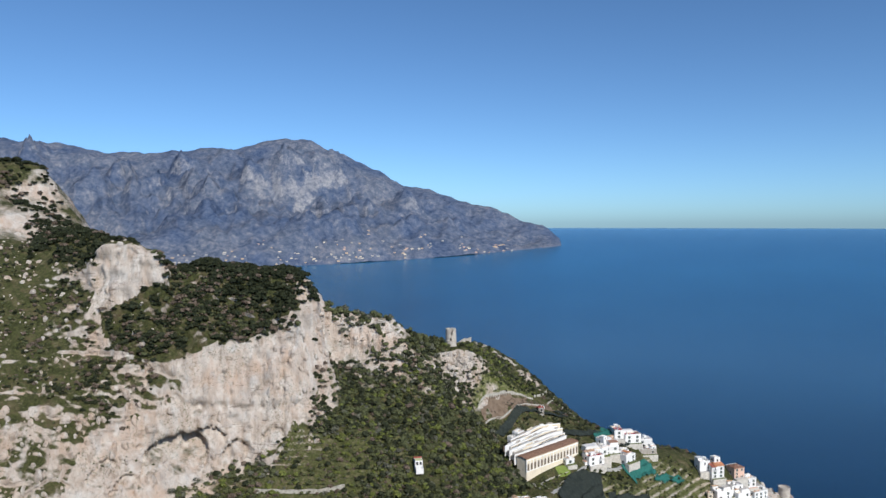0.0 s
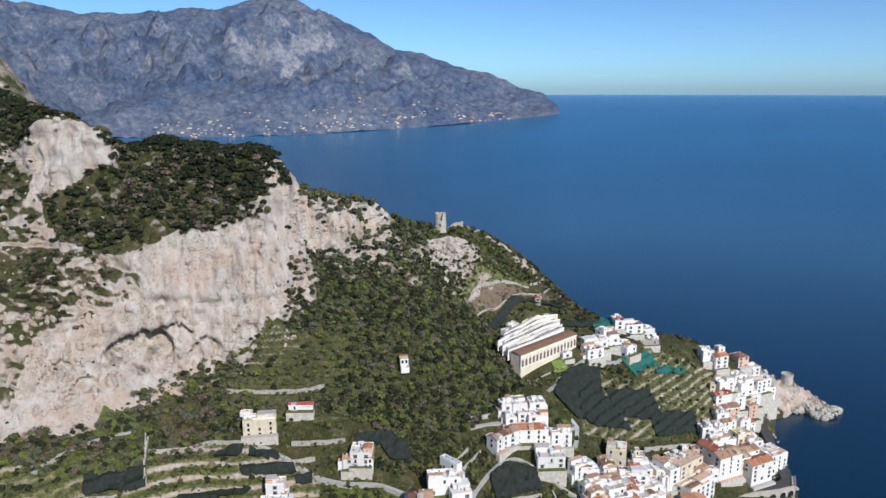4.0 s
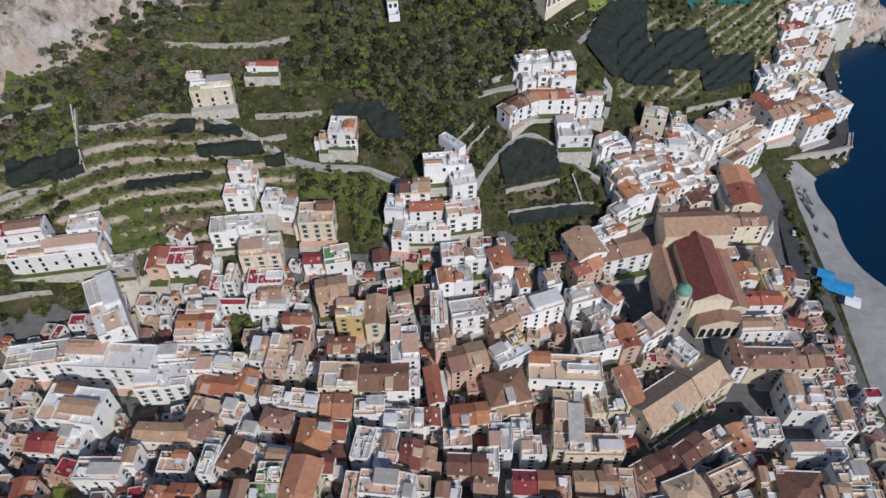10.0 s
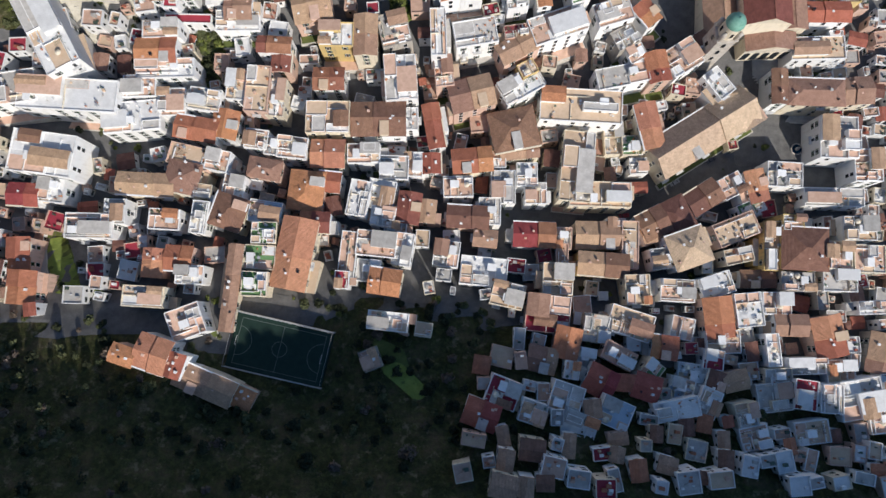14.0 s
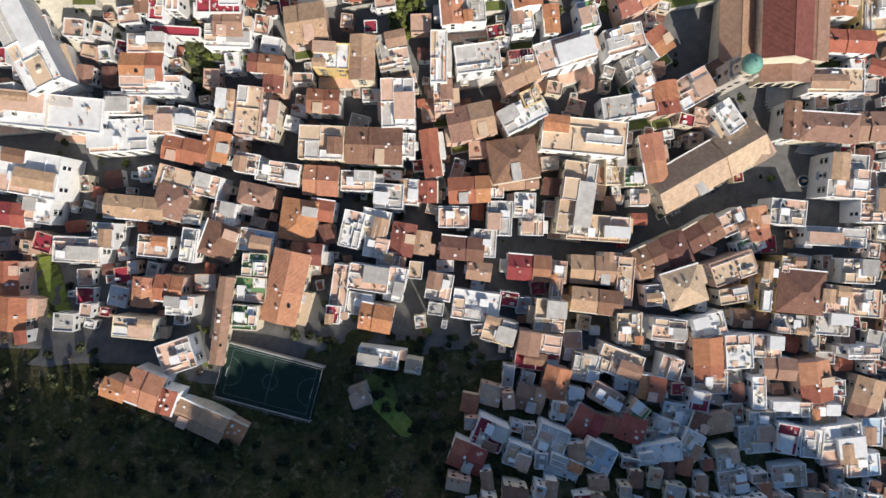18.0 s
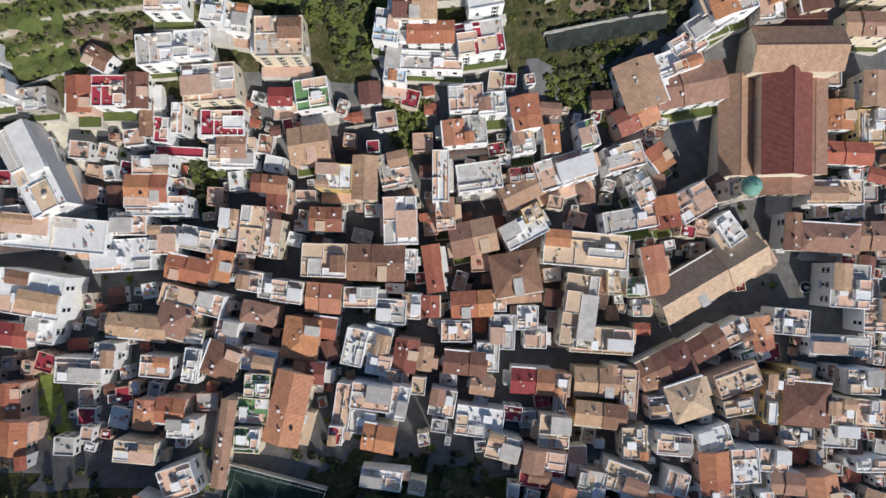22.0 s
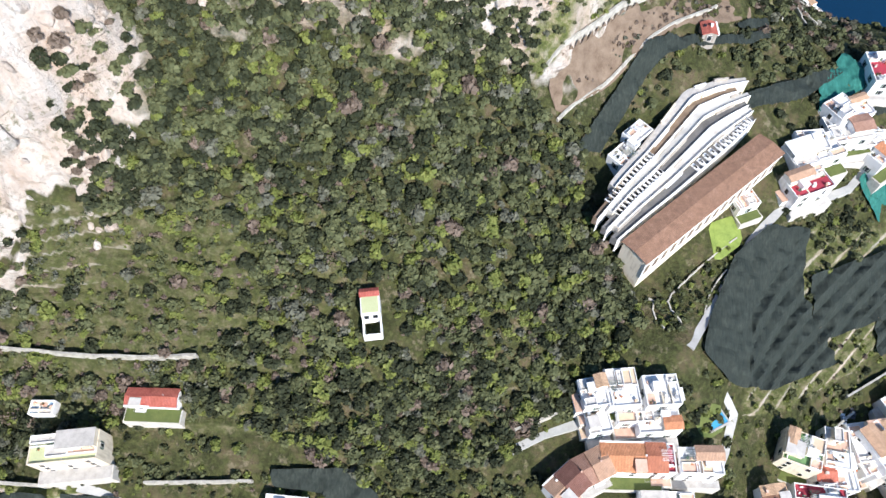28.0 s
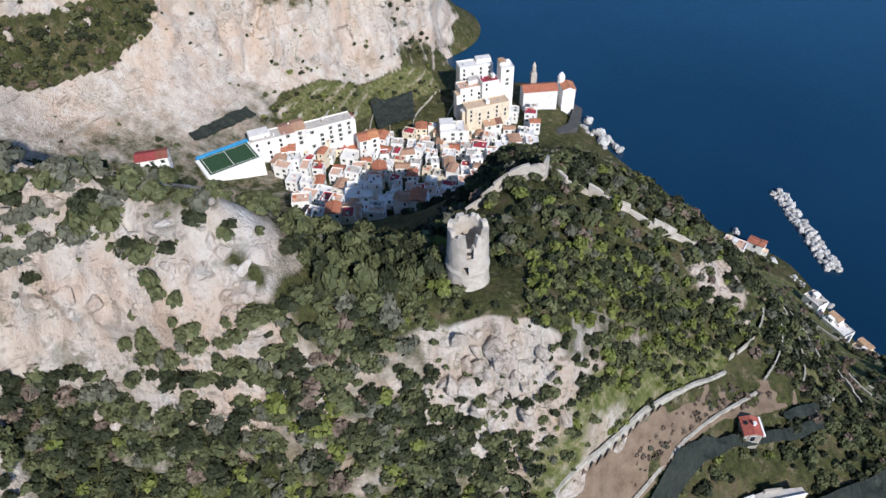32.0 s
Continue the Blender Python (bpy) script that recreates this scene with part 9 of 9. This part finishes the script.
stand([(109.3, 533.2), (148.5, 547.1), (148, 527.5), (126.4, 524.9)], 40, 69, BROAD, (1.4, 2.6), [(0, 5), (1, 3)], 0.5)

stand([(-8, 563), (25, 567), (28, 575), (14, 569), (0, 569), (-8, 572)], 46, 70, SHRUB + BROAD[:2], (0.8, 1.7), [(0, 3), (1, 3), (2, 1)], 0)
stand([(-150, 205), (160, 200), (150, 235), (60, 247), (-20, 258), (-80, 240), (-150, 248)], 460, 71, BROAD, (1.3, 2.6), [(0, 5), (1, 3), (4, 1)], 0.6)
stand(CRAG_WOOD, 620, 72, PINES + BROAD[:2], (2.4, 4.2), [(5, 6), (0, 3), (4, 1)], 0)
stand(CRAG_WOOD, 420, 78, BROAD + THIN, (1.4, 2.6), [(0, 4), (4, 3), (1, 1)], 0)
stand([(-246, 502), (-206, 505), (-216, 525), (-268, 545), (-340, 585), (-310, 524), (-268, 514)], 420, 93, PINES + BROAD[:2], (2.0, 3.6), [(5, 5), (0, 4), (4, 1)], 0, -0.3)
stand([(-289.6, 467), (-248.4, 483), (-207.6, 478.3), (-178.7, 483.2), (-215.6, 452.5), (-264.2, 448.2)], 330, 79, BROAD + THIN, (1.4, 2.6), [(0, 4), (4, 4), (1, 2)], 0, -0.05)

stand([(-137.6, 435.1), (-48.4, 439.7), (-38.8, 421.4), (-54.2, 416.1), (-87.3, 417), (-104.2, 384.3), (-147.5, 380.4)], 280, 74, SHRUB + BROAD[:2], (0.6, 1.5), [(1, 4), (2, 3), (0, 3)], 0.3)
stand([(-52, 439.6), (19.1, 444.2), (34.7, 437.2), (25.2, 418.6), (-12.6, 420.8), (-34.9, 424.5)], 330, 75, BROAD + SHRUB, (1.2, 2.4), [(1, 3), (0, 4), (2, 1)], 0.5)
stand([(29.1, 417.3), (39.2, 397.7), (60.6, 394.2), (88.8, 410.4), (81.7, 421.7), (93, 430.1), (81.1, 443), (68.1, 443.6), (70.6, 421.7)], 240, 76, BROAD + SHRUB, (1.0, 2.1), [(1, 4), (0, 3), (2, 2)], 0.5)
BRUSH = [(36, 550), (45, 560), (60, 576), (76, 589), (92, 592), (84, 586), (72, 580), (58, 568), (42, 551)]
stand(BRUSH, 330, 77, SHRUB, (0.6, 1.1), [(4, 6), (3, 1)], 0, None, True)
stand(MEADOWS[1][0], 130, 101, SHRUB + BROAD[:3], (0.7, 1.8), [(1, 3), (2, 3), (0, 2)], 0, None, True)

stand([(-81.3, 544.9), (-49.2, 545.5), (-54.2, 533.5), (-76.4, 525.4)], 80, 81, BROAD, (1.6, 2.9), [(0, 4), (1, 3), (2, 1)], 0)
stand([(61.7, 496.2), (77.3, 510.2), (95.8, 522.1), (97.9, 519.1), (78.6, 490.2), (67.7, 485.3)], 90, 82, SHRUB + BROAD[:2], (0.6, 1.6), [(1, 4), (2, 3), (0, 2)], 0.3)
contour_walls([(61.7, 496.2), (77.3, 510.2), (95.8, 522.1), (97.9, 519.1), (78.6, 490.2), (67.7, 485.3)], 2.5, 0.9, 37, 0.7)

stand([(-104.4, 452.8), (-35.6, 444), (24.3, 434.6), (0.4, 418.3), (-35.7, 438.1), (-102.1, 433.8)], 170, 83, SHRUB + BROAD[:3], (0.8, 2.1), [(1, 4), (0, 3), (2, 2)], 0.5)
stand([(49.8, 483.7), (84.6, 470.1), (100.2, 458.9), (96.8, 444.3), (79.1, 448.2), (73.1, 466.8), (40.5, 463.9)], 130, 84, SHRUB + BROAD[:3], (0.8, 2.0), [(1, 4), (0, 3), (2, 2)], 0.5)
stand([(16.7, 441.8), (43.3, 451.4), (44.1, 438.2), (25.6, 417), (14.2, 425.7)], 90, 85, SHRUB + BROAD[:3], (0.8, 2.0), [(1, 4), (0, 3), (2, 2)], 0.5)
stand([(86.7, 456.1), (169.8, 499.6), (168.9, 505.2), (106.6, 470.9)], 90, 86, SHRUB + BROAD[:3], (0.8, 2.0), [(1, 4), (0, 3), (2, 2)], 0.5)
stand([(-91.7, 543), (-85.2, 558.2), (-82.8, 547), (-78.7, 505), (-97.2, 500.8)], 190, 87, BROAD + PINES[:1], (1.6, 3.0), [(0, 4), (1, 3), (4, 1)], 0, -0.3)
stand([(-294.4, 522.1), (-251.6, 537.7), (-207.8, 495.1), (-213.8, 469.6), (-237.9, 446.5), (-260.9, 455.4)], 380, 88, BROAD + SHRUB[:2], (1.3, 2.8), [(0, 5), (4, 2), (5, 2), (1, 2)], 0, -0.25)
stand([(-136, 856), (-64.6, 916.7), (-39.3, 903.6), (-82, 866.7), (-129.5, 820.9)], 50, 89, SHRUB + BROAD, (1.0, 2.4), [(0, 4), (1, 3)], 0.5)

stand([(-2, 556), (32, 556), (33, 568), (0, 568)], 75, 90, SHRUB + BROAD[:2], (0.7, 1.8), [(0, 4), (1, 3)], 0, 0.22, True)
stand([(-4, 553), (34, 553), (33, 559), (-2, 559)], 50, 91, BROAD, (1.4, 2.4), [(0, 4), (1, 3)], 0, -0.1, True)


def thin_out(poly, keep, seed):
    """Lets the ground show on old terraces where few trees stand."""
    r = np.random.RandomState(seed)
    for k, (x, y, z, s, tr, m, a) in enumerate(STANDS):
        ok = ~inside(poly, x, y) | (r.rand(len(x)) < keep) if len(x) else np.ones(0, bool)
        STANDS[k] = (x[ok], y[ok], z[ok], s[ok], [c for c, f in zip(tr, ok) if f], m[ok], a[ok])


def strip_face(face, y0, y1, keep, seed):
    """Takes the plants off a bare rock face, whose outline is given in x and z."""
    r = np.random.RandomState(seed)
    for k, (x, y, z, s, tr, m, a) in enumerate(STANDS):
        ok = ~(inside(face, x, z) & (y > y0) & (y < y1)) | (r.rand(len(x)) < keep) if len(x) else np.ones(0, bool)
        STANDS[k] = (x[ok], y[ok], z[ok], s[ok], [c for c, f in zip(tr, ok) if f], m[ok], a[ok])


strip_face([p if p[1] > 150 else (p[0], 150) for p in CLIFF_FACE], 415, 578, 0.05, 4)
strip_face([p if p[1] < 150 else (p[0], 150) for p in CLIFF_FACE], 415, 578, 0.3, 14)
strip_face(CRAG_FACE, 482, 507, 0.1, 5)
stand([(-95, 557), (-48, 560), (-40, 570), (-60, 577), (-95, 573)], 55, 94, BROAD, (2.2, 4.4), [(1, 4), (0, 2), (3, 3)], 0, None, True)
stand([(-95, 557), (-48, 560), (-40, 570), (-60, 577), (-95, 573)], 70, 95, SHRUB, (0.6, 1.4), [(1, 4), (3, 3)], 0, None, True)
stand([(-26, 563), (-8, 568), (0, 572), (0, 579), (-14, 580), (-30, 574)], 40, 96, TALL, (2.6, 3.8), [(1, 4), (0, 2)], 0, None, True)
stand([(-63.5, 554.7), (-37.6, 556.0), (-25.8, 557.4), (-27.0, 551.4), (-62.8, 550.0)], 26, 97, TALL, (1.8, 2.6), [(1, 4), (3, 1)], 0, None, True)
stand([(-270, 690), (-160, 690), (-135, 740), (-150, 780), (-250, 765)], 200, 99, SHRUB + BROAD[:2], (0.9, 2.4), [(0, 3), (1, 3), (4, 1)], 0, 0.05)
stand(VILLAGE_WOOD, 260, 100, BROAD + SHRUB, (1.6, 3.2), [(0, 4), (1, 4), (4, 1)], 0)
thin_out(MEADOWS[0][0], 0.7, 11)
OLIVE_SLOPE = [(-108.6, 494.5), (-34.7, 510.4), (20.1, 506.2), (32.2, 475.8), (-55.4, 459.1), (-117.3, 465.0)]
thin_out(OLIVE_SLOPE, 0.5, 7)
stand(OLIVE_SLOPE, 700, 98, BROAD + THIN, (1.2, 2.4), [(1, 5), (2, 3), (3, 2), (4, 1.5)], 0.5)
thin_out([(-228.7, 757.7), (-184.8, 820.4), (-179.8, 840.9), (-72.4, 932.0), (-58.1, 913.3), (-84.4, 890.1), (-125.8, 847.4), (-152.4, 778.3), (-155.6, 723.7), (-169.0, 666.7)], 0.3, 8)
OLD_TERRACES = [(-106.9, 493.3), (-50.3, 499.9), (-49.1, 476.1), (-75.9, 461.7), (-118.6, 461.4)]
thin_out(OLD_TERRACES, 0.30, 3)
stand(OLD_TERRACES, 300, 80, SHRUB, (0.5, 1.2), [(1, 4), (2, 3), (4, 3)], 0.3)


def single_trees():
    """The trees of the wood below the watchtower that stand out one by one."""
    trunk = shared("trunk", cone(cone(bmesh.new(), 0.13, 0.07, -0.25, 0.7, 7), 0.05, 0.03, 0.5, 0.95, 5, 0.12, 0.08), [BARK])
    meshes = {}
    count = 0
    for si in (0, 4, 9):
        x, y, z, s, tr, m, a = STANDS[si]
        take = np.arange(len(x)) % (9 if si == 0 else 4) == 0 if si != 9 else np.ones(len(x), bool)
        for k in np.nonzero(take)[0]:
            if count >= 155:
                take[k:] = False
                break
            key = (id(tr[k]), int(m[k]))
            if key not in meshes:
                q = tr[k].reshape(-1, 3)
                meshes[key] = mesh_of("crown", q, [(4 * i, 4 * i + 1, 4 * i + 2, 4 * i + 3) for i in range(len(q) // 4)], LEAVES[m[k]])
            t = new("tree")
            t.matrix_basis = pose(x[k], y[k], z[k], 0, 0, math.degrees(a[k])) @ Matrix.Diagonal((s[k], s[k], s[k], 1))
            pine_like = m[k] == 5
            tagged(t, "dark umbrella pine on the ridge" if pine_like else ("leafless brown tree in the hillside wood" if m[k] == 4 else "bushy evergreen tree in the hillside wood"), "tree", "trees of the hillside")
            piece("trunk", trunk, t, Matrix())
            piece("crown", meshes[key], t, Matrix())
            count += 1
        keep = ~take
        STANDS[si] = (x[keep], y[keep], z[keep], s[keep], [c for c, f in zip(tr, keep) if f], m[keep], a[keep])


single_trees()


def woodland():
    pts, mats = [], []
    for x, y, z, s, tr, m, a in STANDS:
        for k in range(len(x)):
            q = tr[k].reshape(-1, 3) * s[k]
            ca, sa = math.cos(a[k]), math.sin(a[k])
            pts.append(np.stack([q[:, 0] * ca - q[:, 1] * sa + x[k], q[:, 0] * sa + q[:, 1] * ca + y[k], q[:, 2] + z[k]], 1))
            mats.append(np.full(len(q) // 4, m[k]))
    p = np.concatenate(pts)
    f = len(p) // 4
    me = bpy.data.meshes.new("woodland")
    me.vertices.add(len(p))
    me.vertices.foreach_set("co", p.ravel())
    me.loops.add(len(p))
    me.loops.foreach_set("vertex_index", np.arange(len(p)))
    me.polygons.add(f)
    me.polygons.foreach_set("loop_start", np.arange(0, len(p), 4))
    for mm in LEAVES:
        me.materials.append(mm)
    me.polygons.foreach_set("material_index", np.concatenate(mats))
    me.update(calc_edges=True)
    tagged(new("woodland", me), "dense evergreen scrub and trees covering the slopes", "woodland", kind="stuff")


woodland()


# ---- rock outcrops ----
def rock_outcrops():
    """Broken blocks of limestone that break through the bare slopes and cliff faces."""
    ball = bmesh.new()
    bmesh.ops.create_icosphere(ball, subdivisions=2, radius=1)
    base = np.array([v.co for v in ball.verts])
    tri = np.array([[v.index for v in f.verts] for f in ball.faces])
    r = np.random.RandomState(77)
    shapes = []
    for k in range(10):
        q = base.copy()
        for _ in range(9):
            n = r.normal(0, 1, 3)
            n /= np.linalg.norm(n)
            d = q @ n
            lim = r.uniform(0.45, 0.8)
            q -= np.outer(np.maximum(d - lim, 0), n)
        shapes.append(q)
    pts, faces, o = [], [], 0
    zones = (([(-1, 557), (5, 565), (24, 567), (31, 560), (28, 556.5), (8, 556.5)], 60, 1.2, 3.6, 1.5), ([(-98, 548), (-60, 553), (-34, 557), (-32, 566), (-58, 575), (-96, 573)], 200, 0.7, 3.4, 1.0),
             ([(-97, 490), (-84, 500), (-84, 540), (-97, 545)], 90, 0.8, 3.0, 1.3), ([(64, 612), (84, 608), (88, 624), (66, 626)], 50, 0.8, 2.4, 1.2), ([(-330, 390), (-232, 410), (-194, 432), (-172, 468), (-100, 496), (-96, 530), (-158, 502), (-206, 474), (-229, 452), (-330, 420)], 520, 1.0, 3.6, 1.9),
             ([(-260, 760), (-150, 858), (-44, 944), (-55, 985), (-165, 885), (-290, 790)], 420, 1.4, 5.0, 1.7), ([(300, 610), (350, 612), (360, 655), (310, 680), (290, 650)], 150, 1.2, 4.0, 1.3), ([(-340, 430), (-235, 456), (-206, 480), (-195, 500), (-275, 520), (-340, 570)], 260, 0.8, 3.2, 1.2), ([(-70, 545), (-30, 549), (-30, 553), (-70, 551)], 50, 0.7, 2.0, 0.9))
    for poly, n, lo, hi, tall in zones:
        x, y = scatter(poly, n, n, 0, True)
        for px, py in zip(x, y):
            sz = lo + (hi - lo) * r.rand() ** 2
            a, b = r.uniform(0, 6.28), r.uniform(-0.5, 0.5)
            q = shapes[r.randint(10)] * np.array([1, r.uniform(0.6, 1), r.uniform(0.6, 1) * tall]) * sz
            ca, sa, cb, sb = math.cos(a), math.sin(a), math.cos(b), math.sin(b)
            q = q @ np.array([[ca, -sa, 0], [sa, ca, 0], [0, 0, 1]]) @ np.array([[1, 0, 0], [0, cb, -sb], [0, sb, cb]])
            pts.append(q + np.array([px, py, on_surface(px, py) - sz * 0.35]))
            faces.append(tri + o)
            o += len(q)
    me = mesh_of("rock_outcrops", np.concatenate(pts), [tuple(int(i) for i in f) for f in np.concatenate(faces)], ROCK)
    tagged(new("rock_outcrops", me), "broken pale limestone blocks on cliffs and bare slopes", "rocks", kind="stuff")


rock_outcrops()
